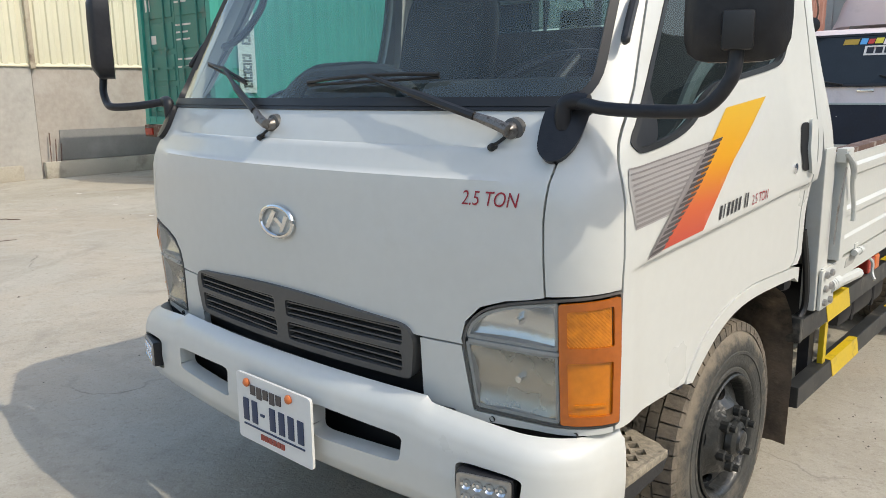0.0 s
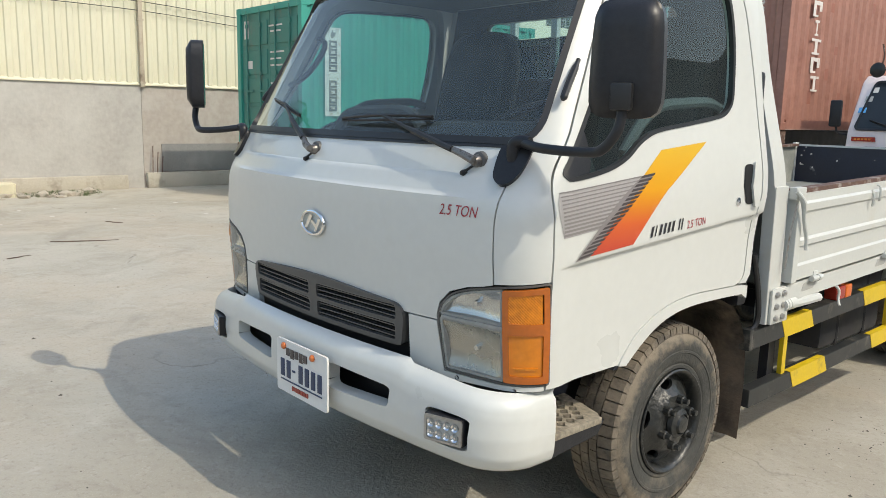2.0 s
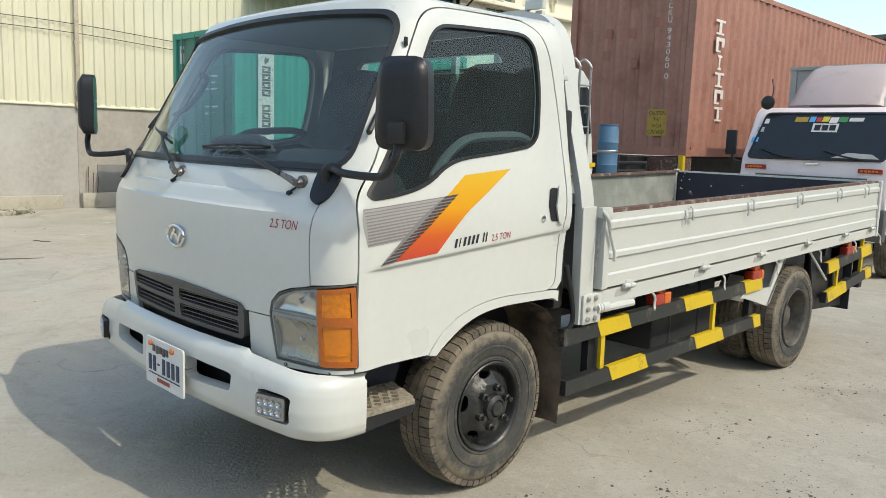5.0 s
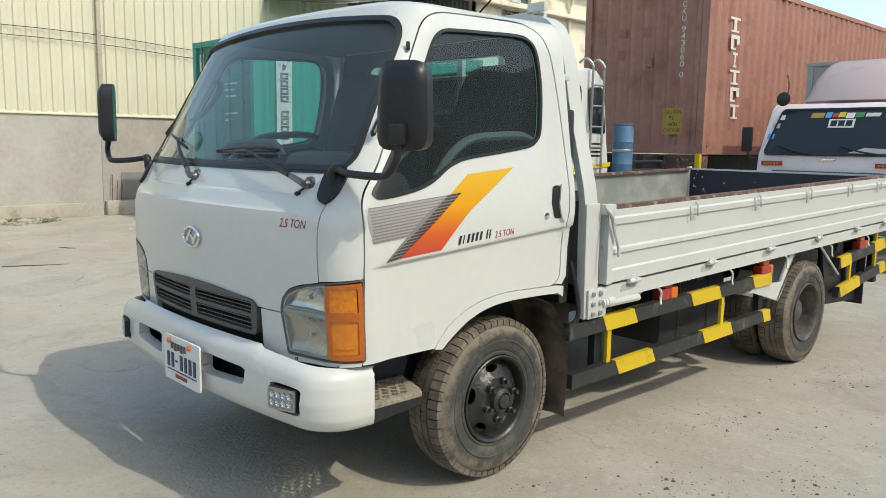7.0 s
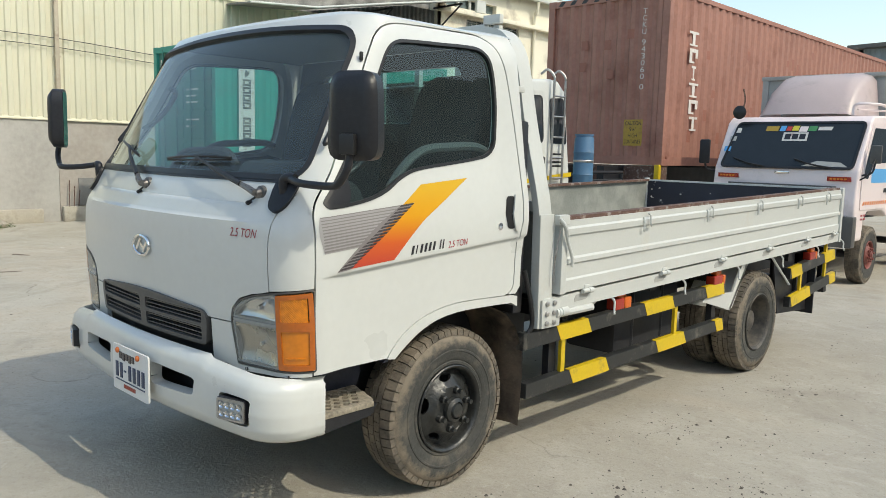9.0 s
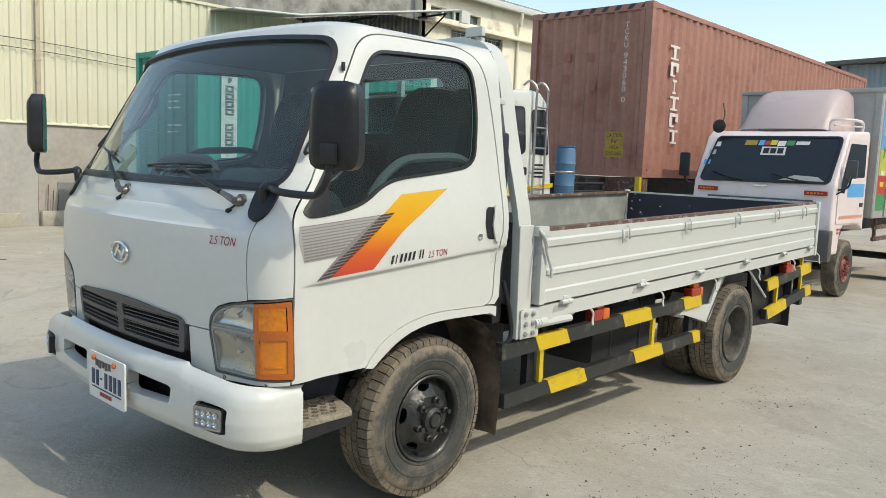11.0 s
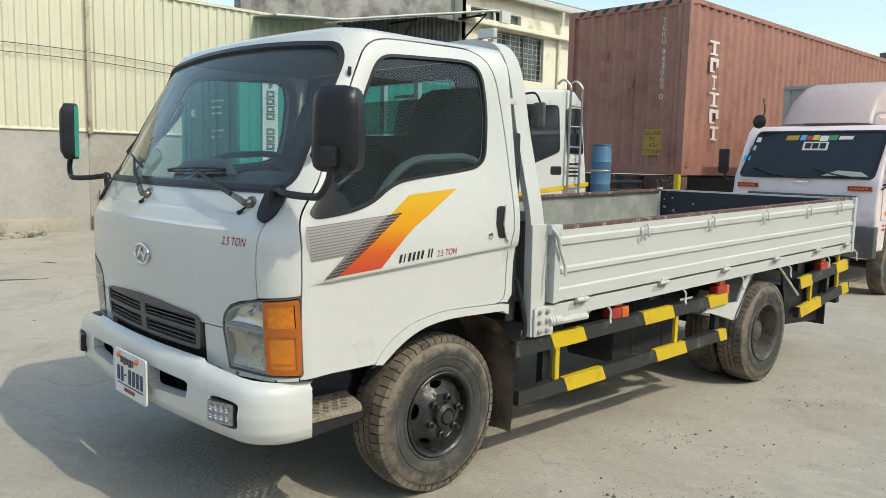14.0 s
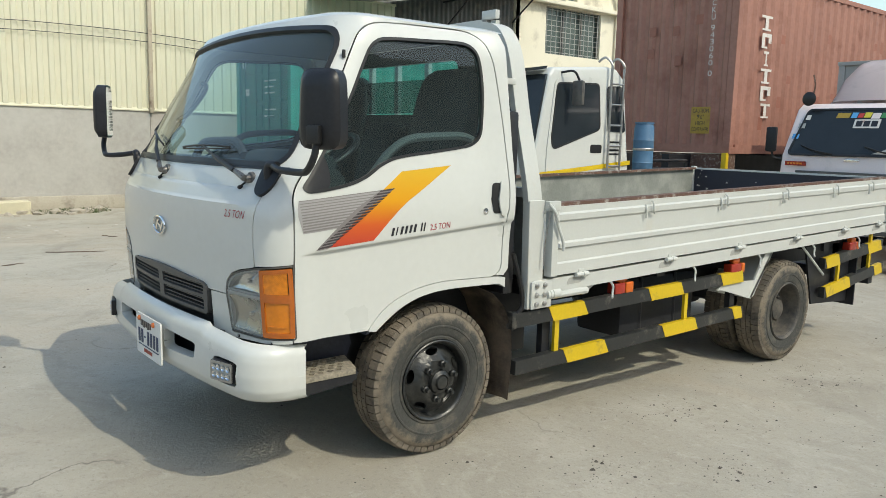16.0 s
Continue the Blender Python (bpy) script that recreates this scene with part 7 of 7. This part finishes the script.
part("panel_print", patch(rect(10.24, 11.02, 1.30, 1.49), [], pside, 0.5, lift=0.015), BLUE_PRINT, pd, smooth=0)
part("handle", patch(rounded(rect(10.86, 11.0, 1.16, 1.22), 0.01), [], pside, 0.2, lift=0.02, flange=0.008), RUBBER, pd)
for k in range(11):
    y0 = 9.95 + k * 0.10
    part("tape_mark", patch([(y0, 1.00), (y0 + 0.06, 1.00), (y0 + 0.085, 1.05), (y0 + 0.025, 1.05)], [], pside, 0.3, lift=0.015), ORANGE_TAPE, pd, smooth=0)
for k in range(4):
    part("text_bar", patch(rect(9.95 + 0.12 * (k % 2), 10.04 + 0.12 * (k % 2), 0.80 + 0.05 * (k // 2), 0.825 + 0.05 * (k // 2)), [], pside, 0.3, lift=0.004), RED_INK, pink, smooth=0)
part("mirror", box(PX0 - 0.24, PX0 - 0.08, 9.70, 9.76, 1.50, 1.86, 0.03), BLACK, pink)
part("mirror_arm", tube(curve_pts([(PX0, 9.85, 1.40), (PX0 - 0.12, 9.76, 1.42), (PX0 - 0.15, 9.74, 1.52)], 3), 0.015, 6), BLACK, pink)
part("mirror", box(PX1 + 0.06, PX1 + 0.20, 9.92, 9.97, 1.56, 1.80, 0.02), GRILLE, pink)
part("mirror_arm", merge(tube(curve_pts([(PX1, 9.86, 1.40), (PX1 + 0.11, 9.90, 1.44), (PX1 + 0.13, 9.945, 1.58)], 4), 0.013, 8), tube(curve_pts([(PX1, 9.80, 1.34), (PX1 + 0.10, 9.80, 1.42), (PX1 + 0.13, 9.93, 1.62)], 4), 0.010, 8)), BLACK, pink)
part("round_mirror", lathe([(0.0, -0.03), (0.07, -0.02), (0.10, 0.0), (0.0, 0.02)], (PX0 + 0.22, 9.98, 2.26), "y", 20), RUBBER, pink)
part("aerial", tube(curve_pts([(PX0 + 0.22, 10.0, 2.2), (PX0 + 0.26, 10.05, 2.42), (PX0 + 0.24, 10.02, 2.60)], 3), 0.012, 6), WOODRAIL, pink)
# roof deflector: a lofted hood
db = bmesh.new()
secs = []
for y, z, w, hgt in ((10.24, 2.20, 0.66, 0.04), (10.36, 2.21, 0.67, 0.20), (10.58, 2.215, 0.69, 0.43), (10.82, 2.22, 0.70, 0.57), (11.08, 2.22, 0.715, 0.64), (11.32, 2.22, 0.72, 0.668), (11.35, 2.22, 0.715, 0.65)):
    sec = []
    for k in range(21):
        u = -1 + k / 10
        hh = hgt * (1 - abs(u) ** 12) ** 0.5 * (1 - 0.05 * u * u) + (0.012 if abs(abs(u) - 0.6) < 0.08 else 0) * min(1, hgt * 4)
        sec.append(db.verts.new((PM + 0.01 + u * w, y + 0.14 * u * u * (1 if y < 11 else 0), z + max(0, hh))))
    secs.append(sec)
for A, B in zip(secs, secs[1:]):
    for k in range(20):
        db.faces.new((A[k], A[k + 1], B[k + 1], B[k]))
bmesh.ops.solidify(db, geom=db.faces[:], thickness=0.02)
part("roof_deflector", db, PINK, pink, "pale pink moulded roof deflector", smooth=50)
part("roof_rack", merge(tube(curve_pts([(PX1 - 0.32, 10.35, 2.22), (PX1 - 0.30, 10.36, 2.36), (PX1 - 0.10, 10.42, 2.37), (PX1 - 0.06, 10.9, 2.36), (PX1 - 0.06, 10.95, 2.22)], 4), 0.02, 8), tube([(PX1 - 0.28, 10.40, 2.30), (PX1 - 0.06, 10.92, 2.30)], 0.014, 6)), PINK, pink)
cb = part("cargo_box", box(PX0 - 0.05, PX1 + 0.06, 11.42, 15.9, 0.98, 2.86, 0.015), BOXGREY, pink, "grey cargo box with bright printed side")
for xx in (PX0 - 0.02, PX1 - 0.01):
    part("edge_rail", box(xx - 0.035, xx + 0.06, 11.395, 11.43, 1.0, 2.85, 0.006), BOXGREY, cb)
    for k in range(14):
        part("rivet", lathe([(0.012, 0.0), (0.010, -0.008), (0, -0.01)], (xx + 0.012, 11.395, 1.10 + k * 0.125), "y", 8), STEEL, cb)
part("top_rail", box(PX0 - 0.07, PX1 + 0.08, 11.38, 15.92, 2.84, 2.90, 0.008), BOXGREY, cb)
psd = flat("x", PX1 + 0.061)
for a, b, c, d, m in ((11.50, 15.85, 2.0, 2.82, BLUE_PRINT), (11.50, 15.85, 1.62, 2.0, YELLOW_PRINT), (11.50, 15.85, 1.34, 1.62, RED_PRINT), (11.50, 15.85, 1.10, 1.34, GREEN_PRINT)):
    part("print", patch(rect(a, b, c, d), [], psd, 1.0, lift=0.004), m, cb, smooth=0)
rng = random.Random(3)
for k in range(46):
    y, z = 11.55 + rng.random() * 4.1, 1.86 + rng.random() * 0.42
    q = rng.uniform(0.05, 0.16)
    part("print", patch([(y, z), (y + q * 0.5, z - q * 0.2), (y + q * 0.8, z + q), (y + q * 0.3, z + q * 1.5)], [], psd, 0.5, lift=0.007), YELLOW_PRINT if k % 3 else GREEN_PRINT, cb, smooth=0)
for k in range(16):
    y = 11.6 + (k % 8) * 0.32
    zz = 1.66 - 0.17 * (k // 8)
    part("print", patch(rect(y, y + 0.2, zz - 0.035, zz + 0.035), [], psd, 0.5, lift=0.008), WHITE_INK if k < 8 else YELLOW_PRINT, cb, smooth=0)
for k in range(3):
    part("door_post", box(PX1 + 0.062, PX1 + 0.085, 11.95 + k * 1.3, 12.0 + k * 1.3, 1.0, 2.84), BOXGREY, cb, smooth=0)
part("chassis", merge(box(PX0 + 0.5, PX0 + 0.65, 10, 15.8, 0.72, 0.96), box(PX1 - 0.65, PX1 - 0.5, 10, 15.8, 0.72, 0.96)), CHASSIS, pink, smooth=0)
part("side_guard", merge(box(PX1 - 0.02, PX1 + 0.02, 11.75, 13.4, 0.80, 0.86), box(PX1 - 0.02, PX1 + 0.02, 11.75, 13.4, 0.62, 0.68), box(PX1 - 0.02, PX1 + 0.02, 11.8, 11.86, 0.62, 0.98), box(PX1 - 0.02, PX1 + 0.02, 13.2, 13.26, 0.62, 0.98)), WOODRAIL, pink, smooth=0)
part("bumper", box(PX0 - 0.02, PX1 + 0.02, 9.62, 9.78, 0.44, 0.86, 0.03), GRILLE, pink)
part("grille", box(PX0 + 0.25, PX1 - 0.25, 9.685, 9.71, 0.95, 1.25, 0.01), GRILLE, pink)
for s in (1, -1):
    wheel("front_wheel", (PX1 - 0.03) if s > 0 else (PX0 + 0.03), 10.60, s, False, pink, RED_RIM, 0.41, drop=gz(0, 10.6))
    wheel("rear_wheel", (PX1 + 0.0) if s > 0 else (PX0 - 0.0), 13.95, s, True, pink, RED_RIM, 0.41, drop=gz(0, 13.95))
for ya in (10.6, 13.95):
    part("axle", tube([(PX0 + 0.2, ya, 0.4 + gz(0, ya)), (PX1 - 0.2, ya, 0.4 + gz(0, ya))], 0.06, 8), CHASSIS, pink)
part("mud_guard", merge(prism([(10.05, 0.55), (10.15, 0.82), (10.30, 0.90), (10.30, 0.93), (10.10, 0.86), (10.0, 0.55)], "x", PX1 - 0.35, PX1 - 0.01)), CHASSIS, pink, smooth=0)

# ---- small things on the ground ----
rng = random.Random(11)


def stone(x, y, r, z=0.0):
    b = bmesh.new()
    bmesh.ops.create_icosphere(b, subdivisions=1, radius=r)
    for v in b.verts:
        v.co *= rng.uniform(0.7, 1.25)
        v.co.z = v.co.z * 0.55 + r * 0.3 + z
        v.co.x += x
        v.co.y += y
    return b


for k in range(16):
    stone_ob = solid("rubble", stone(-12.15 + rng.uniform(-0.1, 0.55), 1.2 + rng.uniform(0, 1.9), rng.uniform(0.05, 0.15), 0), RUBBLE, "dusty broken rubble piece by the wall", "rubble", "rubble by the wall", smooth=0)
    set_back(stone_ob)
slab_bm = box(-14.25, -13.88, 0.95, 2.25, 0, 0.27, 0.03, 2)
for v in slab_bm.verts:
    v.co += Vector((rng.uniform(-0.02, 0.02), rng.uniform(-0.03, 0.03), gz(-14.05, 1.5) - 0.01 + (rng.uniform(-0.03, 0.03) if v.co.z > 0.1 else 0)))
solid("kerb_block", slab_bm, PALE_BLOCK, "pale chipped concrete block lying by the wall", "block", smooth=0)
bush = bmesh.new()
clumps = [(-12.05 + rng.gauss(0, 0.16), 2.55 + rng.gauss(0, 0.30)) for _ in range(16)] + [(-12.35, 0.95 + 0.12 * q) for q in range(5)]
for k in range(2400):
    cx_, cy_ = clumps[k % len(clumps)]
    tall = 0.16 if cx_ < -12.3 else 0.07
    c = Vector((cx_ + rng.gauss(0, 0.07), cy_ + rng.gauss(0, 0.07), 0.01 + rng.random() ** 2 * tall))
    t = Vector((rng.uniform(-1, 1), rng.uniform(-1, 1), rng.uniform(-0.1, 0.9))).normalized() * rng.uniform(0.02, 0.045)
    u = t.orthogonal().normalized() * rng.uniform(0.004, 0.008)
    bush.faces.new([bush.verts.new(q) for q in (c, c + t * 0.5 + u, c + t, c + t * 0.5 - u)])
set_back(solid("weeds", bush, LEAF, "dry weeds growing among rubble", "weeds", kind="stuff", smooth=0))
grit = bmesh.new()
drifts = [(1.18, 2.68, 0.17), (1.9, 2.2, 0.10), (2.4, 3.4, 0.22), (1.5, 1.7, 0.12), (3.0, 5.2, 0.35), (1.3, 4.2, 0.20), (2.1, 1.2, 0.16)]
for k in range(3000):
    x, y = rng.uniform(-12, 8), rng.uniform(-4, 12)
    pick = rng.random()
    if pick < 0.16:
        cx_, cy_, sd = drifts[rng.randrange(len(drifts))]
        x, y = cx_ + rng.gauss(0, sd), cy_ + rng.gauss(0, sd)
    elif pick < 0.50:
        x, y = rng.uniform(0.9, 5.0), rng.uniform(-1.0, 8.0)
    r = rng.uniform(0.002, 0.006) if rng.random() < 0.93 else rng.uniform(0.006, 0.013)
    v = [grit.verts.new((x + r * math.cos(a) * rng.uniform(0.7, 1.3), y + r * math.sin(a) * rng.uniform(0.7, 1.3), gz(x, y) + 0.0005)) for a in (0, 1.25, 2.5, 3.8, 5.0)]
    top = grit.verts.new((x, y, gz(x, y) + r * 0.8))
    for i in range(5):
        grit.faces.new((v[i], v[(i + 1) % 5], top))
solid("grit", grit, PEBBLE, "dark grit and small stones scattered over concrete", "grit", kind="stuff", smooth=0)
for x, y, L, a in ((-7.4, 1.5, 0.75, 1.2), (-9.0, 2.4, 0.3, 0.5), (-6.6, 0.6, 0.25, 2.0)):
    pts = [(x + L * (t - 0.5) * math.cos(a) + rng.uniform(-0.02, 0.02), y + L * (t - 0.5) * math.sin(a) + rng.uniform(-0.02, 0.02), gz(x, y) + 0.012) for t in np.linspace(0, 1, 6)]
    solid("twig", tube(pts, [0.005, 0.006, 0.007, 0.006, 0.004, 0.002], 6), TWIG, "dark dry twig lying on concrete", "twig", "twigs")
for k in range(14):
    x, y, r = rng.uniform(-11.5, -3), rng.uniform(-0.5, 6), rng.uniform(0.03, 0.09)
    a = rng.uniform(0, 3)
    pts = [(x + r * math.cos(a + t) * rng.uniform(0.5, 1.2), y + 0.5 * r * math.sin(a + t) * rng.uniform(0.5, 1.2)) for t in (0, 1.3, 2.6, 3.8, 5.1)]
    solid("paper_scrap", prism(pts, "z", gz(x, y) - 0.002, gz(x, y) + 0.005), LITTER, "pale flat scrap of litter on concrete", "litter", "litter scraps", smooth=0)
